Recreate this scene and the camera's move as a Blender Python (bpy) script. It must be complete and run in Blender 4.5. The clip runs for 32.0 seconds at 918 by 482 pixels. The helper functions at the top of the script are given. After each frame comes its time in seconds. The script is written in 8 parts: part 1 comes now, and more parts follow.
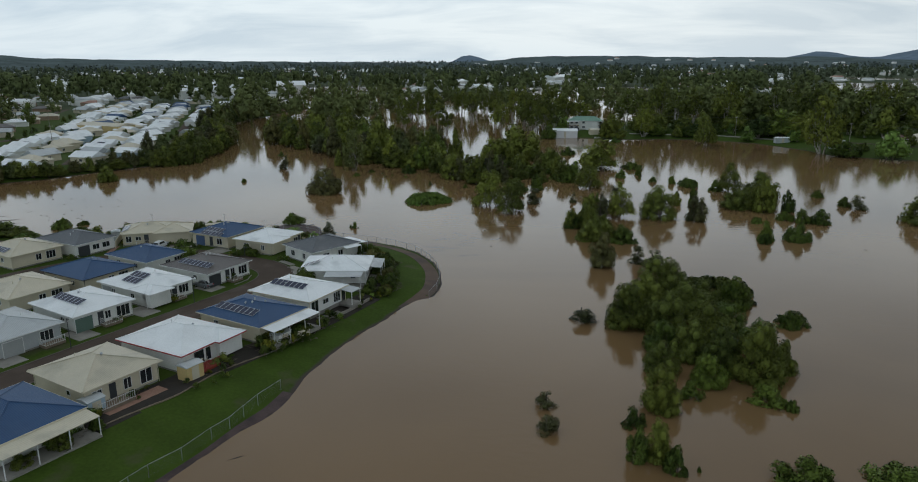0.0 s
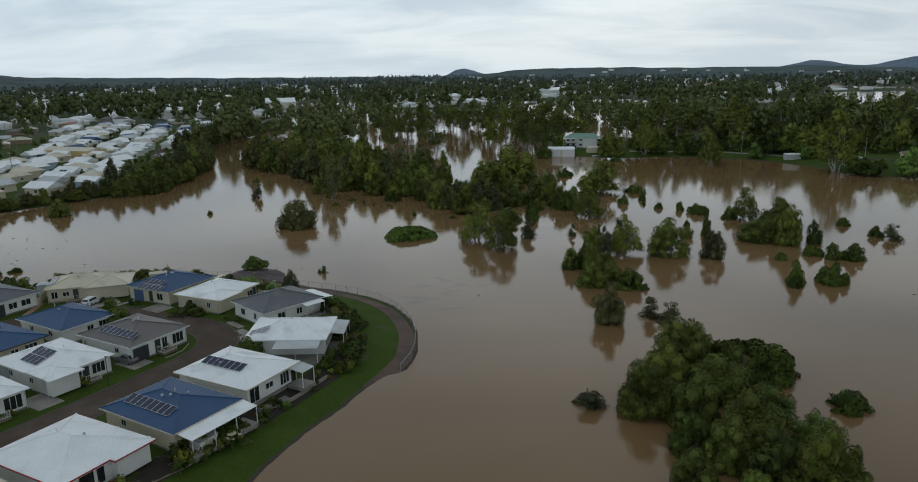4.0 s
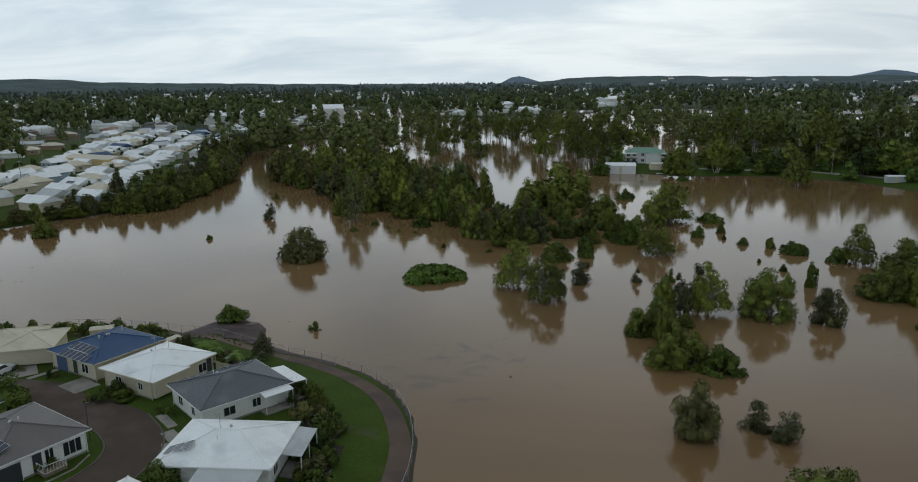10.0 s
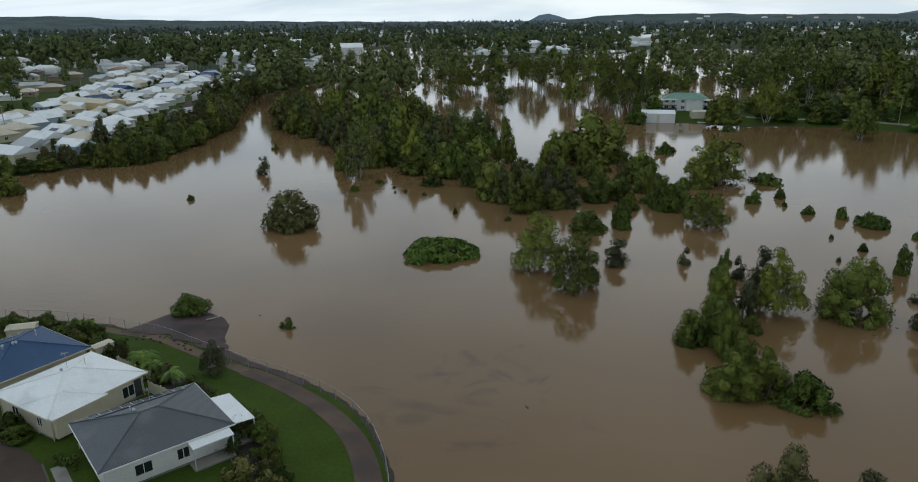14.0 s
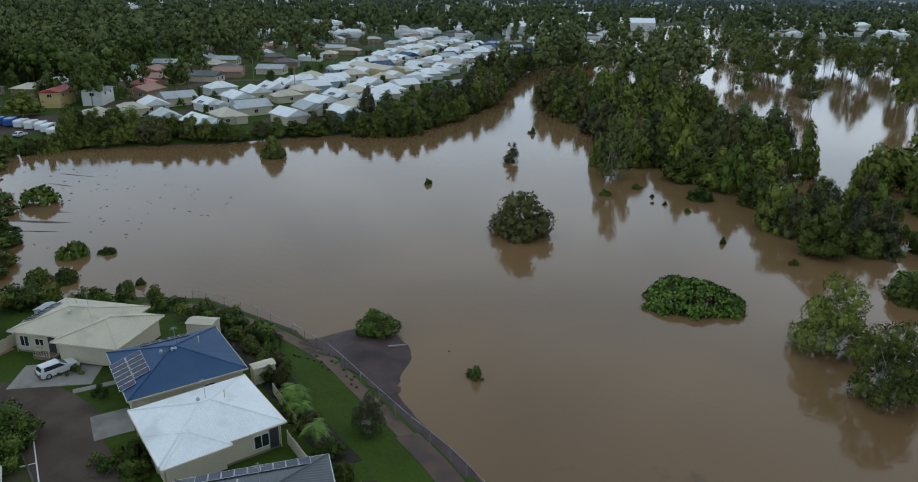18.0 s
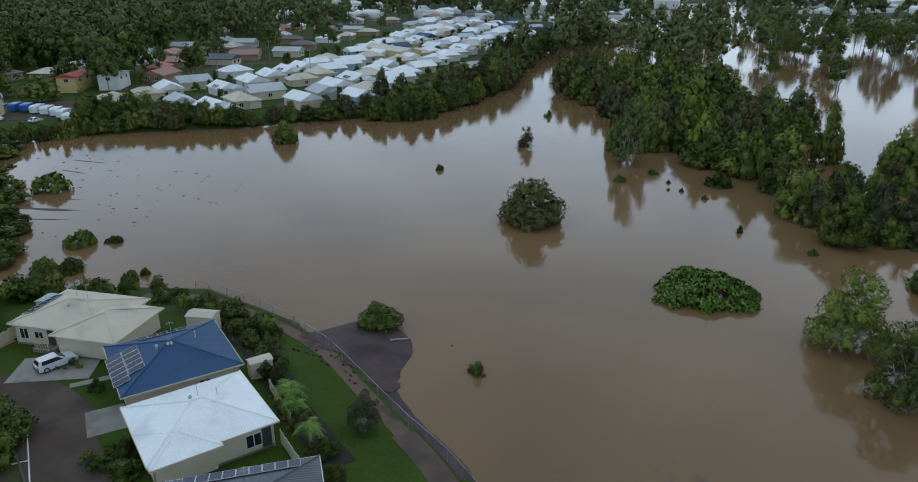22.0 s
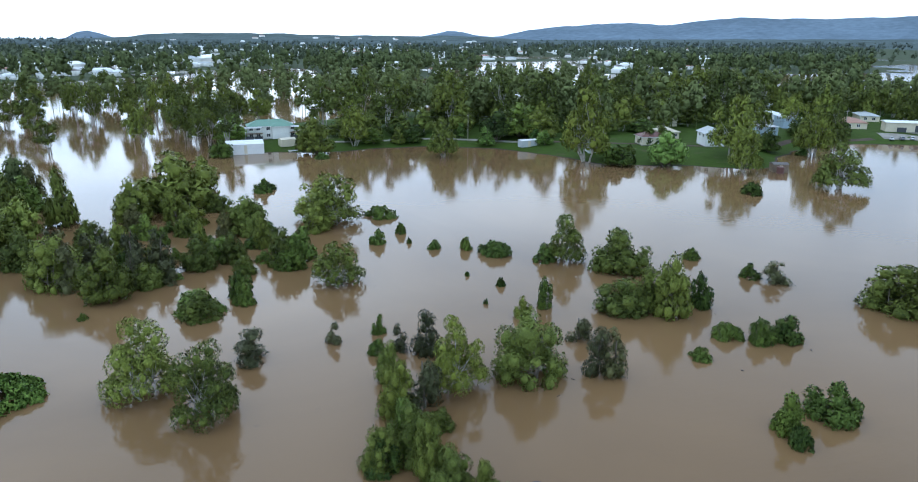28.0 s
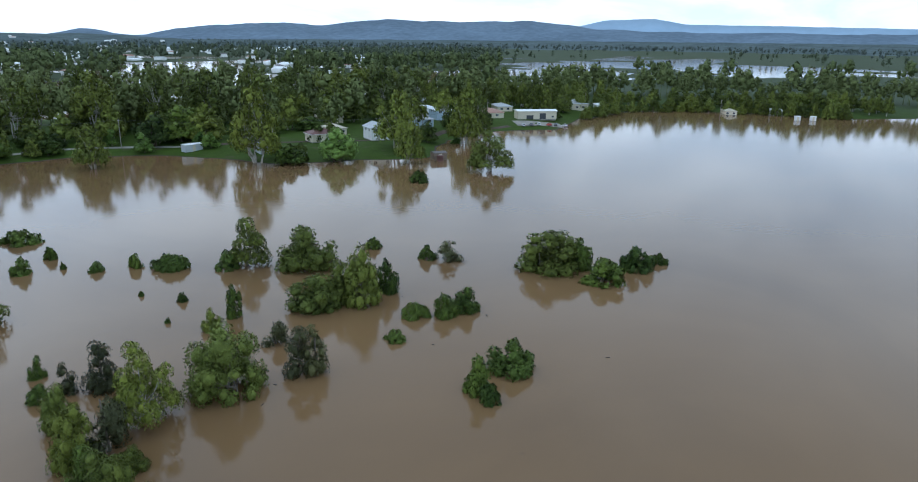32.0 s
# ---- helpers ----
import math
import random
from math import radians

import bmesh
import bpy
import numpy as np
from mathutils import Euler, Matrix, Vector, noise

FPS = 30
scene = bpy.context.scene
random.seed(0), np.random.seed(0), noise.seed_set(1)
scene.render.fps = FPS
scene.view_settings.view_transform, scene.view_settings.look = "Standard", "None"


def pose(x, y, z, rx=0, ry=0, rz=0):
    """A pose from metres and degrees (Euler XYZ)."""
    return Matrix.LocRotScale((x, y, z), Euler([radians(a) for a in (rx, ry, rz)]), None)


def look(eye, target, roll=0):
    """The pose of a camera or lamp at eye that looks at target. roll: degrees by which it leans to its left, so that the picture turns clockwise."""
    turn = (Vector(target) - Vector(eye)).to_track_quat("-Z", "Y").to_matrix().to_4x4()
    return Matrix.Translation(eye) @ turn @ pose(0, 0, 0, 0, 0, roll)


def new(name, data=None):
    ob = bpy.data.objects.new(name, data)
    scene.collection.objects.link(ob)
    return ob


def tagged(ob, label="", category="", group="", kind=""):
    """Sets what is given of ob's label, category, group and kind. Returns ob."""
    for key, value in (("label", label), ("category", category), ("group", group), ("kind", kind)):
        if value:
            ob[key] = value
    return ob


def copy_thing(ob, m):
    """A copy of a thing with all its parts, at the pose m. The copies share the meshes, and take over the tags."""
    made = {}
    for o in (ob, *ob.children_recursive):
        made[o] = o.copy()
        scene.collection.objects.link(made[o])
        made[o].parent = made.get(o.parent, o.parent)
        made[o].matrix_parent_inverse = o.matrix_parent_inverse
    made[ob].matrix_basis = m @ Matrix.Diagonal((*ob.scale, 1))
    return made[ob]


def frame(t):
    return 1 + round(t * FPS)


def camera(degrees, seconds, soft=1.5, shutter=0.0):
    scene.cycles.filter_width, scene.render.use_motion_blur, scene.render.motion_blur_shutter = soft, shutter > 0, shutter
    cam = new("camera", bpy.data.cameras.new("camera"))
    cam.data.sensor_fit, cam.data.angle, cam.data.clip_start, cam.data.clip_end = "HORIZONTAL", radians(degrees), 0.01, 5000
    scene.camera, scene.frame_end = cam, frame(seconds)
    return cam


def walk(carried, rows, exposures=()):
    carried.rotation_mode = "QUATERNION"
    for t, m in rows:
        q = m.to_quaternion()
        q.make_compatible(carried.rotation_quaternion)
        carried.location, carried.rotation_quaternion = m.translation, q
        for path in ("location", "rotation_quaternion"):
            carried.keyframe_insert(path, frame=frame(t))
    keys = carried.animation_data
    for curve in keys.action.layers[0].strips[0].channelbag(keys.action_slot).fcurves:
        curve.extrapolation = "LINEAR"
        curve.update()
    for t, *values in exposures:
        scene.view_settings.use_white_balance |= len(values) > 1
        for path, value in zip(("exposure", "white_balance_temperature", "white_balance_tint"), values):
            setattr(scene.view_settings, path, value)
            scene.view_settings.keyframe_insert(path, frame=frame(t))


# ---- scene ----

# ---------- camera and flight ----------
cam = camera(66.26, 32.0, 1.0)
PATH = [
    (0, look((3.28, 0.34, 42.23), (-0.71, 97.07, 17.19), -0.21)),
    (0.5, look((3.67, 3.55, 42.78), (-0.35, 100.43, 18.34), -0.34)),
    (1, look((3.96, 6.62, 43.31), (-0.05, 103.58, 19.17), -0.51)),
    (1.5, look((4.16, 9.51, 43.60), (0.21, 106.49, 19.52), -0.65)),
    (2, look((4.35, 12.31, 43.72), (0.45, 109.33, 19.81), -0.77)),
    (2.5, look((4.59, 15.12, 43.74), (0.72, 112.19, 20.02), -0.91)),
    (3, look((4.90, 17.99, 43.75), (1.08, 115.10, 20.18), -0.94)),
    (3.5, look((5.17, 20.97, 43.73), (1.43, 118.11, 20.27), -0.97)),
    (5.5, look((6.25, 33.27, 43.23), (2.82, 130.56, 20.36), -1.00)),
    (6, look((6.36, 36.18, 43.19), (1.11, 133.42, 20.46), -0.94)),
    (6.5, look((6.67, 39.11, 43.23), (0.35, 136.30, 20.59), -0.84)),
    (7, look((6.80, 42.07, 43.21), (0.26, 139.27, 20.65), -0.87)),
    (7.5, look((7.01, 45.27, 43.18), (0.53, 142.47, 20.62), -0.86)),
    (8, look((7.16, 48.52, 43.10), (0.65, 145.74, 20.57), -0.84)),
    (8.5, look((7.34, 51.85, 43.01), (0.18, 149.03, 20.58), -0.81)),
    (9, look((7.50, 55.18, 42.92), (-0.44, 152.33, 20.56), -0.77)),
    (9.5, look((7.59, 58.50, 42.81), (-1.80, 155.53, 20.54), -0.68)),
    (10, look((7.72, 61.82, 42.75), (-3.25, 158.70, 20.52), -0.61)),
    (10.5, look((7.83, 65.07, 42.68), (-4.73, 161.78, 20.56), -0.53)),
    (11, look((7.89, 68.30, 42.65), (-5.52, 164.91, 20.59), -0.47)),
    (11.5, look((7.89, 71.60, 42.65), (-5.61, 169.03, 24.58), -0.57)),
    (12, look((7.81, 74.80, 42.46), (-5.68, 173.00, 29.27), -0.50)),
    (12.5, look((7.73, 78.06, 42.27), (-5.74, 176.05, 27.53), -0.46)),
    (13, look((7.59, 81.44, 42.15), (-5.85, 178.35, 21.49), -0.52)),
    (13.5, look((7.43, 84.80, 42.11), (-6.00, 180.17, 15.19), -0.60)),
    (15.5, look((6.23, 98.16, 42.39), (-16.87, 189.77, 9.62), -0.13)),
    (16, look((5.70, 101.66, 42.37), (-22.29, 191.61, 8.82), 0.07)),
    (16.5, look((5.21, 105.13, 42.33), (-27.66, 193.43, 8.84), 0.19)),
    (17, look((4.75, 108.38, 42.32), (-33.51, 194.51, 8.88), 0.32)),
    (17.5, look((4.36, 111.22, 42.37), (-39.05, 194.85, 8.87), 0.48)),
    (18, look((4.06, 113.44, 42.45), (-44.33, 194.26, 8.91), 0.70)),
    (18.5, look((3.76, 115.06, 42.56), (-49.01, 192.98, 8.74), 0.98)),
    (19, look((3.68, 115.96, 42.64), (-51.46, 192.08, 8.49), 1.07)),
    (19.5, look((3.69, 116.27, 42.70), (-51.71, 191.95, 8.01), 0.99)),
    (20, look((3.76, 116.36, 42.73), (-51.58, 191.95, 7.75), 0.72)),
    (20.5, look((3.88, 116.39, 42.76), (-51.33, 191.98, 7.57), 0.57)),
    (21, look((4.01, 116.49, 42.78), (-51.00, 192.05, 7.22), 0.55)),
    (21.5, look((4.30, 116.63, 42.83), (-53.21, 190.24, 7.12), 0.44)),
    (22, look((4.71, 116.89, 42.97), (-45.84, 195.25, 6.86), 0.09)),
    (22.5, look((4.80, 116.83, 43.19), (-34.00, 201.32, 6.36), -0.48)),
    (23, look((4.77, 116.53, 43.52), (-24.02, 204.72, 6.21), -0.50)),
    (23.5, look((4.80, 116.27, 43.86), (-13.84, 207.69, 7.86), -0.66)),
    (24, look((4.85, 116.17, 43.98), (-6.57, 210.66, 13.31), -0.69)),
    (24.5, look((4.89, 116.25, 43.86), (-1.48, 212.23, 16.53), -0.60)),
    (26.5, look((5.09, 117.65, 43.02), (26.39, 211.30, 15.18), 0.24)),
    (27, look((5.09, 117.71, 43.03), (33.53, 209.44, 15.16), 0.28)),
    (27.5, look((5.04, 117.77, 43.07), (40.35, 207.07, 15.15), 0.31)),
    (28, look((5.06, 117.78, 43.09), (46.28, 204.51, 15.21), 0.30)),
    (28.5, look((5.10, 117.81, 43.10), (51.88, 201.68, 15.21), 0.30)),
    (29, look((5.12, 117.94, 43.07), (57.23, 198.61, 15.18), 0.37)),
    (29.5, look((5.13, 118.01, 43.03), (61.16, 196.02, 15.19), 0.43)),
    (30, look((5.14, 118.18, 42.92), (65.64, 192.80, 15.13), 0.50)),
    (30.5, look((5.13, 118.26, 42.81), (69.94, 189.19, 15.10), 0.54)),
    (31, look((5.13, 118.38, 42.68), (73.93, 185.47, 15.03), 0.60)),
    (31.5, look((5.16, 118.53, 42.56), (77.64, 181.67, 15.01), 0.73)),
    (32, look((5.03, 118.75, 42.51), (80.78, 177.95, 15.00), 0.77)),
]
walk(cam, PATH, exposures=[(0.0, -0.09, 6100, 8), (4.0, -0.16, 6100, 8), (8.0, -0.12, 6100, 8), (13.0, 0.02, 6250, 8), (15.5, 0.18, 5700, 8), (19.0, 0.28, 5650, 8), (22.5, 0.31, 5400, 8), (24.0, 0.46, 5250, 8), (26.5, 1.0, 5250, 9), (28.0, 1.22, 5200, 9), (30.0, 0.98, 5200, 9), (32.0, 0.82, 5250, 9)])

# ---------- overcast sky and a weak, wide sun ----------
SUN_AZ, SUN_EL = radians(12.0), radians(34.0)  # azimuth from +y towards +x
world = bpy.data.worlds.new("overcast_sky")
scene.world = world
world.use_nodes = True
wn, wl = world.node_tree.nodes, world.node_tree.links
wn.clear()
w_out, w_bg = wn.new("ShaderNodeOutputWorld"), wn.new("ShaderNodeBackground")
sky = wn.new("ShaderNodeTexSky")
sky.sky_type, sky.sun_disc, sky.sun_elevation, sky.sun_rotation = "NISHITA", False, SUN_EL, SUN_AZ
sky.air_density, sky.dust_density = 1.0, 3.0
coord = wn.new("ShaderNodeTexCoord")
sep = wn.new("ShaderNodeSeparateXYZ")
wl.new(coord.outputs["Generated"], sep.inputs[0])
# a flat cloud deck: the way divided by its rise
rise = wn.new("ShaderNodeMath"); rise.operation = "ADD"; rise.inputs[1].default_value = 0.20
top = wn.new("ShaderNodeMath"); top.operation = "MAXIMUM"; top.inputs[1].default_value = 0.0
wl.new(sep.outputs["Z"], top.inputs[0]); wl.new(top.outputs[0], rise.inputs[0])
deck = []
for axis in ("X", "Y"):
    d = wn.new("ShaderNodeMath"); d.operation = "DIVIDE"
    wl.new(sep.outputs[axis], d.inputs[0]); wl.new(rise.outputs[0], d.inputs[1])
    deck.append(d)
comb = wn.new("ShaderNodeCombineXYZ")
wl.new(deck[0].outputs[0], comb.inputs["X"]); wl.new(deck[1].outputs[0], comb.inputs["Y"])
stretch = wn.new("ShaderNodeMapping"); stretch.inputs["Scale"].default_value = (1.0, 1.7, 1.0)
wl.new(comb.outputs[0], stretch.inputs["Vector"])
cloud = wn.new("ShaderNodeTexNoise")
cloud.inputs["Distortion"].default_value = 0.5
cloud.inputs["Scale"].default_value, cloud.inputs["Detail"].default_value, cloud.inputs["Roughness"].default_value = 1.0, 7.0, 0.56
wl.new(stretch.outputs[0], cloud.inputs["Vector"])
ramp = wn.new("ShaderNodeValToRGB")
ramp.color_ramp.elements[0].position, ramp.color_ramp.elements[0].color = 0.36, (0.50, 0.615, 0.715, 1)
ramp.color_ramp.elements[1].position, ramp.color_ramp.elements[1].color = 0.60, (0.87, 0.935, 0.955, 1)
wl.new(cloud.outputs["Fac"], ramp.inputs[0])
# brighter towards the horizon
low = wn.new("ShaderNodeMapRange")
low.inputs["From Min"].default_value, low.inputs["From Max"].default_value = 0.0, 0.16
low.inputs["To Min"].default_value, low.inputs["To Max"].default_value = 0.55, 0.0
wl.new(top.outputs[0], low.inputs["Value"])
glow = wn.new("ShaderNodeMixRGB"); glow.inputs["Color2"].default_value = (0.88, 0.95, 0.965, 1)
wl.new(low.outputs[0], glow.inputs["Fac"]); wl.new(ramp.outputs[0], glow.inputs["Color1"])
dim = wn.new("ShaderNodeMixRGB"); dim.blend_type = "MULTIPLY"; dim.inputs["Fac"].default_value = 1.0
dim.inputs["Color2"].default_value = (0.09, 0.09, 0.09, 1)
wl.new(sky.outputs[0], dim.inputs["Color1"])
cover = wn.new("ShaderNodeMixRGB"); cover.inputs["Fac"].default_value = 0.90
wl.new(dim.outputs[0], cover.inputs["Color1"]); wl.new(glow.outputs[0], cover.inputs["Color2"])
# the sky overhead, out of view, is dimmed to darken land and water
over = wn.new("ShaderNodeMapRange"); over.interpolation_type = "SMOOTHSTEP"
over.inputs["From Min"].default_value, over.inputs["From Max"].default_value = 0.14, 0.62
over.inputs["To Min"].default_value, over.inputs["To Max"].default_value = 1.0, 0.58
wl.new(top.outputs[0], over.inputs["Value"])
overhead_dim = wn.new("ShaderNodeMixRGB"); overhead_dim.blend_type = "MULTIPLY"; overhead_dim.inputs["Fac"].default_value = 1.0
wl.new(cover.outputs[0], overhead_dim.inputs["Color1"]); wl.new(over.outputs[0], overhead_dim.inputs["Color2"])
# and the eastern sky is dimmed further, to darken the water on that side
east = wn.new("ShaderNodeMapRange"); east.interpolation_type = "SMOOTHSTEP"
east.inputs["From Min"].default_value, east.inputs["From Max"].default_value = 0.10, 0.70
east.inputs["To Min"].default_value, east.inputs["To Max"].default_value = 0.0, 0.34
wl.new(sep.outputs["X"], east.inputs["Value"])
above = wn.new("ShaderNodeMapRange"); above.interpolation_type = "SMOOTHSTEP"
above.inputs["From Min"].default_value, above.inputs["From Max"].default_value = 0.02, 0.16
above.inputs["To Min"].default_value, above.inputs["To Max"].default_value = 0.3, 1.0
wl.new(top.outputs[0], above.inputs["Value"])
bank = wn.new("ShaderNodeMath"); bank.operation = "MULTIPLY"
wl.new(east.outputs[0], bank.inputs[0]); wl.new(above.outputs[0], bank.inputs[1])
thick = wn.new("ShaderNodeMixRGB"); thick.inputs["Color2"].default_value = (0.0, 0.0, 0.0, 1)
wl.new(bank.outputs[0], thick.inputs["Fac"]); wl.new(overhead_dim.outputs[0], thick.inputs["Color1"])
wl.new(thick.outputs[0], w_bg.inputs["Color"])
w_bg.inputs["Strength"].default_value = 1.0
wl.new(w_bg.outputs[0], w_out.inputs["Surface"])

sun_data = bpy.data.lights.new("sun", "SUN")
sun_data.energy, sun_data.angle, sun_data.color = 0.35, radians(178.0), (1.0, 0.96, 0.9)
sun = new("sun", sun_data)
sun_way = Vector((math.sin(SUN_AZ) * math.cos(SUN_EL), math.cos(SUN_AZ) * math.cos(SUN_EL), math.sin(SUN_EL)))
sun.matrix_world = look(sun_way * 300, (0, 0, 0))

# ---------- materials ----------
def material(name, base, rough=0.6, metal=0.0, vary=0.25, scale=0.6, fine=9.0, bump=0.15, spread=0.0, spec=0.5, island=False, dirt=None, dirt_at=0.62):
    """Principled with two scales of noise in the colour, a fine bump, and per-object variation. dirt: a second colour in patches."""
    m = bpy.data.materials.new(name)
    m.use_nodes = True
    n, l = m.node_tree.nodes, m.node_tree.links
    b = n["Principled BSDF"]
    b.inputs["Roughness"].default_value, b.inputs["Metallic"].default_value = rough, metal
    b.inputs["Specular IOR Level"].default_value = spec
    geo = n.new("ShaderNodeNewGeometry")
    big, small = n.new("ShaderNodeTexNoise"), n.new("ShaderNodeTexNoise")
    big.inputs["Scale"].default_value, big.inputs["Detail"].default_value = scale, 4
    small.inputs["Scale"].default_value, small.inputs["Detail"].default_value = fine, 3
    l.new(geo.outputs["Position"], big.inputs["Vector"]); l.new(geo.outputs["Position"], small.inputs["Vector"])
    add = n.new("ShaderNodeMath"); add.operation = "ADD"
    l.new(big.outputs["Fac"], add.inputs[0]); l.new(small.outputs["Fac"], add.inputs[1])
    span = n.new("ShaderNodeMapRange")
    span.inputs["From Min"].default_value, span.inputs["From Max"].default_value = 0.6, 1.4
    span.inputs["To Min"].default_value, span.inputs["To Max"].default_value = 1 - vary, 1 + vary
    l.new(add.outputs[0], span.inputs["Value"])
    value = span.outputs[0]
    if spread:
        if island:
            rnd = geo.outputs["Random Per Island"]
        else:
            rnd = n.new("ShaderNodeObjectInfo").outputs["Random"]
        r2 = n.new("ShaderNodeMapRange")
        r2.inputs["To Min"].default_value, r2.inputs["To Max"].default_value = 1 - spread, 1 + spread
        l.new(rnd, r2.inputs["Value"])
        mul = n.new("ShaderNodeMath"); mul.operation = "MULTIPLY"
        l.new(value, mul.inputs[0]); l.new(r2.outputs[0], mul.inputs[1])
        value = mul.outputs[0]
    colour = n.new("ShaderNodeMixRGB"); colour.blend_type = "MULTIPLY"; colour.inputs["Fac"].default_value = 1.0
    colour.inputs["Color1"].default_value = (*base, 1)
    l.new(value, colour.inputs["Color2"])
    last = colour.outputs[0]
    if dirt:
        patch = n.new("ShaderNodeTexNoise"); patch.inputs["Scale"].default_value, patch.inputs["Detail"].default_value = scale * 0.7, 7
        l.new(geo.outputs["Position"], patch.inputs["Vector"])
        edge = n.new("ShaderNodeMapRange")
        edge.inputs["From Min"].default_value, edge.inputs["From Max"].default_value = dirt_at - 0.06, dirt_at + 0.1
        l.new(patch.outputs["Fac"], edge.inputs["Value"])
        mix = n.new("ShaderNodeMixRGB"); mix.inputs["Color2"].default_value = (*dirt, 1)
        l.new(edge.outputs[0], mix.inputs["Fac"]); l.new(last, mix.inputs["Color1"])
        last = mix.outputs[0]
    l.new(last, b.inputs["Base Color"])
    if bump:
        bp = n.new("ShaderNodeBump"); bp.inputs["Strength"].default_value, bp.inputs["Distance"].default_value = bump, 0.05
        l.new(small.outputs["Fac"], bp.inputs["Height"]); l.new(bp.outputs[0], b.inputs["Normal"])
    return m


def ribbed(name, base, pitch, rough=0.45, depth=0.6, axis="X", uv=True, metal=0.0, vary=0.1, dirt=None):
    """A sheet with parallel ribs every pitch metres, across the given axis of its UV (metres) or of its place."""
    m = material(name, base, rough, metal, vary, 0.35, 5.0, 0, 0.05, dirt=dirt, dirt_at=0.6)
    n, l = m.node_tree.nodes, m.node_tree.links
    co = n.new("ShaderNodeTexCoord").outputs["UV"] if uv else n.new("ShaderNodeNewGeometry").outputs["Position"]
    wave = n.new("ShaderNodeTexWave"); wave.bands_direction = axis
    wave.inputs["Scale"].default_value = 0.31416 / pitch
    wave.inputs["Distortion"].default_value = 0.0
    l.new(co, wave.inputs["Vector"])
    bp = n.new("ShaderNodeBump"); bp.inputs["Strength"].default_value, bp.inputs["Distance"].default_value = depth, 0.04
    l.new(wave.outputs["Fac"], bp.inputs["Height"])
    l.new(bp.outputs[0], n["Principled BSDF"].inputs["Normal"])
    return m


def foliage(name, dark, light, rough=0.55, patchy=0.45, leaf=0.30, patch_by=0.65):
    m = bpy.data.materials.new(name)
    m.use_nodes = True
    n, l = m.node_tree.nodes, m.node_tree.links
    b = n["Principled BSDF"]
    b.inputs["Roughness"].default_value = rough
    b.inputs["Specular IOR Level"].default_value = 0.12
    geo, info = n.new("ShaderNodeNewGeometry"), n.new("ShaderNodeObjectInfo")
    patch = n.new("ShaderNodeTexNoise"); patch.inputs["Scale"].default_value, patch.inputs["Detail"].default_value = patchy, 3
    l.new(geo.outputs["Position"], patch.inputs["Vector"])
    a = n.new("ShaderNodeMath"); a.operation = "MULTIPLY_ADD"; a.inputs[1].default_value = leaf
    l.new(geo.outputs["Random Per Island"], a.inputs[0])
    o = n.new("ShaderNodeMath"); o.operation = "MULTIPLY_ADD"; o.inputs[1].default_value, o.inputs[2].default_value = 0.50, -0.15
    l.new(info.outputs["Random"], o.inputs[0])
    l.new(o.outputs[0], a.inputs[2])
    s = n.new("ShaderNodeMath"); s.operation = "MULTIPLY_ADD"; s.inputs[1].default_value = patch_by
    fine = n.new("ShaderNodeTexNoise"); fine.inputs["Scale"].default_value, fine.inputs["Detail"].default_value = patchy * 5, 4
    l.new(geo.outputs["Position"], fine.inputs["Vector"])
    blend = n.new("ShaderNodeMath"); blend.operation = "MULTIPLY_ADD"; blend.inputs[1].default_value, blend.inputs[2].default_value = 0.8, -0.4
    l.new(fine.outputs["Fac"], blend.inputs[0])
    tone = n.new("ShaderNodeMath"); tone.operation = "ADD"
    l.new(patch.outputs["Fac"], tone.inputs[0]); l.new(blend.outputs[0], tone.inputs[1])
    l.new(tone.outputs[0], s.inputs[0]); l.new(a.outputs[0], s.inputs[2])
    ramp = n.new("ShaderNodeValToRGB")
    ramp.color_ramp.elements[0].position, ramp.color_ramp.elements[0].color = 0.2, (*dark, 1)
    ramp.color_ramp.elements[1].position, ramp.color_ramp.elements[1].color = 0.9, (*light, 1)
    l.new(s.outputs[0], ramp.inputs[0])
    # some plants are yellower than their neighbours
    own = n.new("ShaderNodeMath"); own.operation = "MULTIPLY"; own.inputs[1].default_value = 7.0
    part_of = n.new("ShaderNodeMath"); part_of.operation = "FRACT"
    l.new(info.outputs["Random"], own.inputs[0]); l.new(own.outputs[0], part_of.inputs[0])
    hue = n.new("ShaderNodeMixRGB"); hue.blend_type = "MULTIPLY"; hue.inputs["Color2"].default_value = (1.10, 1.03, 0.86, 1)
    l.new(part_of.outputs[0], hue.inputs["Fac"]); l.new(ramp.outputs[0], hue.inputs["Color1"])
    l.new(hue.outputs[0], b.inputs["Base Color"])
    bp = n.new("ShaderNodeBump"); bp.inputs["Strength"].default_value, bp.inputs["Distance"].default_value = 0.5, 0.08 / patchy
    l.new(fine.outputs["Fac"], bp.inputs["Height"]); l.new(bp.outputs[0], b.inputs["Normal"])
    return m


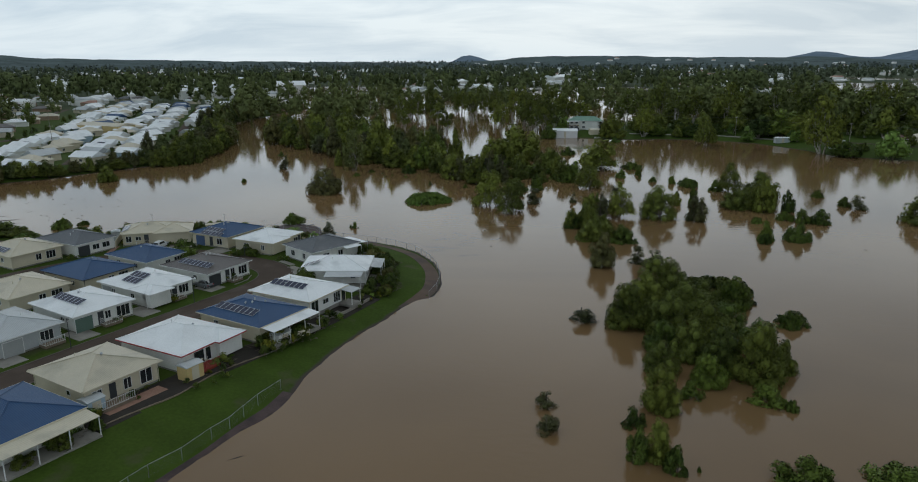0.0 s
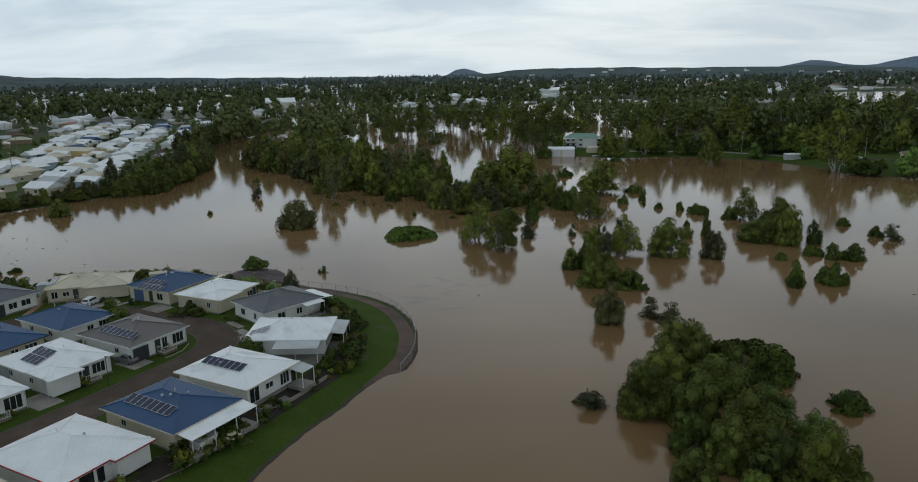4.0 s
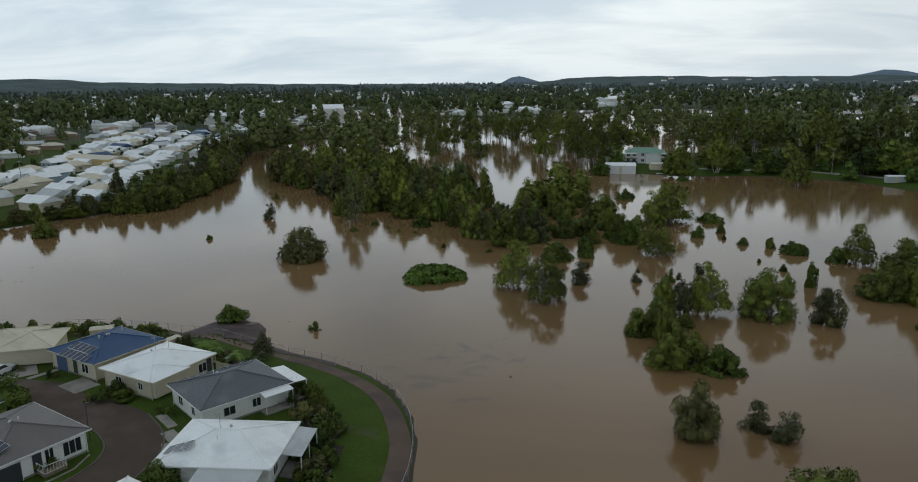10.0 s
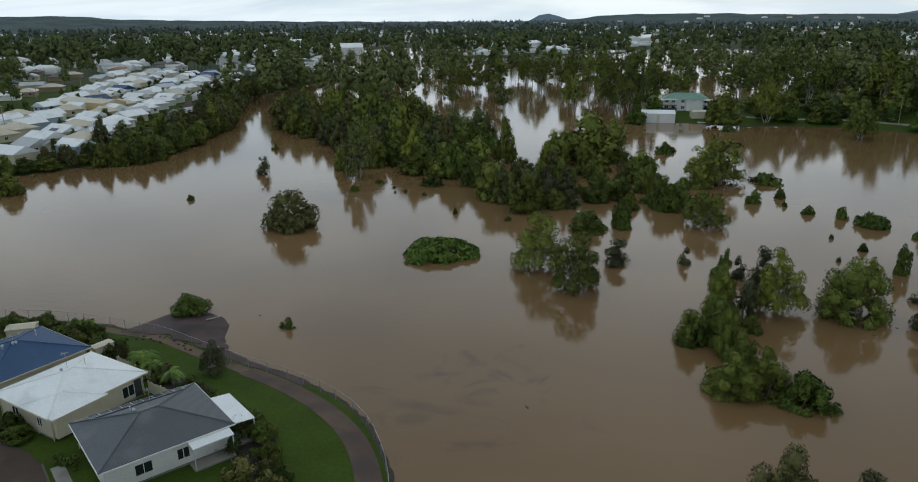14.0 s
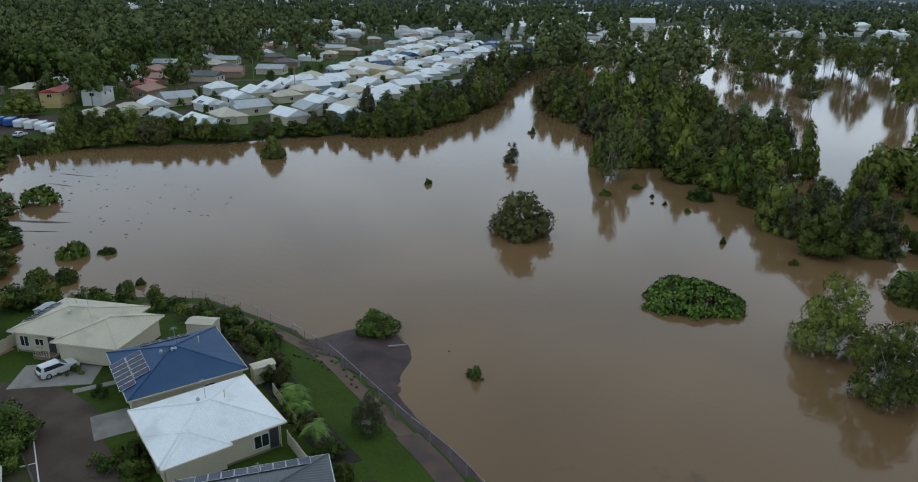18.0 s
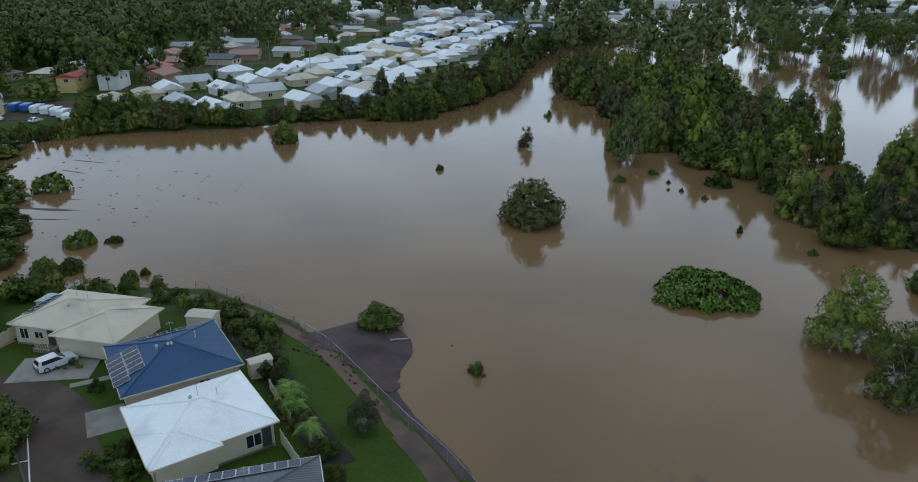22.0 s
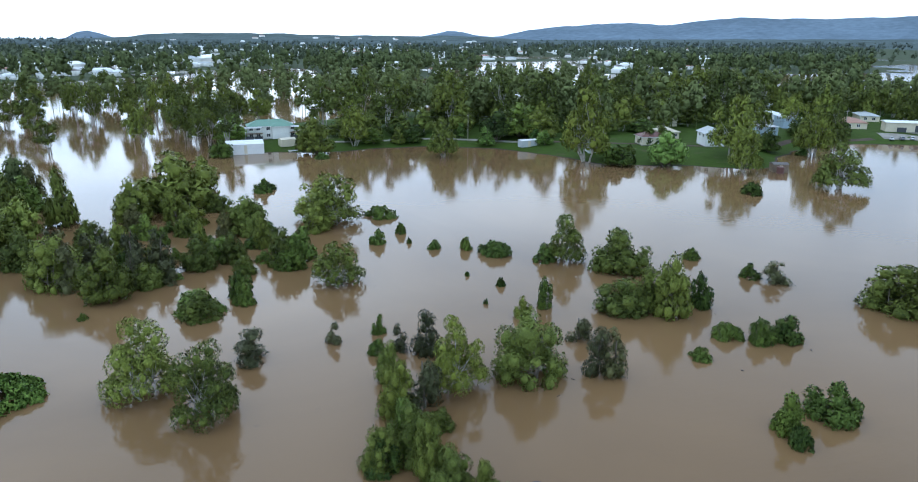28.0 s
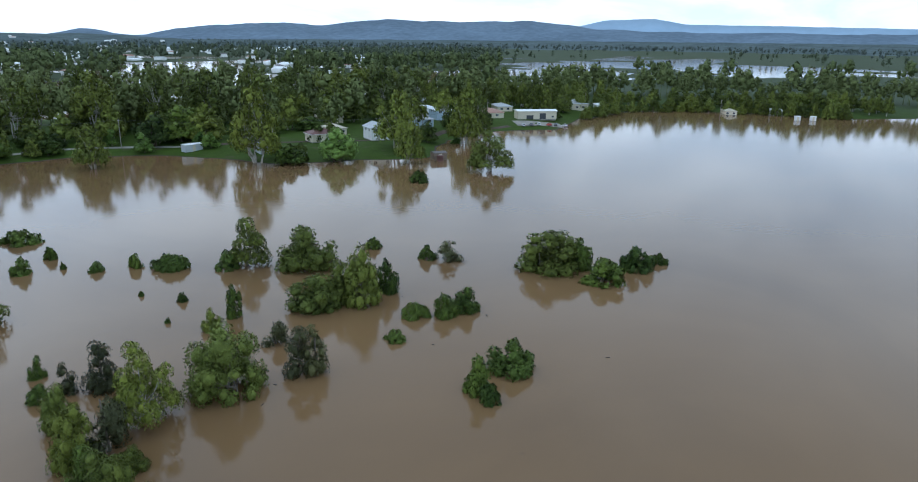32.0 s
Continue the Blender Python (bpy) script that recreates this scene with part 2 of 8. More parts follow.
def water_material():
    m = bpy.data.materials.new("flood_water")
    m.use_nodes = True
    n, l = m.node_tree.nodes, m.node_tree.links
    b = n["Principled BSDF"]
    b.inputs["IOR"].default_value, b.inputs["Roughness"].default_value = 1.333, 0.075
    geo = n.new("ShaderNodeNewGeometry")
    silt = n.new("ShaderNodeTexNoise"); silt.inputs["Scale"].default_value, silt.inputs["Detail"].default_value, silt.inputs["Distortion"].default_value = 0.018, 5, 1.2
    l.new(geo.outputs["Position"], silt.inputs["Vector"])
    ramp = n.new("ShaderNodeValToRGB")
    ramp.color_ramp.elements[0].position, ramp.color_ramp.elements[0].color = 0.3, (0.164, 0.100, 0.046, 1)
    ramp.color_ramp.elements[1].position, ramp.color_ramp.elements[1].color = 0.7, (0.210, 0.128, 0.058, 1)
    l.new(silt.outputs["Fac"], ramp.inputs[0])
    # curls of dark silt drifting off the point
    away = n.new("ShaderNodeVectorMath"); away.operation = "DISTANCE"; away.inputs[1].default_value = (-3.0, 163.0, 0.0)
    l.new(geo.outputs["Position"], away.inputs[0])
    near = n.new("ShaderNodeMapRange"); near.inputs["From Min"].default_value, near.inputs["From Max"].default_value = 20.0, 5.0
    near.inputs["To Min"].default_value, near.inputs["To Max"].default_value = 0.0, 0.26
    l.new(away.outputs["Value"], near.inputs["Value"])
    curl = n.new("ShaderNodeTexNoise"); curl.inputs["Scale"].default_value, curl.inputs["Detail"].default_value, curl.inputs["Distortion"].default_value = 0.09, 4, 3.0
    l.new(geo.outputs["Position"], curl.inputs["Vector"])
    both_of = n.new("ShaderNodeMath"); both_of.operation = "ADD"
    l.new(curl.outputs["Fac"], both_of.inputs[0]); l.new(near.outputs[0], both_of.inputs[1])
    cloudy = n.new("ShaderNodeMapRange"); cloudy.inputs["From Min"].default_value, cloudy.inputs["From Max"].default_value = 0.72, 0.92
    cloudy.inputs["To Max"].default_value = 0.65
    l.new(both_of.outputs[0], cloudy.inputs["Value"])
    muddy = n.new("ShaderNodeMixRGB"); muddy.inputs["Color2"].default_value = (0.085, 0.056, 0.040, 1)
    l.new(cloudy.outputs[0], muddy.inputs["Fac"]); l.new(ramp.outputs[0], muddy.inputs["Color1"])
    l.new(muddy.outputs[0], b.inputs["Base Color"])
    # wind ripples come in patches; between them the water lies nearly flat
    gust = n.new("ShaderNodeTexNoise"); gust.inputs["Scale"].default_value, gust.inputs["Detail"].default_value = 0.02, 3
    l.new(geo.outputs["Position"], gust.inputs["Vector"])
    where = n.new("ShaderNodeMapRange")
    where.inputs["From Min"].default_value, where.inputs["From Max"].default_value = 0.45, 0.72
    where.inputs["To Min"].default_value, where.inputs["To Max"].default_value = 0.06, 0.26
    l.new(gust.outputs["Fac"], where.inputs["Value"])
    squash = n.new("ShaderNodeMapping"); squash.inputs["Rotation"].default_value = (0, 0, 0.5); squash.inputs["Scale"].default_value = (0.7, 1.6, 1)
    l.new(geo.outputs["Position"], squash.inputs["Vector"])
    ripple = n.new("ShaderNodeTexNoise"); ripple.inputs["Scale"].default_value, ripple.inputs["Detail"].default_value = 0.55, 3
    l.new(squash.outputs[0], ripple.inputs["Vector"])
    bp = n.new("ShaderNodeBump"); bp.inputs["Distance"].default_value = 0.12
    l.new(where.outputs[0], bp.inputs["Strength"])
    l.new(ripple.outputs["Fac"], bp.inputs["Height"]); l.new(bp.outputs[0], b.inputs["Normal"])
    return m


def ground_material():
    """Mown grass on the land, wet mud at the water's edge and below it."""
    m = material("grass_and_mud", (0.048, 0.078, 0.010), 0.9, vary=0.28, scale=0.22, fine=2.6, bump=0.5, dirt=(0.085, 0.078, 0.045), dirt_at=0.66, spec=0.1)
    n, l = m.node_tree.nodes, m.node_tree.links
    b = n["Principled BSDF"]
    src = b.inputs["Base Color"].links[0].from_socket
    geo, sepz = n.new("ShaderNodeNewGeometry"), n.new("ShaderNodeSeparateXYZ")
    l.new(geo.outputs["Position"], sepz.inputs[0])
    wob = n.new("ShaderNodeTexNoise"); wob.inputs["Scale"].default_value, wob.inputs["Detail"].default_value = 0.35, 5
    l.new(geo.outputs["Position"], wob.inputs["Vector"])
    z = n.new("ShaderNodeMath"); z.operation = "MULTIPLY_ADD"; z.inputs[1].default_value = -0.14
    l.new(wob.outputs["Fac"], z.inputs[0]); l.new(sepz.outputs["Z"], z.inputs[2])
    f = n.new("ShaderNodeMapRange")
    f.inputs["From Min"].default_value, f.inputs["From Max"].default_value = -0.02, 0.07
    l.new(z.outputs[0], f.inputs["Value"])
    # past about 500 m from the flight the grass turns a duller grey-green
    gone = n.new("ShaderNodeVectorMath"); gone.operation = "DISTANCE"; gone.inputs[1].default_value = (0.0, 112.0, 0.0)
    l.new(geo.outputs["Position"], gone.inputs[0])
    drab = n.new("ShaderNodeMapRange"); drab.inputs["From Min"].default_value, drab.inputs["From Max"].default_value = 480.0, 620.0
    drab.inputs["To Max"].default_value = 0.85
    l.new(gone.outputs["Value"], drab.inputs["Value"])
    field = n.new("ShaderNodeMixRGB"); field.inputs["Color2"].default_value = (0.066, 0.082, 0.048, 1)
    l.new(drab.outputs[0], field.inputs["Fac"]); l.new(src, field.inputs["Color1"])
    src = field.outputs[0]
    mix = n.new("ShaderNodeMixRGB"); mix.inputs["Color1"].default_value = (0.070, 0.056, 0.050, 1)
    l.new(f.outputs[0], mix.inputs["Fac"]); l.new(src, mix.inputs["Color2"]); l.new(mix.outputs[0], b.inputs["Base Color"])
    return m


WATER, GROUND = water_material(), ground_material()
ASPHALT = material("asphalt", (0.082, 0.061, 0.047), 0.9, vary=0.3, scale=0.25, fine=14, bump=0.2, dirt=(0.115, 0.090, 0.072), dirt_at=0.58, spec=0.15)
KERB = material("kerb_concrete", (0.105, 0.088, 0.072), 0.85, vary=0.25, scale=0.6, fine=10, bump=0.15)
WETPATH = material("wet_path", (0.122, 0.084, 0.062), 0.8, vary=0.25, scale=0.3, fine=8, bump=0.2, dirt=(0.084, 0.062, 0.053), dirt_at=0.56, spec=0.2)
CONCRETE = material("concrete", (0.29, 0.27, 0.235), 0.8, vary=0.2, scale=0.5, fine=12, bump=0.15, dirt=(0.20, 0.185, 0.16), dirt_at=0.55)
PAVERS = material("brick_pavers", (0.30, 0.17, 0.12), 0.85, vary=0.3, scale=0.8, fine=7, bump=0.3)
SOIL = material("garden_mulch", (0.028, 0.022, 0.016), 0.95, vary=0.4, scale=0.8, fine=6, bump=0.6)
DIRT = material("brown_path_dirt", (0.145, 0.102, 0.072), 0.85, vary=0.22, scale=0.5, fine=7, bump=0.25, dirt=(0.075, 0.054, 0.042), dirt_at=0.56, spec=0.25)
MUD = material("wet_mud", (0.078, 0.053, 0.050), 0.7, vary=0.35, scale=0.4, fine=5, bump=0.6, dirt=(0.048, 0.035, 0.033), dirt_at=0.54, spec=0.2)
SCUM = material("floating_debris", (0.075, 0.055, 0.042), 0.6, vary=0.2, scale=0.9, fine=7, bump=0.1, spec=0.3)
BARK = material("bark", (0.16, 0.13, 0.10), 0.9, vary=0.35, scale=1.5, fine=12, bump=0.5)
PALEBARK = material("pale_gum_bark", (0.42, 0.39, 0.34), 0.8, vary=0.3, scale=1.2, fine=9, bump=0.3, dirt=(0.16, 0.12, 0.09))
GUM = foliage("gum_leaves", (0.064, 0.084, 0.018), (0.300, 0.350, 0.066))
PAPER = foliage("paperbark_leaves", (0.044, 0.060, 0.014), (0.206, 0.246, 0.050))
CASU = foliage("she_oak_needles", (0.038, 0.043, 0.022), (0.130, 0.138, 0.062))
MANG = foliage("glossy_shrub_leaves", (0.031, 0.054, 0.011), (0.162, 0.226, 0.044), 0.5)
BROAD = foliage("bright_shrub_leaves", (0.040, 0.086, 0.016), (0.240, 0.360, 0.080), 0.5)
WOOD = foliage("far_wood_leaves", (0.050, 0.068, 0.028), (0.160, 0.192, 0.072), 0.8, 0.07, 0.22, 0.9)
# distance haze is mixed into these two leaf colours: greyer, bluer, paler
FARHAZELEAF = foliage("haze_tinted_distant_leaves", (0.050, 0.068, 0.047), (0.122, 0.150, 0.100), 0.9, 0.04, 0.15, 0.9)
HAZELEAF = foliage("haze_tinted_farthest_leaves", (0.066, 0.084, 0.078), (0.125, 0.152, 0.138), 0.9, 0.03, 0.1, 0.8)
OLIVE = foliage("olive_brown_leaves", (0.050, 0.052, 0.020), (0.185, 0.180, 0.066))
HEDGE = foliage("garden_shrub_leaves", (0.023, 0.040, 0.010), (0.112, 0.152, 0.034))
YELLOWLEAF = foliage("yellow_shrub_leaves", (0.06, 0.08, 0.01), (0.30, 0.30, 0.04))
ROOF_WHITE = ribbed("white_steel_roof", (0.84, 0.855, 0.85), 0.22, 0.4, dirt=(0.68, 0.70, 0.70))
ROOF_PALE = ribbed("pale_grey_steel_roof", (0.46, 0.48, 0.48), 0.22, 0.4, dirt=(0.36, 0.37, 0.37))
ROOF_BLUE = ribbed("blue_steel_roof", (0.020, 0.066, 0.160), 0.22, 0.6, dirt=(0.030, 0.078, 0.168))
ROOF_DARK = ribbed("charcoal_steel_roof", (0.084, 0.094, 0.104), 0.22, 0.5, dirt=(0.13, 0.135, 0.14))
ROOF_GREY = ribbed("taupe_steel_roof", (0.120, 0.106, 0.098), 0.22, 0.5, dirt=(0.138, 0.124, 0.114))
ROOF_CREAM = ribbed("cream_steel_roof", (0.56, 0.50, 0.37), 0.22, 0.42, dirt=(0.42, 0.38, 0.28))
ROOF_GREEN = ribbed("green_steel_roof", (0.16, 0.30, 0.22), 0.3, 0.45)
ROOF_RED = ribbed("red_steel_roof", (0.42, 0.07, 0.05), 0.3, 0.45)
ROOF_BROWN = ribbed("brown_steel_roof", (0.15, 0.07, 0.058), 0.3, 0.5)
ROOF_TERRA = ribbed("terracotta_roof", (0.36, 0.20, 0.14), 0.3, 0.6)
WALL_CREAM = ribbed("cream_wall_panels", (0.64, 0.57, 0.42), 0.18, 0.6, 0.25, "Z", False)
WALL_WHITE = ribbed("white_weatherboard", (0.80, 0.79, 0.74), 0.18, 0.55, 0.3, "Z", False)
WALL_GREY = ribbed("pale_grey_weatherboard", (0.48, 0.50, 0.50), 0.18, 0.55, 0.3, "Z", False)
WALL_YELLOW = ribbed("yellow_weatherboard", (0.62, 0.47, 0.20), 0.18, 0.6, 0.3, "Z", False)
WALL_BLUE = ribbed("pale_blue_weatherboard", (0.40, 0.50, 0.58), 0.18, 0.55, 0.3, "Z", False)
WALL_BRICK = material("tan_brickwork", (0.34, 0.24, 0.16), 0.85, vary=0.25, scale=1.0, fine=6, bump=0.3)
TRIM_WHITE = material("white_trim", (0.74, 0.74, 0.72), 0.45, vary=0.08, bump=0.03)
TRIM_RED = material("red_trim", (0.36, 0.035, 0.04), 0.5, vary=0.12, bump=0.03)
TRIM_DARK = material("dark_trim", (0.045, 0.05, 0.055), 0.45, vary=0.1, bump=0.03)
TRIM_CREAM = material("cream_trim", (0.62, 0.56, 0.42), 0.5, vary=0.08, bump=0.03)
DECKWOOD = material("red_deck_boards", (0.30, 0.055, 0.035), 0.6, vary=0.2, scale=2, fine=14)
TIMBER = material("weathered_timber", (0.22, 0.17, 0.12), 0.85, vary=0.3, scale=1.2, fine=12)
GLASS = material("dark_window_glass", (0.022, 0.026, 0.030), 0.08, vary=0.2, bump=0, spec=0.8)
GREENDOOR = ribbed("green_roller_door", (0.12, 0.19, 0.15), 0.1, 0.5, 0.4, "Z", False)
GREYDOOR = ribbed("grey_roller_door", (0.42, 0.43, 0.42), 0.1, 0.5, 0.4, "Z", False)
CREAMDOOR = ribbed("cream_roller_door", (0.52, 0.46, 0.33), 0.1, 0.5, 0.4, "Z", False)
BLUEDOOR = ribbed("blue_roller_door", (0.07, 0.12, 0.24), 0.1, 0.5, 0.4, "Z", False)
STEEL = material("galvanised_steel", (0.42, 0.44, 0.45), 0.4, 0.6, 0.15, 1.5, 9, 0.05)
WIRE = material("dull_fence_wire", (0.16, 0.16, 0.155), 0.6, vary=0.15, bump=0)
TIMBERPOLE = material("grey_pole_timber", (0.30, 0.27, 0.23), 0.9, vary=0.25, scale=1.0, fine=10)
SOLAR = material("solar_cells", (0.012, 0.018, 0.048), 0.2, vary=0.15, scale=2.0, fine=6, bump=0, spec=0.3)
SOLARFRAME = material("silver_panel_frame", (0.50, 0.52, 0.54), 0.35, 0.5, 0.1, bump=0)
CARWHITE = material("white_car_paint", (0.76, 0.77, 0.77), 0.25, vary=0.05, bump=0)
CARBLUE = material("blue_car_paint", (0.04, 0.13, 0.42), 0.3, vary=0.06, bump=0)
CARRED = material("red_paint", (0.45, 0.06, 0.04), 0.4, vary=0.1, bump=0.02)
CARGREY = material("grey_car_paint", (0.20, 0.21, 0.22), 0.3, vary=0.06, bump=0)
RUBBER = material("tyre_rubber", (0.022, 0.022, 0.022), 0.85, vary=0.2, bump=0.05)
LAMPRED = material("tail_lamp", (0.35, 0.02, 0.02), 0.25, vary=0.05, bump=0)
LAMPCLEAR = material("head_lamp", (0.65, 0.67, 0.68), 0.15, vary=0.05, bump=0)
# haze painted into the hill colours, bluer and paler from rise to last range
HILLGREEN = material("haze_tinted_rise", (0.112, 0.138, 0.136), 0.95, vary=0.4, scale=0.012, fine=0.09, bump=0, spec=0.0)
HILLBLUE = material("haze_blue_range", (0.165, 0.212, 0.262), 0.95, vary=0.25, scale=0.004, fine=0.03, bump=0, spec=0.0)
HILLPALE = material("haze_pale_range", (0.34, 0.45, 0.56), 0.95, vary=0.08, scale=0.004, fine=0.02, bump=0, spec=0.0)

# ---------- building tools ----------
class Geo:
    """Collects faces for one mesh."""

    def __init__(self):
        self.v, self.f, self.uv = [], [], {}

    def poly(self, pts, uv=None):
        k = len(self.v)
        self.v += [tuple(p) for p in pts]
        self.f.append(tuple(range(k, k + len(pts))))
        if uv:
            self.uv[len(self.f) - 1] = uv
        return self

    def box(self, x, y, z, sx, sy, sz, rz=0.0, bevel=0.0):
        """A box centred on x, y with its underside at z; bevel chamfers the top edges."""
        c, s = math.cos(rz), math.sin(rz)
        a, b, e = sx / 2, sy / 2, bevel
        rings = [(a, b, 0.0), (a, b, sz - e)] + ([(a - e, b - e, sz)] if e else [])
        k = len(self.v)
        for p, q, h in rings:
            for i, j in ((-1, -1), (1, -1), (1, 1), (-1, 1)):
                self.v.append((x + i * p * c - j * q * s, y + i * p * s + j * q * c, z + h))
        n = len(rings)
        self.f.append((k + 3, k + 2, k + 1, k))
        for r in range(n - 1):
            for i in range(4):
                j = (i + 1) % 4
                self.f.append((k + 4 * r + i, k + 4 * r + j, k + 4 * r + 4 + j, k + 4 * r + 4 + i))
        t = k + 4 * (n - 1)
        self.f.append((t, t + 1, t + 2, t + 3))
        return self

    def tube(self, p, q, r0, r1=None, n=6, cap=True):
        p, q = Vector(p), Vector(q)
        r1 = r0 if r1 is None else r1
        w = (q - p).normalized()
        a = w.orthogonal().normalized()
        b = w.cross(a)
        k = len(self.v)
        for o, r in ((p, r0), (q, r1)):
            for i in range(n):
                t = 2 * math.pi * i / n
                self.v.append(tuple(o + r * (math.cos(t) * a + math.sin(t) * b)))
        for i in range(n):
            j = (i + 1) % n
            self.f.append((k + i, k + j, k + n + j, k + n + i))
        if cap:
            self.f.append(tuple(k + n + i for i in range(n)))
            self.f.append(tuple(k + n - 1 - i for i in range(n)))
        return self

    def mesh(self, name, mat, smooth=False):
        me = bpy.data.meshes.new(name)
        me.from_pydata(self.v, [], self.f)
        if self.uv:
            layer = me.uv_layers.new(name="metres")
            for p in me.polygons:
                for c, li in zip(self.uv.get(p.index, [(0, 0)] * p.loop_total), p.loop_indices):
                    layer.data[li].uv = c
        if mat:
            me.materials.append(mat)
        if smooth:
            me.polygons.foreach_set("use_smooth", [True] * len(me.polygons))
        me.update()
        return me


def part(name, geo, mat, parent, label="", at=None, smooth=False):
    """ONE mesh object under a thing or a part. geo: a Geo or a mesh that is shared."""
    me = geo.mesh(name, mat, smooth) if isinstance(geo, Geo) else geo
    ob = new(name, me)
    ob.parent = parent
    if at is not None:
        ob.matrix_basis = at
    return tagged(ob, label)


def thing(name, m, label, category, group="", kind=""):
    ob = new(name)
    ob.empty_display_size = 0.5
    ob.matrix_basis = m
    return tagged(ob, label, category, group, kind)


def solid(name, geo, mat, label, category, group="", kind="", smooth=False):
    return tagged(new(name, geo.mesh(name, mat, smooth)), label, category, group, kind)


def turned(x, y, z, deg=0.0, s=1.0, sz=None):
    return Matrix.LocRotScale((x, y, z), Euler((0, 0, radians(deg))), (s, s, s if sz is None else sz))


def array_mesh(name, verts, faces, mat, smooth=False, normals=None):
    """A mesh from numpy arrays of corners and of equal faces."""
    me = bpy.data.meshes.new(name)
    n, k = faces.shape
    me.vertices.add(len(verts)); me.vertices.foreach_set("co", np.asarray(verts, np.float32).ravel())
    me.loops.add(n * k); me.loops.foreach_set("vertex_index", faces.astype(np.int32).ravel())
    me.polygons.add(n)
    me.polygons.foreach_set("loop_start", np.arange(0, n * k, k, dtype=np.int32))
    if smooth:
        me.polygons.foreach_set("use_smooth", np.ones(n, bool))
    me.materials.append(mat)
    me.update(calc_edges=True)
    if normals is not None:
        me.normals_split_custom_set_from_vertices(np.asarray(normals, np.float32))
    return me

# ---------- land and flood water ----------
SPIT = [(-37, -60), (-35, 30), (-31.2, 58), (-28.8, 65.5), (-26.8, 70), (-25.6, 73.4), (-23.6, 76.2), (-22.2, 79.6), (-21.8, 84), (-21.4, 88.5), (-20.3, 92.6), (-19.0, 97.6), (-16.7, 104), (-13.6, 110.2), (-11.7, 115.8), (-9.6, 120.2),
        (-6.6, 122.0), (-5.5, 126), (-5.2, 130), (-5.9, 137.5), (-8.0, 145.5), (-12.2, 153.2), (-17.4, 158.4), (-25.0, 162.9), (-31.0, 165.2), (-36.0, 168.1), (-38.9, 171.8), (-39.7, 175.4), (-42.0, 178.2), (-45.4, 179.9), (-50.4, 179.2),
        (-52.2, 175.4), (-53.0, 172.8), (-57, 174), (-66, 174.6), (-75, 174.8), (-85, 169), (-94, 161.5), (-104, 156), (-112, 148), (-150, 120), (-400, 60), (-400, -60)]
WEST = [(-188, 203), (-192, 220), (-178, 229), (-168, 241), (-156, 253), (-147, 267), (-138, 279), (-128, 296), (-124, 312), (-131, 355), (-143, 392), (-158, 430), (-172, 480), (-160, 640),
        (-260, 900), (-900, 1300), (-3000, 2500), (-4000, 600), (-1500, 100), (-400, 140), (-250, 180)]
EAST = [(34, 396), (55, 391), (75, 383), (94, 385), (119, 381), (139, 366), (150, 343), (155, 321), (166, 312), (182, 303), (196, 291), (205, 288), (222, 301), (246, 313), (285, 317),
        (314, 298), (361, 313), (432, 314), (456, 291), (476, 246), (482, 197), (512, 165), (700, 90), (1000, 60), (1050, 330), (700, 520), (420, 470), (300, 480), (160, 520), (60, 470)]
BUSHBANK = [(-204, 212), (-182, 202), (-164, 189), (-143, 182), (-126, 174), (-109, 164), (-104, 158), (-110, 157), (-131, 167), (-149, 176), (-168, 180), (-210, 188)]


def inside_by(poly, x, y):
    """How far inside a polygon the points lie, in metres; outside it is negative."""
    x, y = np.asarray(x, float), np.asarray(y, float)
    best, within = np.full(x.shape, 1e18), np.zeros(x.shape, bool)
    for (ax, ay), (bx, by) in zip(poly, poly[1:] + poly[:1]):
        dx, dy = bx - ax, by - ay
        t = np.clip(((x - ax) * dx + (y - ay) * dy) / (dx * dx + dy * dy), 0, 1)
        best = np.minimum(best, (x - ax - t * dx) ** 2 + (y - ay - t * dy) ** 2)
        if ay != by:
            within ^= ((ay > y) != (by > y)) & (x < ax + (y - ay) * dx / dy)
    return np.where(within, 1, -1) * np.sqrt(best)


def waves(x, y, size, seed):
    """A cheap smooth noise, about -1 to 1, from a few sines."""
    rng = np.random.RandomState(seed)
    out = 0
    for k in range(6):
        a, p, f = rng.uniform(0, 6.283), rng.uniform(0, 6.283), rng.uniform(0.6, 1.9)
        out = out + np.sin((x * np.cos(a) + y * np.sin(a)) * f / size * 6.283 + p)
    return out / 3.2


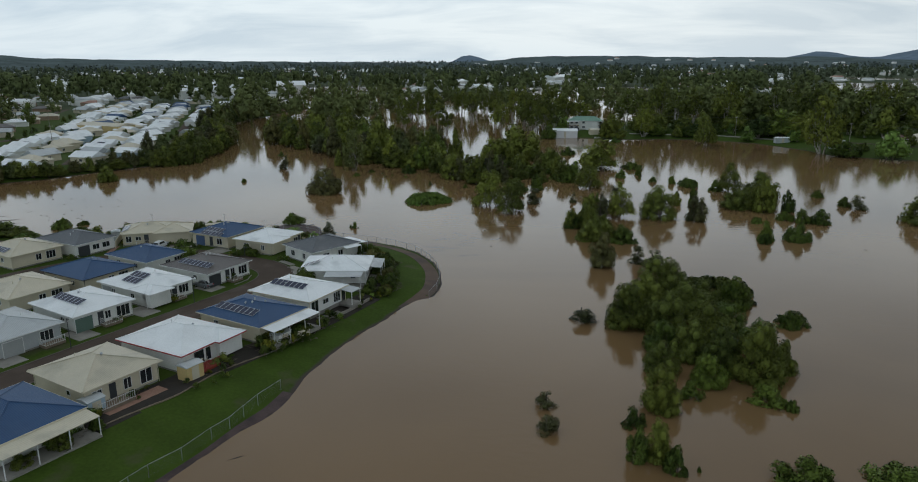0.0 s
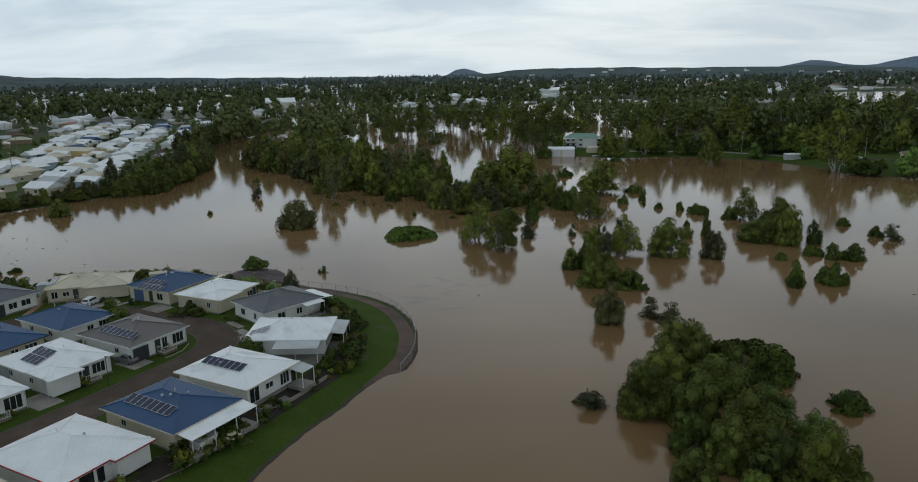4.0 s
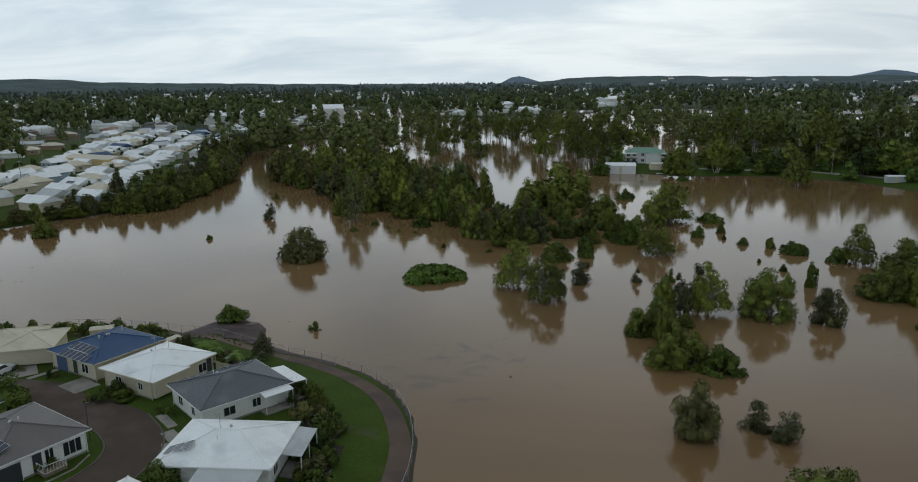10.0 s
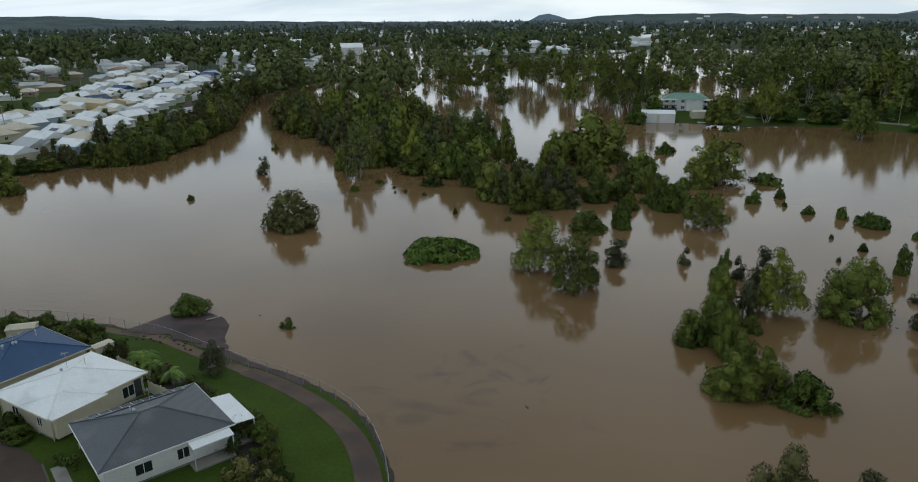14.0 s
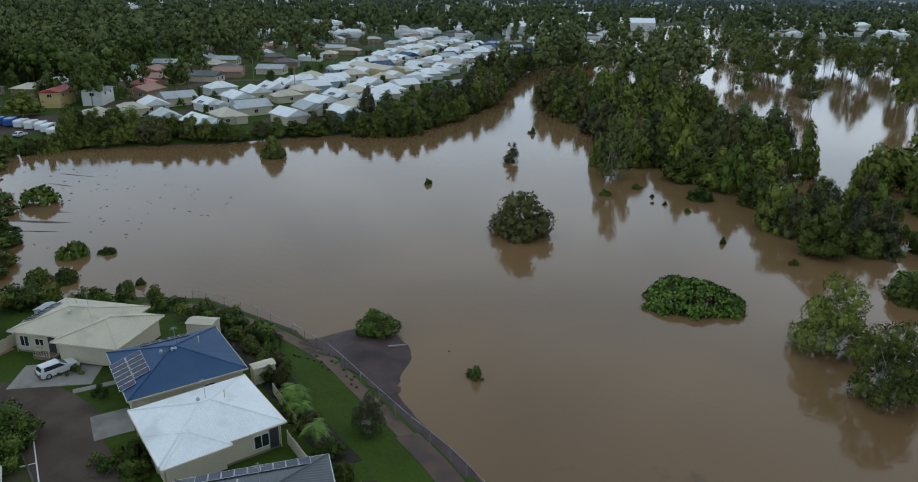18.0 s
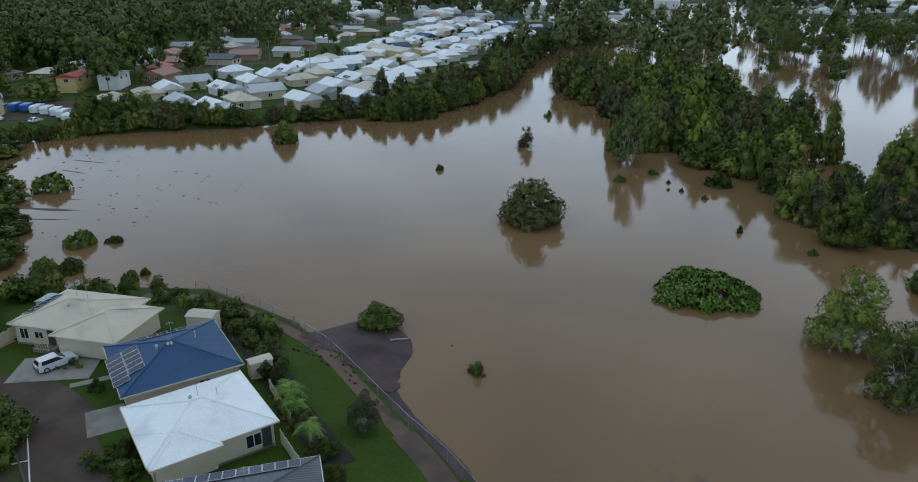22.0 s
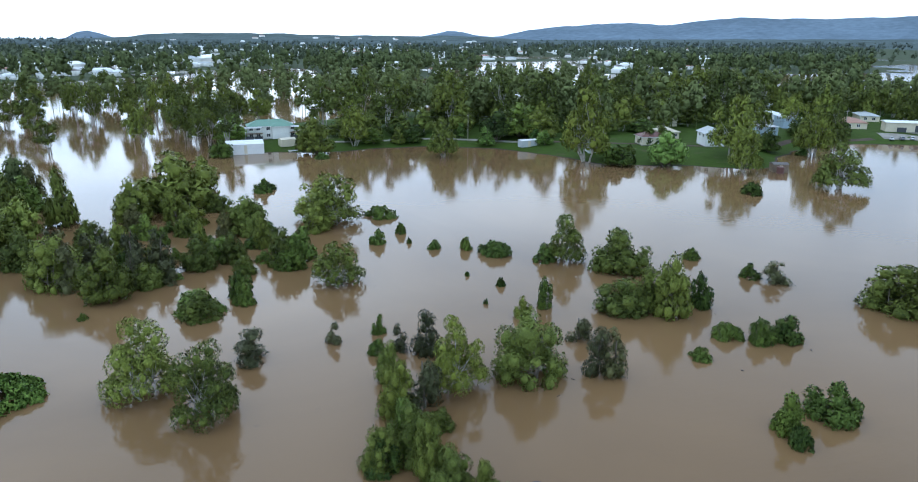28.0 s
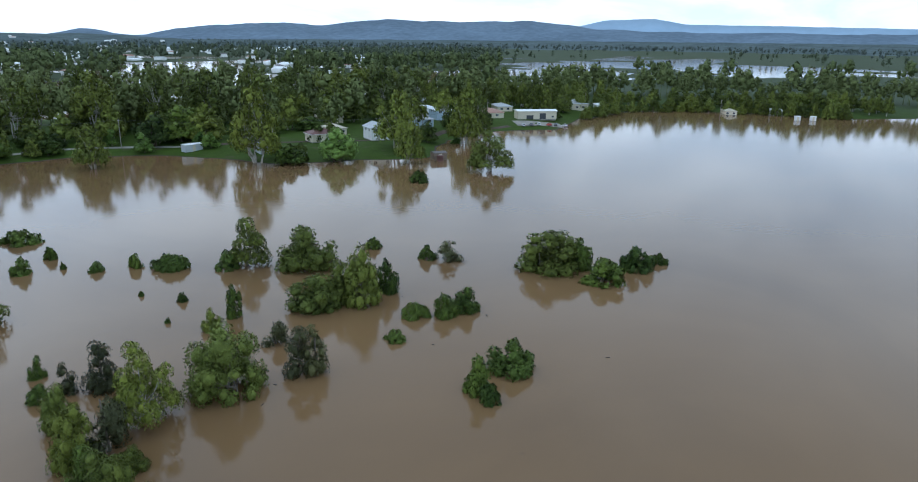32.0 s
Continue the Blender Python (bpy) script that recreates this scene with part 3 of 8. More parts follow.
def land(x, y):
    """The height of the ground; the flood stands at 0."""
    x, y = np.asarray(x, float), np.asarray(y, float)
    wob = 1.2 * waves(x, y, 22, 3) + 0.4 * waves(x, y, 6, 4)
    s = inside_by(SPIT, x, y)
    h = np.where(s > 0, np.minimum(s * 0.145, 1.7), s * 0.30)
    w = inside_by(WEST, x, y) + wob
    h = np.maximum(h, np.clip(w * 0.16, -3, 2.0) + np.clip((w - 60) * 0.004, 0, 12))
    e = inside_by(EAST, x, y) + wob
    h = np.maximum(h, np.clip(e * 0.13, -3, 2.4))
    h = np.maximum(h, np.clip((inside_by(BUSHBANK, x, y) + 0.5 * wob) * 0.10 - 0.12, -3, 0.3))
    far = np.hypot(x, y - 100)
    ramp = np.clip((far - 560) / 500, 0, 1)
    plain = 0.9 + 1.9 * waves(x, y, 330, 7) + 1.0 * waves(x, y, 120, 8) + np.clip((far - 1500) / 220, 0, 12)
    h = np.maximum(h, np.where(ramp > 0, -1.3 * (1 - ramp) + ramp * plain - 0.6 * (1 - ramp), -3))
    h = np.where(in_lake(x, y), np.minimum(h, -0.6), h)
    return np.maximum(h, -1.1)


def in_lake(x, y):
    """Whether the places lie in one of the open sheets of flood water beyond the woods."""
    found = np.zeros(np.shape(x), bool)
    for cx, cy, rx, ry, turn in LAKES:
        c, s2 = math.cos(turn), math.sin(turn)
        u, v = (x - cx) * c + (y - cy) * s2, -(x - cx) * s2 + (y - cy) * c
        found |= np.hypot(u / rx, v / ry) + 0.12 * waves(x, y, 160, 9) < 1.0
    return found


LAKES = [(880, 690, 90, 50, 0.5), (1140, 775, 200, 75, 0.4), (715, 540, 80, 40, 0.4), (905, 595, 150, 60, 0.4), (1200, 1500, 240, 60, -0.6), (1340, 1190, 240, 50, -0.5), (1480, 1140, 160, 60, 0.3), (1860, 1000, 330, 70, 0.3), (760, 1220, 120, 60, -0.5),
         (565, 1050, 95, 250, -0.5), (450, 890, 60, 80, -0.2), (1330, 640, 190, 330, 0.5), (1180, 430, 120, 190, 0.2), (1650, 760, 420, 110, 0.2), (-240, 970, 42, 75, 0.2), (-206, 716, 24, 45, 0.3), (1405, 1735, 130, 60, -0.3),
         (900, 1500, 220, 70, -0.5), (-85, 835, 26, 22, 0), (-53, 752, 20, 22, 0), (51, 1220, 46, 40, 0), (117, 1052, 40, 34, 0), (162, 520, 16, 22, 0.3), (404, 1005, 30, 34, 0), (250, 640, 46, 34, 0.4), (700, 700, 60, 44, 0), (60, 600, 40, 30, 0), (330, 560, 34, 22, 0.3)]


def steps(spans):
    out = [spans[0][0]]
    for lo, hi, d in spans:
        n = max(1, round((hi - lo) / d))
        out += [lo + (hi - lo) * (i + 1) / n for i in range(n)]
    return np.array(out)


GX = steps([(-4900, -1500, 170), (-1500, -500, 50), (-500, -210, 14), (-210, -110, 4), (-110, 2, 1.4), (2, 250, 6), (250, 500, 9), (500, 1500, 45), (1500, 4900, 170)])
GY = steps([(-4800, -600, 350), (-600, -40, 60), (-40, 40, 8), (40, 186, 1.5), (186, 420, 4), (420, 700, 9), (700, 1700, 40), (1700, 4900, 150)])
gx, gy = np.meshgrid(GX, GY, indexing="ij")
gv = np.stack([gx.ravel(), gy.ravel(), land(gx.ravel(), gy.ravel())], 1)
gi = np.arange(len(gv)).reshape(gx.shape)
gf = np.stack([gi[:-1, :-1].ravel(), gi[1:, :-1].ravel(), gi[1:, 1:].ravel(), gi[:-1, 1:].ravel()], 1)
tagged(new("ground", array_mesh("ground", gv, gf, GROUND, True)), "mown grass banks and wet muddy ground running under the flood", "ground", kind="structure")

GZ = gv[:, 2].reshape(gx.shape)


def level(x, y):
    """The height of the ground sheet at one place."""
    i = min(max(int(np.searchsorted(GX, x)) - 1, 0), len(GX) - 2)
    j = min(max(int(np.searchsorted(GY, y)) - 1, 0), len(GY) - 2)
    u, v = (x - GX[i]) / (GX[i + 1] - GX[i]), (y - GY[j]) / (GY[j + 1] - GY[j])
    return float((GZ[i, j] * (1 - u) + GZ[i + 1, j] * u) * (1 - v) + (GZ[i, j + 1] * (1 - u) + GZ[i + 1, j + 1] * u) * v)


water = Geo().poly([(-4900, -4800, 0), (4900, -4800, 0), (4900, 4900, 0), (-4900, 4900, 0)])
solid("water", water, WATER, "still brown flood water reflecting the sky and trees", "water", kind="structure")


def ridge(name, label, mat, dist, az0, az1, profile, deep=500, seed=1, rough=0.06):
    """A far range: a band of land seen at the azimuths az0 to az1, with its crest at the rises (degrees) that profile gives."""
    g, n = [], 160
    rng = np.random.RandomState(seed)
    jag = rng.uniform(-1, 1, n + 1)
    for i in range(n + 1):
        a = radians(az0 + (az1 - az0) * i / n)
        rise = np.interp(math.degrees(a), [p[0] for p in profile], [p[1] for p in profile]) + rough * (0.4 * jag[i] + 0.6 * math.sin(i * 0.9 + seed) * math.sin(i * 0.37))
        crest = 43 + dist * math.tan(radians(rise))
        for d, z in ((dist - deep, 0.0), (dist - deep * 0.45, crest * 0.5), (dist, crest), (dist + deep * 0.4, -5)):
            g.append((5 + d * math.sin(a), 112 + d * math.cos(a), z))
    v = np.array(g)
    k = np.arange(len(v)).reshape(n + 1, 4)
    f = np.stack([k[:-1, :-1].ravel(), k[1:, :-1].ravel(), k[1:, 1:].ravel(), k[:-1, 1:].ravel()], 1)
    tagged(new(name, array_mesh(name, v, f, mat, True)), label, "hills", kind="structure")


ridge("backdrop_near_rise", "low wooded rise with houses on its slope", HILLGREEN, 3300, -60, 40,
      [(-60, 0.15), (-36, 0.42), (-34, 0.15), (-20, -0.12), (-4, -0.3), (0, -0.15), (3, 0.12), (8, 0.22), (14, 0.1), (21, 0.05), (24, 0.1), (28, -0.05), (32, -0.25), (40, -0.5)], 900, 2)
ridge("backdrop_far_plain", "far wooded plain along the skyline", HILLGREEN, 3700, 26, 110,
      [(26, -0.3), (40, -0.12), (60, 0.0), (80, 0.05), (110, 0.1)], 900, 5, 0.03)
ridge("backdrop_blue_range", "wooded mountain range on the skyline, blue with painted haze", HILLBLUE, 4300, -12, 100,
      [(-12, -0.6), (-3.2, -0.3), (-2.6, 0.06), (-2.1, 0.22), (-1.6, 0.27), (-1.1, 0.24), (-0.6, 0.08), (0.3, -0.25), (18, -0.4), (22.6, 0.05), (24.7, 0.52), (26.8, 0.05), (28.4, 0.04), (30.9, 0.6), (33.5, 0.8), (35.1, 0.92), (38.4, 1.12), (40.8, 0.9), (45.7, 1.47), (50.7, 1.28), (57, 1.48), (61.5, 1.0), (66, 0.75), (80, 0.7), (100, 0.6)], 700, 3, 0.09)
ridge("backdrop_pale_range", "flat-topped range beyond the others, pale with painted haze", HILLPALE, 4700, 28, 115,
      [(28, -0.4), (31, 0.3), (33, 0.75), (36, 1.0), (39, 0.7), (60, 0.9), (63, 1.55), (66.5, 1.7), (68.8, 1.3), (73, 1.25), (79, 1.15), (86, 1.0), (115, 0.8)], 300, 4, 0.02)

# ---------- plants ----------
def leaf_cards(centres, normals, size, aspect, rng, tilt=0.7, droop=0.0):
    """One small leaf spray, a bent four-cornered blade, at each centre."""
    n = len(centres)
    nr = normals + tilt * rng.normal(size=(n, 3))
    nr /= np.linalg.norm(nr, axis=1, keepdims=True) + 1e-9
    t = rng.normal(size=(n, 3))
    t[:, 2] -= droop * 3
    t -= (t * nr).sum(1, keepdims=True) * nr
    t /= np.linalg.norm(t, axis=1, keepdims=True) + 1e-9
    b = np.cross(nr, t)
    s = size * rng.uniform(0.55, 1.45, (n, 1))
    a, c = t * s, b * s * aspect
    v = np.stack([centres - a, centres - c * 0.9 + a * 0.1, centres + a, centres + c * 0.9 - a * 0.1], 1)
    return v.reshape(-1, 3), np.arange(4 * n).reshape(n, 4)


GOLD = (1 + math.sqrt(5)) / 2
ICO = np.array([(-1, GOLD, 0), (1, GOLD, 0), (-1, -GOLD, 0), (1, -GOLD, 0), (0, -1, GOLD), (0, 1, GOLD), (0, -1, -GOLD), (0, 1, -GOLD), (GOLD, 0, -1), (GOLD, 0, 1), (-GOLD, 0, -1), (-GOLD, 0, 1)]) / math.sqrt(1 + GOLD ** 2)
ICOF = np.array([(0, 11, 5), (0, 5, 1), (0, 1, 7), (0, 7, 10), (0, 10, 11), (1, 5, 9), (5, 11, 4), (11, 10, 2), (10, 7, 6), (7, 1, 8), (3, 9, 4), (3, 4, 2), (3, 2, 6), (3, 6, 8), (3, 8, 9), (4, 9, 5), (2, 4, 11), (6, 2, 10), (8, 6, 7), (9, 8, 1)])


OCT = np.array([(1, 0, 0), (-1, 0, 0), (0, 1, 0), (0, -1, 0), (0, 0, 1), (0, 0, -1)], float)
OCTF = np.array([(0, 2, 4), (2, 1, 4), (1, 3, 4), (3, 0, 4), (2, 0, 5), (1, 2, 5), (3, 1, 5), (0, 3, 5)])


def lumps(rng, centres, radii, squash, rough=0.16, coarse=False):
    """The uneven hearts of leaf clumps: corners, ways outward, three-cornered faces."""
    n = len(centres)
    form, tri = (OCT, OCTF) if coarse else (ICO, ICOF)
    k = len(form)
    turn = rng.normal(size=(n, 3, 3))
    turn = np.linalg.qr(turn)[0]
    turn *= np.sign(np.linalg.det(turn))[:, None, None]
    d = np.einsum("vk,nkj->nvj", form, turn)
    v = np.asarray(centres)[:, None] + d * (np.asarray(radii)[:, None, None] * rng.uniform(1 - rough, 1 + rough, (n, k, 1))) * (1, 1, squash)
    f = tri[None] + k * np.arange(n)[:, None, None]
    return v.reshape(-1, 3), d.reshape(-1, 3), f.reshape(-1, 3)


def both(v, n, f, core):
    """Leaf sprays (four corners each) and hearts as one set of three-cornered faces."""
    cv, cn, cf = core
    tri = np.concatenate([f[:, [0, 1, 2]], f[:, [0, 2, 3]], cf + len(v)])
    return np.concatenate([v, cv]), np.concatenate([n, cn]), tri


FINE = [1.0]  # how finely the leaves are being made: more of them, and smaller, near the flight


def crown(rng, centres, radii, tall, per, size, aspect, tilt, droop, mat, heart=0.72, lobe=0.45, ragged=0.12):
    """A crown of leaf sprays on the outside of overlapping lobes, with tufts and strays, shaded as the soft mass that they make together."""
    per, size = per * FINE[0] ** 2, size / FINE[0]
    pts, ways = [], []
    reach = np.array((1.0, 1.0, tall))
    for c, r in zip(centres, radii):
        k = max(8, int(per * r * r))
        d = rng.normal(size=(k, 3)); d /= np.linalg.norm(d, axis=1, keepdims=True)
        d[:, 2] = np.where(d[:, 2] < -0.6, -d[:, 2], d[:, 2])
        tuft = sum(np.sin(d @ (rng.normal(size=3) * f) + rng.uniform(0, 6.28)) for f in (4, 6, 9)) / 3
        depth = 0.93 + ragged * tuft + rng.uniform(-0.14, 0.06, k) + np.where(rng.uniform(size=k) < 0.07, rng.uniform(0, 0.22, k), 0)
        p = c + d * depth[:, None] * r * reach
        far = np.linalg.norm((p[:, None] - centres[None]) / (radii[None, :, None] * reach), axis=2).min(1)
        ok = far > 0.70
        pts.append(p[ok]); ways.append(d[ok])
    p, d = np.concatenate(pts), np.concatenate(ways)
    top = centres[:, 2].max()
    out = (p - (0, 0, 0.42 * top)) / (1, 1, 1.15)
    out /= np.linalg.norm(out, axis=1, keepdims=True) + 1e-9
    n = lobe * d + (1.1 - lobe) * out + 0.34 * rng.normal(size=d.shape) + (0, 0, 0.10)
    n /= np.linalg.norm(n, axis=1, keepdims=True) + 1e-9
    v, f = leaf_cards(p, d, size, aspect, rng, tilt, droop)
    v, n, f = both(v, np.repeat(n, 4, 0), f, lumps(rng, centres, radii * heart, tall))
    return array_mesh("crown", v, f, mat, True, n)


SPECIES = {}


def species(name, count, build, near=None, far=None):
    """The forms of one kind of plant; near and far: the fineness of further sets for places close to the flight and far from it."""
    seed = 100 * len(SPECIES)
    for suffix, fine in (("", 1.0), ("_near", near), ("_far", far)):
        if fine:
            FINE[0] = fine
            SPECIES[name + suffix] = [build(np.random.RandomState(seed + k)) for k in range(count)]
    FINE[0] = 1.0


def limbs(rng, h0, h1, targets, r, mat, lean=0.3, name="trunk", stems=1):
    """A tapered trunk (or several stems), with limbs to the clumps."""
    g = Geo()
    for s in range(stems):
        x = y = 0.0
        ox, oy = (0.0, 0.0) if stems == 1 else rng.uniform(-0.6, 0.6, 2)
        prev, rr = Vector((ox, oy, -0.3)), r
        knots = [prev]
        for k in range(1, 5):
            x, y = x + rng.uniform(-lean, lean), y + rng.uniform(-lean, lean)
            p = Vector((ox * (1 + 0.5 * k) + x, oy * (1 + 0.5 * k) + y, h0 * k / 4))
            g.tube(prev, p, rr, rr * 0.86, 7, False)
            prev, rr = p, rr * 0.86
            knots.append(p)
        for c in targets[s::stems]:
            c = Vector(c)
            mid = knots[-1].lerp(c, 0.5) + Vector((0, 0, -0.08 * (c - knots[-1]).length))
            g.tube(knots[-1], mid, rr * 0.62, rr * 0.4, 5, False)
            g.tube(mid, c, rr * 0.4, rr * 0.12, 5, False)
    return g.mesh(name, mat, True)


def dome(rng, n, wide, low, high, flat=0.5, skirt=0):
    """Clump centres spread through a domed crown, more of them towards its outside."""
    a = rng.uniform(0, 6.283, n)
    q = np.sqrt(rng.uniform(0.03, 1, n))
    t = rng.uniform(0, 1, n)
    q[:4] *= 0.25
    t[:4] = np.linspace(0.45, 0.95, len(t[:4]))
    top = low + (high - low) * (1 - flat * q * q)
    body = np.stack([wide * q * np.cos(a), wide * q * np.sin(a), low + (top - low) * t], 1)
    a, q = np.arange(skirt) * 6.283 / max(skirt, 1) + rng.uniform(-0.25, 0.25, skirt), rng.uniform(0.75, 1.0, skirt)
    return np.concatenate([body, np.stack([wide * q * np.cos(a), wide * q * np.sin(a), low + rng.uniform(-0.02, 0.16, skirt) * (high - low)], 1)])


def gum(rng):
    # about 10 m tall, 4.6 m in radius: an open light dome over pale forking stems
    c = dome(rng, 30, 3.3, 1.9, 8.5, 0.5, 11)
    r = rng.uniform(0.7, 1.35, len(c))
    return limbs(rng, 2.4, 9, c, 0.17, PALEBARK, 0.3, stems=4), crown(rng, c, r, 1.1, 240, 0.175, 0.42, 0.9, 0.5, GUM, 0.42, 0.6, 0.24), 9.8, 4.4


def paper(rng):
    # about 9 m tall, 4.5 m in radius: dense soft dome, foliage nearly down to the water
    c = dome(rng, 36, rng.uniform(2.8, 3.4), rng.uniform(1.0, 1.6), rng.uniform(7.2, 7.9), rng.uniform(0.35, 0.8), 13)
    r = rng.uniform(0.7, 1.5, len(c))
    return limbs(rng, 2.2, 8, c[:12], 0.16, BARK, 0.25, stems=4), crown(rng, c, r, 1.15, 145, 0.205, 0.42, 0.9, 0.45, PAPER, 0.6, 0.6, 0.24), 8.9, 4.3


def casu(rng):
    # about 7 m tall, 2 m in radius: a feathery plume of upright sprays, often two-topped
    n = 15
    t = np.sort(rng.uniform(0, 1, n))
    a = rng.uniform(0, 6.283, n)
    q = (1 - 0.6 * t) * rng.uniform(0.3, 1, n)
    c = np.stack([1.4 * q * np.cos(a), 1.4 * q * np.sin(a), 1.0 + 4.6 * t], 1)
    r = 0.78 - 0.30 * t + rng.uniform(-0.12, 0.15, n)
    return limbs(rng, 5.4, 6.6, c[:0], 0.11, BARK, 0.10), crown(rng, c, r, 1.6, 330, 0.23, 0.2, 1.0, -0.6, CASU, 0.55, 0.5, 0.26), 7.1, 2.0


def bush(rng):
    # about 4 m tall, 2.5 m in radius: leafy from the water up
    c = dome(rng, 17, 1.75, 0.6, 3.2, 0.5, 9)
    r = rng.uniform(0.42, 0.85, len(c))
    return limbs(rng, 1.0, 3, c[:8], 0.08, BARK, 0.15, stems=3), crown(rng, c, r, 1.0, 300, 0.165, 0.5, 0.9, 0.1, MANG, 0.6, 0.6, 0.26), 3.9, 2.35


def shrub(rng):
    # about 2 m tall, 1.3 m in radius: a garden shrub
    c = dome(rng, 8, 0.8, 0.45, 1.55, 0.45)
    r = rng.uniform(0.36, 0.56, len(c))
    return limbs(rng, 0.5, 1.4, c[:4], 0.04, BARK, 0.08, stems=2), crown(rng, c, r, 1.0, 320, 0.115, 0.5, 0.9, 0.0, HEDGE, 0.6, 0.6, 0.26), 2.05, 1.25


def mound(rng):
    # about 2.6 m tall, 3 m in radius: a low rounded cushion
    n = 24
    a = rng.uniform(0, 6.283, n); q = np.sqrt(rng.uniform(0, 1, n))
    c = np.stack([2.1 * q * np.cos(a), 2.1 * q * np.sin(a), 0.5 + 1.3 * (1 - q ** 2) * rng.uniform(0.6, 1, n)], 1)
    r = rng.uniform(0.45, 0.85, n)
    return limbs(rng, 0.5, 1.5, c[:6], 0.06, BARK, 0.2, stems=1), crown(rng, c, r, 0.85, 280, 0.16, 0.5, 0.9, 0.0, MANG, 0.6, 0.6, 0.25), 2.5, 2.8


def raft(rng):
    # about 4 m tall, 7.5 m in radius: a wide leafy raft, ragged at the edge
    n = 110
    a = rng.uniform(0, 6.283, n); q = np.sqrt(rng.uniform(0, 1, n))
    edge = 6.6 * (1 + 0.10 * np.sin(3 * a + 1) + 0.08 * np.sin(7 * a))
    c = np.stack([edge * q * np.cos(a), edge * q * np.sin(a), 0.6 + 2.2 * (1 - q ** 2.0) * rng.uniform(0.8, 1, n)], 1)
    r = rng.uniform(0.6, 1.15, n)
    return limbs(rng, 0.6, 2.0, c[:14], 0.07, BARK, 0.3, stems=4), crown(rng, c, r, 0.7, 130, 0.26, 0.55, 0.9, 0.0, BROAD, 0.6, 0.7, 0.28), 3.8, 7.4


def tall_gum(rng):
    # about 19 m tall, 6.5 m in radius: bare pale stems below a clumped crown
    c = dome(rng, 28, 4.9, 6.4, 17.2, 0.55)
    r = rng.uniform(1.0, 2.1, len(c))
    return limbs(rng, 7.5, 16, c, 0.30, PALEBARK, 0.45, stems=3), crown(rng, c, r, 1.1, 46, 0.42, 0.42, 0.9, 0.45, PAPER, 0.5, 0.6, 0.24), 19.0, 6.5


def wood_tree(rng):
    # about 12 m tall, 5 m in radius, for the drowned wood in the middle distance
    c = dome(rng, 27, rng.uniform(3.0, 3.8), rng.uniform(1.8, 2.8), rng.uniform(9.2, 10.6), rng.uniform(0.35, 0.85), 6)
    r = rng.uniform(0.95, 1.9, len(c))
    return limbs(rng, 4.0, 10, c[:10], 0.2, PALEBARK, 0.35, stems=3), crown(rng, c, r, 1.2, 34, 0.42, 0.42, 0.9, 0.45, PAPER, 0.62, 0.6, 0.22), 12.0, 5.0


species("gum", 5, gum, 1.5, 0.8)
species("paper", 6, paper, 1.6, 0.72)
species("casu", 4, casu, 1.35)
species("bush", 5, bush, 1.4, 0.7)
species("mound", 4, mound, 1.4, 0.75)
species("shrub", 6, shrub, None, 0.6)
species("raft", 2, raft)
species("tall", 4, tall_gum)
species("wood", 8, wood_tree)
NAMES = {
    "gum": ("gum_tree", "pale-barked gum tree with an open light-green crown", "tree"),
    "paper": ("paperbark_tree", "dense dark-green paperbark tree", "tree"),
    "casu": ("she_oak", "feathery grey-green she-oak", "tree"),
    "bush": ("leafy_shrub", "round dark-green leafy shrub", "shrub"),
    "shrub": ("garden_shrub", "leafy green garden shrub", "shrub"),
    "mound": ("low_shrub", "low cushion of glossy green leaves", "shrub"),
    "raft": ("leafy_islet", "wide leafy islet of broad bright-green leaves", "shrub"),
    "tall": ("tall_gum_tree", "tall gum tree with bare pale stems", "tree"),
    "wood": ("wood_tree", "dark-green tree of the crowded wood", "tree"),
}
plant_rng = random.Random(11)
RECOLOUR = {}


def recoloured(me, mat):
    key = (me.name, mat.name)
    if key not in RECOLOUR:
        c = me.copy(); c.materials.clear(); c.materials.append(mat)
        RECOLOUR[key] = c
    return RECOLOUR[key]


def plant(kind, x, y, h, r, leaves=None, note="", group=""):
    """A plant whose top stands h above the flood (or above the ground on land), with a crown of radius r."""
    ground = (level(x, y))
    away = math.hypot(x - 6, y - 112)
    form = kind + ("_near" if away < 110 else "_far" if away > 165 else "")
    trunk, leafage, h0, r0 = plant_rng.choice(SPECIES.get(form, SPECIES[kind]))
    tall = (h - ground if ground < 0 else h) * (1.1 if kind == "gum" else 1.0)
    name, label, cat = NAMES[kind]
    if group == "garden shrubs":
        name = "garden_shrub"
    elif group == "estate garden trees":
        name = "garden_tree"
    elif group == "shrubs on the levee":
        name = "levee_shrub"
    r = r * {"paper": 1.1, "gum": 1.0, "casu": 1.4, "bush": 1.05}.get(kind, 1.0)
    spin = plant_rng.uniform(0, 360)
    place = "standing in flood water" if ground < 0 else "on the bank"
    m = Matrix.LocRotScale((x, y, ground), Euler((0, 0, radians(spin))), (r / r0 * plant_rng.uniform(0.95, 1.1), r / r0 * plant_rng.uniform(0.95, 1.1), tall / h0))
    ob = thing(name, m, note if note else label + ", " + place, cat, group)
    part("trunk", trunk, None, ob)
    part("crown", recoloured(leafage, leaves) if leaves else leafage, None, ob)
    return ob

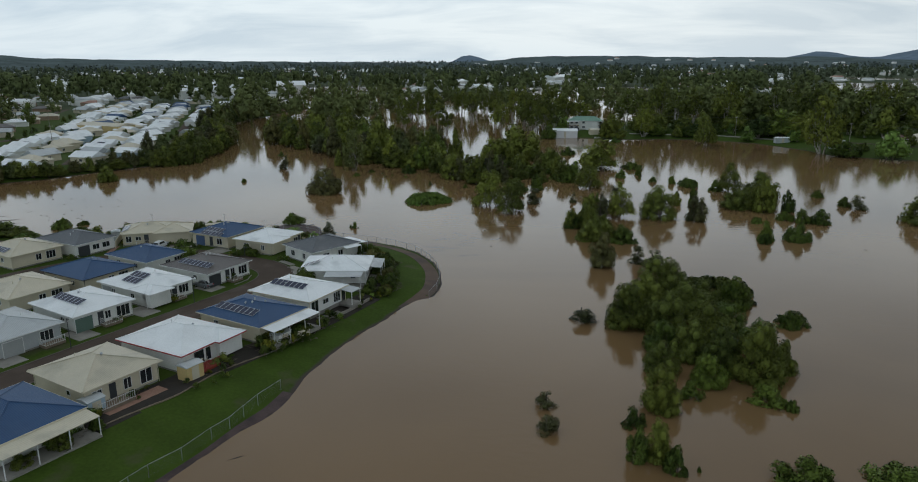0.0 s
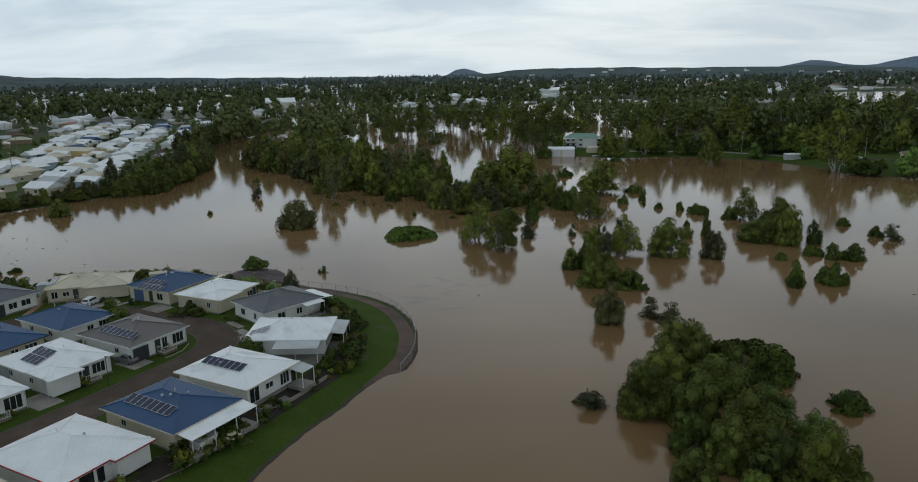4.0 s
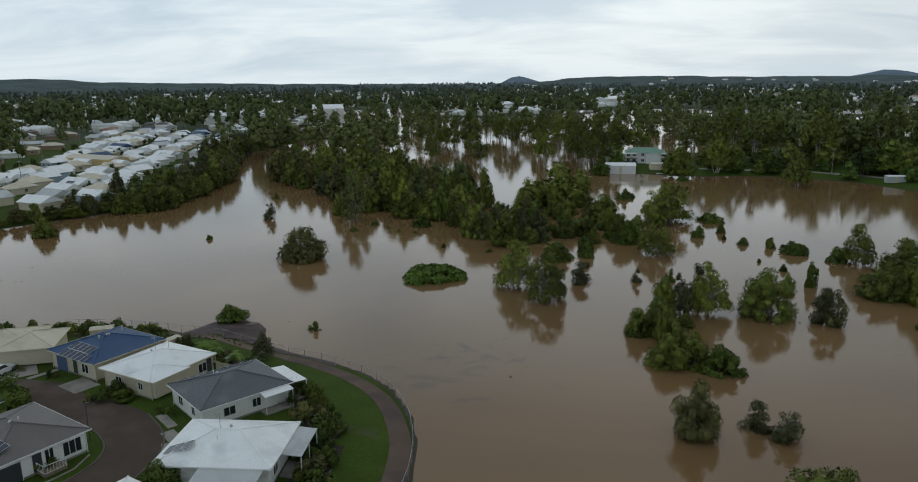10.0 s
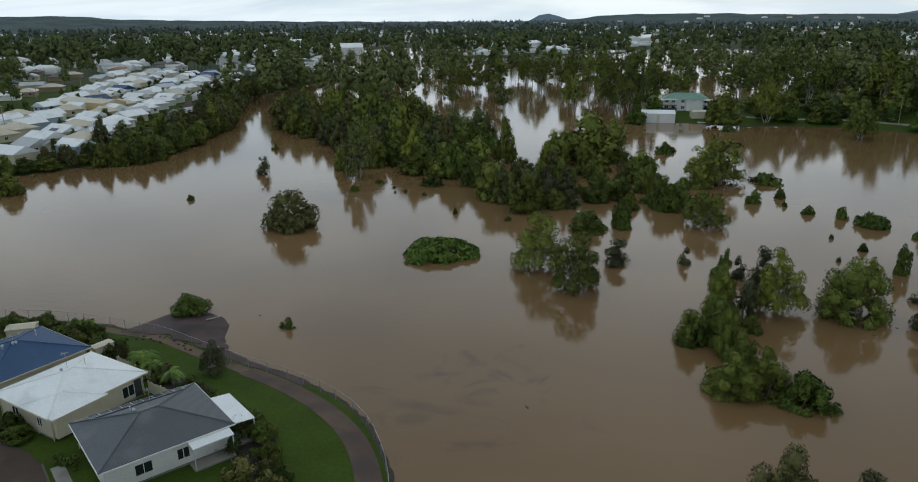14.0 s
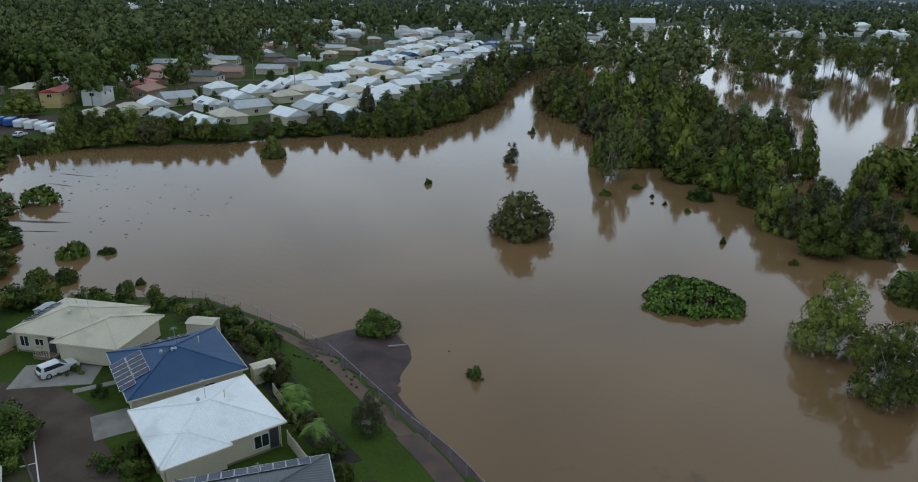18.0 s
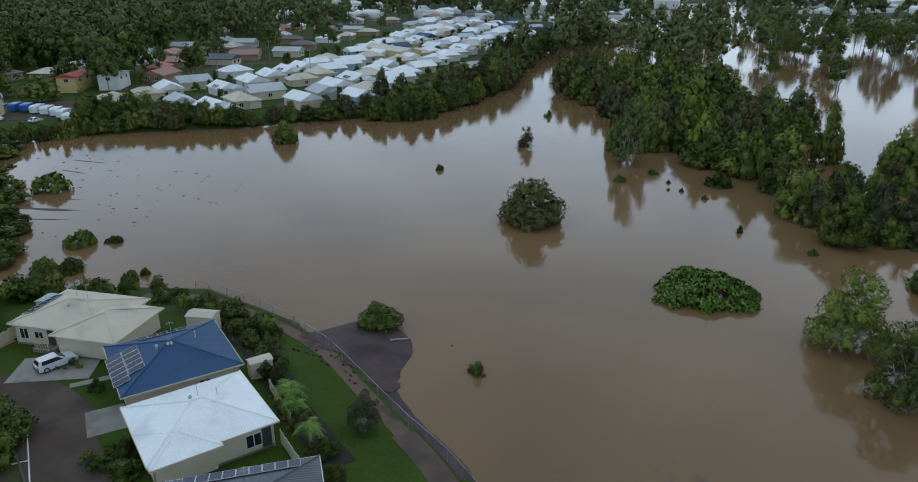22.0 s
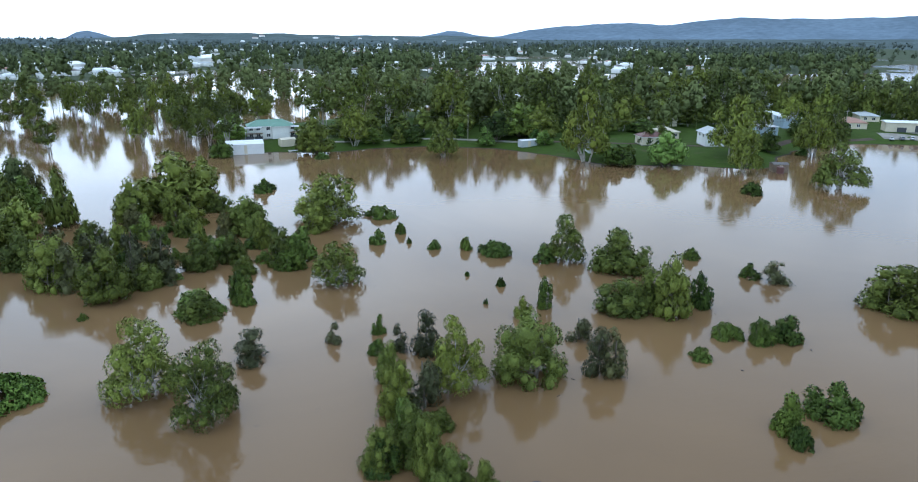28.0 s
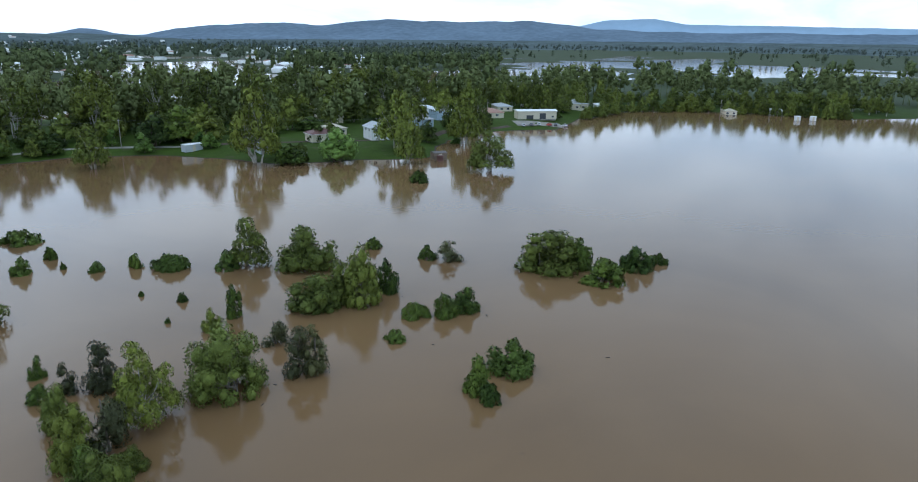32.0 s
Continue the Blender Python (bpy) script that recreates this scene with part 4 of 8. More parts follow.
# ---------- trees and shrubs of the flood ----------
# the pair of pale gums and their low neighbours
plant("gum", 3.5, 205.9, 9.6, 4.7)
plant("gum", 10.1, 197.3, 9.0, 4.6)
plant("casu", 17.3, 210.5, 5.0, 2.7)
plant("paper", 12.8, 229.3, 4.4, 3.5)
plant("bush", 20.0, 233.0, 4.1, 2.3)
# the stand of gums and she-oaks in mid water
plant("gum", 37.1, 236.8, 7.7, 4.8)
plant("casu", 29.2, 211.2, 3.7, 1.2)
plant("bush", 36.4, 211.8, 3.1, 1.2)
plant("bush", 34.1, 205.0, 2.4, 1.6)
plant("casu", 37.2, 204.9, 4.5, 1.3)
plant("casu", 40.3, 202.5, 7.7, 2.1)
plant("gum", 39.9, 190.8, 10.0, 4.4)
plant("paper", 49.8, 189.8, 9.6, 4.8)
plant("paper", 59.4, 208.2, 3.6, 1.6)
plant("casu", 58.5, 186.7, 7.6, 1.9)
plant("casu", 60.3, 185.8, 7.4, 1.9)
plant("casu", 62.6, 196.9, 4.9, 1.7)
plant("bush", 64.8, 210.3, 5.6, 1.5)
# the eastern clumps
plant("gum", 82.5, 230.7, 9.0, 4.2)
plant("bush", 77.9, 231.7, 3.9, 2.3)
plant("paper", 89.3, 221.6, 9.4, 6.2)
plant("paper", 81.6, 198.9, 10.6, 3.2)
plant("paper", 75.5, 203.8, 6.1, 4.3)
plant("paper", 79.8, 202.4, 7.4, 3.1)
plant("bush", 88.6, 199.7, 6.3, 1.9)
plant("bush", 107.8, 207.1, 3.1, 2.2)
plant("casu", 110.0, 203.3, 4.7, 2.2)
plant("mound", 83.5, 188.5, 2.8, 2.7)
plant("bush", 86.4, 184.9, 4.1, 1.9)
plant("bush", 90.6, 184.2, 4.6, 2.6)
plant("mound", 74.4, 184.6, 2.0, 2.0)
plant("bush", 69.8, 166.0, 5.1, 2.4)
plant("mound", 68.5, 163.3, 2.8, 1.9)
plant("bush", 77.2, 166.1, 4.9, 3.1)
plant("mound", 106.2, 220.7, 2.7, 2.1)
# the long leafy islet
plant("paper", 118.5, 184.8, 8.1, 6.1)
plant("bush", 122.3, 181.1, 6.2, 3.2)
plant("bush", 117.6, 173.0, 4.8, 4.2)
plant("bush", 129.0, 171.9, 5.3, 3.6)
plant("mound", 135.5, 169.9, 2.4, 2.1)
# scattered crowns and drowned shrubs
plant("bush", 40.7, 324.4, 3.1, 2.9)
plant("gum", 48.0, 278.3, 11.3, 6.9)
plant("paper", 42.4, 273.4, 6.7, 4.0)
plant("bush", 31.5, 248.3, 6.8, 2.8)
plant("bush", 34.5, 254.0, 7.6, 3.3)
plant("mound", 60.4, 279.9, 3.0, 4.6)
plant("bush", 51.9, 257.5, 3.4, 1.8)
plant("mound", 59.5, 263.2, 2.8, 1.6)
plant("mound", 58.3, 255.0, 1.7, 0.8)
plant("mound", 61.5, 248.8, 2.2, 1.6)
plant("mound", 67.4, 245.7, 3.1, 1.7)
plant("mound", 71.7, 240.6, 3.5, 4.0)
plant("mound", 63.3, 222.7, 1.8, 1.3)
plant("mound", 56.7, 215.8, 1.1, 0.6)
plant("mound", 60.2, 230.2, 1.1, 0.8)
plant("paper", 28.6, 278.8, 7.8, 4.4)
plant("paper", 28.9, 264.8, 7.3, 2.2)
plant("bush", 30.2, 248.6, 3.9, 2.5)
# along the far bank
plant("bush", 36.4, 389.1, 6.7, 4.7)
plant("paper", 70.4, 383.3, 14.9, 7.5)
plant("gum", 111.5, 356.5, 15.0, 6.4)
plant("gum", 154.6, 326.0, 25.0, 9.6)
plant("bush", 160.6, 315.3, 7.4, 6.0)
plant("paper", 175.5, 307.4, 12.4, 6.6, BROAD)
plant("mound", 166.7, 261.0, 4.0, 3.8)
plant("gum", 202.6, 305.3, 22.5, 9.0)
plant("gum", 241.2, 301.6, 22.3, 8.4)
plant("gum", 93.9, 410.2, 15.5, 7.9)
plant("gum", 190.0, 285.8, 15.8, 5.6)
# the large near clump
plant("casu", 19.2, 110.8, 3.5, 1.9)
plant("paper", 26.6, 109.8, 8.4, 4.0)
plant("paper", 34.1, 122.1, 8.8, 4.6)
plant("paper", 36.9, 113.9, 6.4, 4.3)
plant("bush", 46.7, 118.5, 5.8, 2.8)
plant("raft", 45.0, 124.5, 4.2, 7.0, PAPER, "broad dark mound of creeper-covered shrubs")
plant("paper", 40.2, 90.4, 9.5, 3.9)
plant("paper", 44.1, 92.4, 5.5, 2.3)
plant("paper", 36.5, 100.1, 7.8, 4.1)
plant("paper", 27.7, 92.1, 4.6, 2.6)
plant("paper", 25.1, 80.9, 6.5, 2.4)
plant("bush", 29.6, 83.9, 2.6, 1.6)
plant("bush", 20.9, 76.6, 2.5, 1.7)
plant("paper", 22.0, 69.5, 4.9, 1.6)
plant("bush", 19.8, 69.3, 4.1, 1.4)
plant("bush", 23.4, 67.0, 3.3, 1.3)
plant("bush", 39.1, 83.4, 2.2, 2.5)
plant("mound", 41.1, 80.9, 1.8, 1.0)
plant("mound", 53.1, 110.1, 2.7, 3.3)
plant("bush", 36.1, 65.5, 3.0, 3.0)
plant("bush", 46.0, 65.5, 2.4, 3.4)
for x, y, h, r in ((30.5, 116.0, 6.8, 3.4), (31.5, 105.5, 7.2, 3.4), (40.5, 118.5, 5.6, 3.2), (41.0, 107.0, 5.2, 3.4), (32.8, 96.4, 6.2, 3.0), (36.2, 92.6, 7.0, 3.0), (33.0, 88.2, 5.2, 2.6), (29.6, 99.4, 5.4, 2.6), (43.6, 99.6, 5.0, 3.0), (38.0, 126.5, 6.0, 3.0)):
    plant("paper", x, y, h, r, MANG if h < 5.5 else None)
plant("casu", 10.7, 81.1, 2.4, 1.3)
plant("casu", 10.5, 75.0, 2.7, 1.5)
plant("mound", 25.8, 67.0, 0.8, 0.4)
# the long low thicket
plant("paper", 27.5, 143.2, 7.6, 3.0, OLIVE, "olive-green tree standing in flood water")
plant("casu", 35.2, 145.4, 4.4, 1.6)
plant("casu", 38.1, 143.1, 4.2, 1.8)
plant("bush", 25.1, 178.0, 4.0, 1.9)
plant("paper", 28.8, 179.6, 6.5, 2.9)
plant("paper", 32.9, 196.6, 6.1, 2.2)
plant("paper", 27.7, 165.5, 5.3, 3.4)
plant("paper", 31.8, 165.5, 5.0, 3.2)
plant("bush", 35.1, 163.2, 4.4, 2.8)
plant("bush", 37.1, 162.7, 2.4, 1.7)
plant("casu", 34.1, 188.1, 8.6, 2.0)
for k, (x, y, h, r) in enumerate(((30.7, 188.5, 7.1, 2.4), (29.1, 181.4, 6.9, 2.6), (25.1, 178.7, 5.1, 2.2), (29.2, 175.1, 7.7, 1.7), (30.2, 172.4, 5.3, 2.3), (32.8, 169.7, 4.9, 2.0), (33.8, 183.4, 3.0, 2.0))):
    plant("paper", x, y, h, r, MANG if k == 1 else None)
# alone in open water
plant("raft", -15.0, 212.0, 3.3, 8.0)
plant("paper", -49.8, 225.6, 9.7, 5.6, OLIVE, "broad domed olive-brown tree standing alone")
plant("casu", -77.7, 276.4, 6.0, 2.1)
plant("mound", -83.7, 245.8, 1.6, 1.2)
plant("paper", -133.7, 246.4, 5.9, 3.9)
plant("bush", -47.5, 179.0, 3.6, 2.8)
plant("bush", -31.1, 176.2, 1.7, 1.3)
plant("bush", -90.4, 315.8, 2.2, 1.5)
plant("mound", -45.6, 259.4, 1.7, 1.6)
plant("mound", -41.4, 268.7, 1.5, 1.5)
plant("mound", -36.4, 263.8, 0.8, 0.9)
plant("mound", -34.8, 258.7, 0.6, 0.7)
plant("mound", -32.3, 259.2, 1.0, 0.7)
plant("mound", -26.9, 256.6, 1.0, 1.1)
plant("mound", -16.6, 240.4, 1.5, 0.8)
plant("bush", -26.9, 267.6, 3.7, 2.9)
plant("mound", -4.3, 236.0, 1.2, 1.3)
# western drowned shrubs
plant("mound", -142.3, 188.6, 4.2, 4.1)
plant("mound", -107.4, 174.2, 3.1, 2.7)
plant("mound", -104.0, 178.2, 1.5, 1.8)
plant("mound", -101.5, 165.2, 2.5, 2.2)
plant("mound", -98.1, 167.4, 2.4, 2.4)
plant("mound", -86.9, 169.8, 2.3, 1.4)
plant("mound", -87.3, 172.6, 1.5, 0.9)
plant("mound", -168.6, 193.1, 0.9, 1.7)
# the edge of the drowned wood
plant("gum", -49.8, 275.4, 15.0, 5.0, WOOD)
plant("paper", -57.6, 284.4, 7.4, 1.8)
plant("paper", -47.2, 319.7, 17.2, 6.0)
plant("gum", -72.0, 379.7, 17.8, 7.8)
plant("paper", -24.4, 314.2, 12.8, 6.5)
plant("paper", -10.2, 302.4, 15.7, 3.8)
plant("paper", 15.4, 309.9, 15.2, 10.4)
plant("gum", 23.7, 330.6, 9.3, 4.9)
plant("paper", 4.8, 300.7, 10.6, 4.6)
plant("paper", 5.4, 249.0, 4.5, 3.5)
plant("paper", -0.7, 244.3, 9.8, 4.3)
plant("paper", 15.0, 255.4, 6.9, 3.6)
plant("paper", 21.4, 256.9, 6.4, 2.9)
plant("paper", 27.6, 277.7, 8.8, 4.4)
plant("paper", 22.7, 248.5, 4.0, 2.3)
plant("paper", 24.7, 302.7, 4.6, 3.6)
plant("gum", 45.9, 284.2, 9.7, 6.8)
plant("paper", 29.9, 251.0, 8.1, 3.2)
plant("bush", 39.0, 320.5, 4.0, 2.8)
plant("bush", 12.9, 231.9, 4.2, 4.0)
plant("bush", 19.9, 235.8, 5.1, 2.4)
plant("paper", -9.0, 254.7, 10.0, 4.7)
plant("paper", -25.4, 280.7, 9.8, 5.6)
plant("paper", -34.2, 284.1, 9.4, 5.7)
plant("paper", -15.3, 269.7, 7.4, 3.9)
plant("paper", -49.5, 291.6, 9.5, 4.6)

# ---------- the drowned wood, the banks and the far woods ----------
wood_rng = random.Random(5)


def stand(kind, poly, spacing, h0, h1, r0, r1, leaves=None, keep=1.0, group=""):
    """Plants spread unevenly over a polygon, none nearer to another than the spacing."""
    xs, ys = [p[0] for p in poly], [p[1] for p in poly]
    tries = int(9 * (max(xs) - min(xs)) * (max(ys) - min(ys)) / spacing ** 2)
    spots, rng = [], np.random.RandomState(len(poly) * 7 + int(spacing * 10))
    px, py = rng.uniform(min(xs), max(xs), tries), rng.uniform(min(ys), max(ys), tries)
    for x, y, inner in zip(px.tolist(), py.tolist(), inside_by(poly, px, py).tolist()):
        if inner < 0 or any((x - a) ** 2 + (y - b) ** 2 < spacing ** 2 for a, b in spots):
            continue
        spots.append((x, y))
        if wood_rng.random() < keep:
            plant(kind, x, y, wood_rng.uniform(h0, h1), wood_rng.uniform(r0, r1), wood_rng.choice(leaves) if isinstance(leaves, list) else leaves, group=group)


DROWNED = "drowned wood"
MINGLED = [None, None, None, OLIVE, CASU, WOOD, GUM, MANG]
stand("paper", [(362, 316), (430, 317), (458, 293), (477, 248), (483, 198), (474, 198), (467, 246), (448, 288), (428, 309), (362, 309)], 6.5, 6, 11, 3.0, 4.6, group="trees along the far shore")
CHANNEL = [(-122, 340), (-106, 350), (-110, 374), (-131, 417), (-144, 446), (-160, 446), (-143, 398), (-128, 362)]
stand("paper", [(-134, 280), (-126, 284), (-121, 291), (-121.5, 306), (-123, 330), (-128, 356), (-133, 354), (-128, 330), (-127, 306), (-128, 295)], 4.2, 5, 9, 2.6, 3.8, group="shore trees")
stand("wood", [(332, 378), (380, 347), (432, 337), (452, 372), (420, 425), (370, 435), (326, 420)], 11, 11, 19, 4.5, 6.5, group="trees behind the bank")
stand("wood", [(-57, 305), (-45, 292), (-30, 282), (-20, 275), (-17, 290), (-18, 310), (-16, 332), (-30, 345), (-46, 366), (-66, 400), (-72, 350), (-62, 320)], 6.8, 6.0, 14.5, 3.2, 5.6, MINGLED, group=DROWNED)
stand("wood", [(-64, 322), (-84, 352), (-94, 390), (-84, 402), (-60, 400), (-48, 372)], 8.4, 9, 17, 4.0, 6.6, MINGLED, group=DROWNED)
stand("wood", [(-112, 362), (-86, 338), (-69, 315), (-60, 302), (-62, 322), (-84, 354), (-94, 392), (-104, 420), (-128, 424)], 7.2, 7, 15, 3.6, 5.6, MINGLED, group=DROWNED)
stand("casu", [(-15, 262), (-4, 249), (8, 245), (12, 252), (2, 264), (-10, 272)], 4.6, 4.5, 10, 1.7, 2.6, [None, None, OLIVE, PAPER], group=DROWNED)
stand("paper", [(-6, 268), (8, 256), (24, 262), (30, 285), (26, 305), (8, 312), (-4, 296)], 8.5, 3.5, 8.5, 2.0, 3.2, MINGLED, group=DROWNED)
stand("bush", [(-2, 250), (24, 248), (34, 262), (30, 290), (6, 285)], 7.0, 2.0, 4.2, 1.5, 2.4, group=DROWNED)
stand("tall", [(-62, 495), (-30, 508), (0, 508), (24, 480), (36, 440), (60, 470), (60, 530), (-60, 540)], 13, 15, 22, 5, 7.5, group="flooded gums behind the pool")
stand("tall", [(-50, 425), (0, 400), (30, 420), (30, 480), (-50, 500)], 30, 14, 20, 4.5, 6.5, group="flooded gums behind the pool")
stand("tall", [(-70, 545), (40, 545), (60, 640), (-80, 650)], 26, 16, 23, 5, 7.5, group="flooded gums behind the pool")
stand("tall", [(30, 402), (44, 404), (36, 445), (26, 470)], 8, 15, 21, 4.5, 6.5, group="flooded gums behind the pool")
stand("wood", [(-150, 300), (-130, 297), (-126, 312), (-132, 355), (-146, 392), (-155, 405), (-141, 355), (-136, 316)], 5.6, 8, 12, 3.4, 4.8, [None, None, None, OLIVE, CASU, WOOD], group="shore trees")
stand("paper", [(-178, 232), (-168, 243), (-156, 254), (-146, 269), (-137, 282), (-131, 296), (-137, 298), (-150, 275), (-160, 260), (-180, 240)], 4.2, 3.5, 7, 2.2, 3.6, [None, None, None, OLIVE, CASU, WOOD], group="shore trees")
for x, y, h, r, mat in ((-196, 203, 3.6, 4.6, PAPER), (-186, 201, 3.0, 4.2, HEDGE), (-190, 195, 3.4, 4.6, HEDGE), (-179, 197, 3.0, 4.0, PAPER), (-176, 190, 3.2, 4.4, HEDGE), (-183, 190, 3.0, 4.0, HEDGE), (-167, 188, 3.0, 4.2, PAPER), (-170, 183, 3.2, 4.0, HEDGE),
                        (-158, 183, 3.4, 4.2, HEDGE), (-151, 184, 2.8, 3.4, PAPER), (-149, 179, 3.2, 4.4, HEDGE), (-141, 180, 2.8, 3.4, HEDGE), (-131, 171.5, 5.6, 4.6, PAPER), (-127, 173.5, 3.4, 3.0, HEDGE), (-122, 171.5, 2.6, 2.4, HEDGE),
                        (-118, 165.5, 3.4, 4.4, HEDGE), (-113, 165, 2.8, 3.2, PAPER), (-109, 162, 2.6, 2.6, HEDGE), (-107.5, 159.0, 2.4, 2.4, BROAD), (-186, 183, 3.0, 4.2, PAPER), (-172, 171, 3.2, 4.4, HEDGE), (-164, 168, 3.0, 3.6, HEDGE), (-157, 164, 3.0, 3.6, BROAD), (-140, 156, 2.4, 3.4, HEDGE)):
    plant("bush", x, y, h, r, mat, "dense dark shrub on the low drowned levee", "shrubs on the levee")
stand("wood", [(80, 398), (120, 396), (142, 384), (200, 366), (250, 366), (330, 378), (300, 410), (170, 430), (90, 430)], 12, 9, 17, 5.0, 7.5, group="trees behind the bank")
stand("tall", [(80, 405), (160, 395), (230, 380), (330, 392), (360, 420), (400, 470), (300, 500), (150, 480), (85, 440)], 19, 20, 29, 6.5, 9.5, group="trees behind the bank")
stand("wood", [(350, 334), (432, 326), (462, 298), (484, 250), (490, 200), (515, 176), (530, 190), (505, 290), (450, 345), (360, 350)], 9, 8, 14, 4.0, 6.0, group="trees along the far shore")
stand("wood", [(-130, 342), (-140, 372), (-156, 412), (-176, 486), (-166, 470), (-152, 424), (-138, 388), (-127, 352)], 6.5, 8, 13, 4, 5.5, [None, None, None, OLIVE, CASU, WOOD], group="shore trees")
stand("wood", [(-147, 366), (-142, 376), (-156, 416), (-172, 470), (-165, 560), (-196, 580), (-182, 500), (-170, 424)], 7.5, 9, 15, 4.2, 6.0, [None, None, None, OLIVE, CASU, WOOD], group="shore trees")
stand("paper", [(-214, 237), (-192, 226), (-178, 236), (-165, 248), (-172, 252), (-195, 244)], 4.6, 4, 7, 2.4, 3.6, group="shore trees")
stand("bush", [(-199, 206), (-190, 202), (-184, 222), (-176, 232), (-184, 234), (-194, 224)], 3.4, 3, 5.5, 1.8, 2.6, PAPER, group="shore trees")
stand("wood", [(-232, 238), (-250, 262), (-300, 262), (-330, 230), (-300, 200), (-270, 190)], 15, 8, 13, 4.5, 6.5, group="suburb trees")


def rough_tree(rng, clumps, cards, slim):
    """A far tree, one unit high: an upright crown of leaf sprays round small hearts, and a stem."""
    c = dome(rng, clumps, 0.23 - 0.07 * slim, 0.30 + 0.08 * slim, 0.86, 0.55 + 0.1 * slim)
    r = rng.uniform(0.09, 0.165, clumps) * (12 / clumps) ** 0.4
    core = lumps(rng, c, r * (0.85 if clumps < 8 else 0.5), 1.15, 0.45, clumps < 12)
    d = rng.normal(size=(cards, 3)); d /= np.linalg.norm(d, axis=1, keepdims=True)
    d[:, 2] = np.where(d[:, 2] < -0.4, -d[:, 2], d[:, 2])
    k = rng.randint(0, clumps, cards)
    p = c[k] + d * r[k][:, None] * (1, 1, 1.15) * rng.uniform(0.7, 1.2, (cards, 1))
    v, f = leaf_cards(p, d, 0.50 / math.sqrt(cards) if cards > 20 else 0.34 / math.sqrt(cards), 0.6, rng, 0.8, 0.4)
    out = (p - (0, 0, 0.40)) / (1, 1, 1.4)
    out /= np.linalg.norm(out, axis=1, keepdims=True) + 1e-9
    m = 0.5 * d + 0.6 * out + 0.35 * rng.normal(size=d.shape) + (0, 0, 0.1)
    m /= np.linalg.norm(m, axis=1, keepdims=True)
    w = 0.011
    stem = np.array([(-w, 0, -0.1), (w, 0, -0.1), (w * 0.6, 0, 0.5), (-w * 0.6, 0, 0.5), (0, -w, -0.1), (0, w, -0.1), (0, w * 0.6, 0.5), (0, -w * 0.6, 0.5)])
    side = np.repeat([(0.0, -1.0, 0.0), (1.0, 0.0, 0.0)], 4, 0)
    v, m = np.concatenate([v, stem]), np.concatenate([np.repeat(m, 4, 0), side])
    return both(v, m, np.arange(len(v)).reshape(-1, 4), core)


def wood_cloud(name, label, spots, heights, mat, clumps, cards, seed):
    """Far trees, too many to count, as ONE mesh."""
    rng = np.random.RandomState(seed)
    kinds = [rough_tree(rng, clumps, cards, k % 3 == 0) for k in range(9)]
    out, way, faces, at = [], [], [], 0
    for (x, y, z), h in zip(spots, heights):
        a, w = rng.uniform(0, 6.283), rng.uniform(0.8, 1.3)
        v, m, f = kinds[rng.randint(9)]
        c, s = math.cos(a), math.sin(a)
        out.append(np.stack([(v[:, 0] * c - v[:, 1] * s) * w, (v[:, 0] * s + v[:, 1] * c) * w, v[:, 2]], 1) * h + (x, y, z))
        way.append(np.stack([m[:, 0] * c - m[:, 1] * s, m[:, 0] * s + m[:, 1] * c, m[:, 2]], 1))
        faces.append(f + at)
        at += len(v)
    tagged(new(name, array_mesh(name, np.concatenate(out), np.concatenate(faces), mat, True, np.concatenate(way))), label, "woods", kind="stuff")


ESTATE = [(-212, 236), (-172, 240), (-141, 268), (-134, 300), (-136, 335), (-144, 366), (-168, 417), (-181, 478), (-205, 575), (-285, 642), (-338, 642), (-341, 587), (-304, 512), (-262, 420), (-244, 345), (-228, 286)]
YARD = [(-192, 206), (-186, 222), (-200, 242), (-262, 262), (-290, 240), (-262, 196)]
POOL = [(-66, 400), (-46, 370), (-14, 335), (8, 365), (34, 392), (44, 440), (48, 500), (30, 545), (-10, 560), (-56, 545), (-76, 480)]


def scatter(count, r0, r1, az0, az1, seed, power=1.0, wet=0.0, gap=-0.55):
    rng = np.random.RandomState(seed)
    r = r0 + (r1 - r0) * rng.uniform(0, 1, count) ** power
    a = np.radians(rng.uniform(az0, az1, count))
    x, y = 5 + r * np.sin(a), 112 + r * np.cos(a)
    z = land(x, y)
    built = (inside_by(ESTATE, x, y) > -6) | (inside_by(YARD, x, y) > -4) | (inside_by(POOL, x, y) > 0) | (inside_by(CHANNEL, x, y) > 0)
    bank = inside_by(EAST, x, y)
    near = (bank > -30) & (r < 560) & (bank < np.where(x > 250, 70, 30))
    open_water = (z < 0.1) & (rng.uniform(size=count) > wet)
    az = np.degrees(np.arctan2(x - 5, y - 112))
    pasture = (az > 55) & (r > 620) & (r < 2700) & (waves(x, y, 170, 23) < 0.75)
    thin = (x > -110) & (x < 75) & (y > 540) & (y < 800) & (rng.uniform(size=count) > 0.5)
    ok = ~open_water & ~thin & ~built & ~near & ~pasture & ~in_lake(x, y)
    ok &= waves(x, y, 110, 21) + 0.6 * waves(x, y, 40, 22) > gap
    return np.stack([x, y, z], 1)[ok], rng


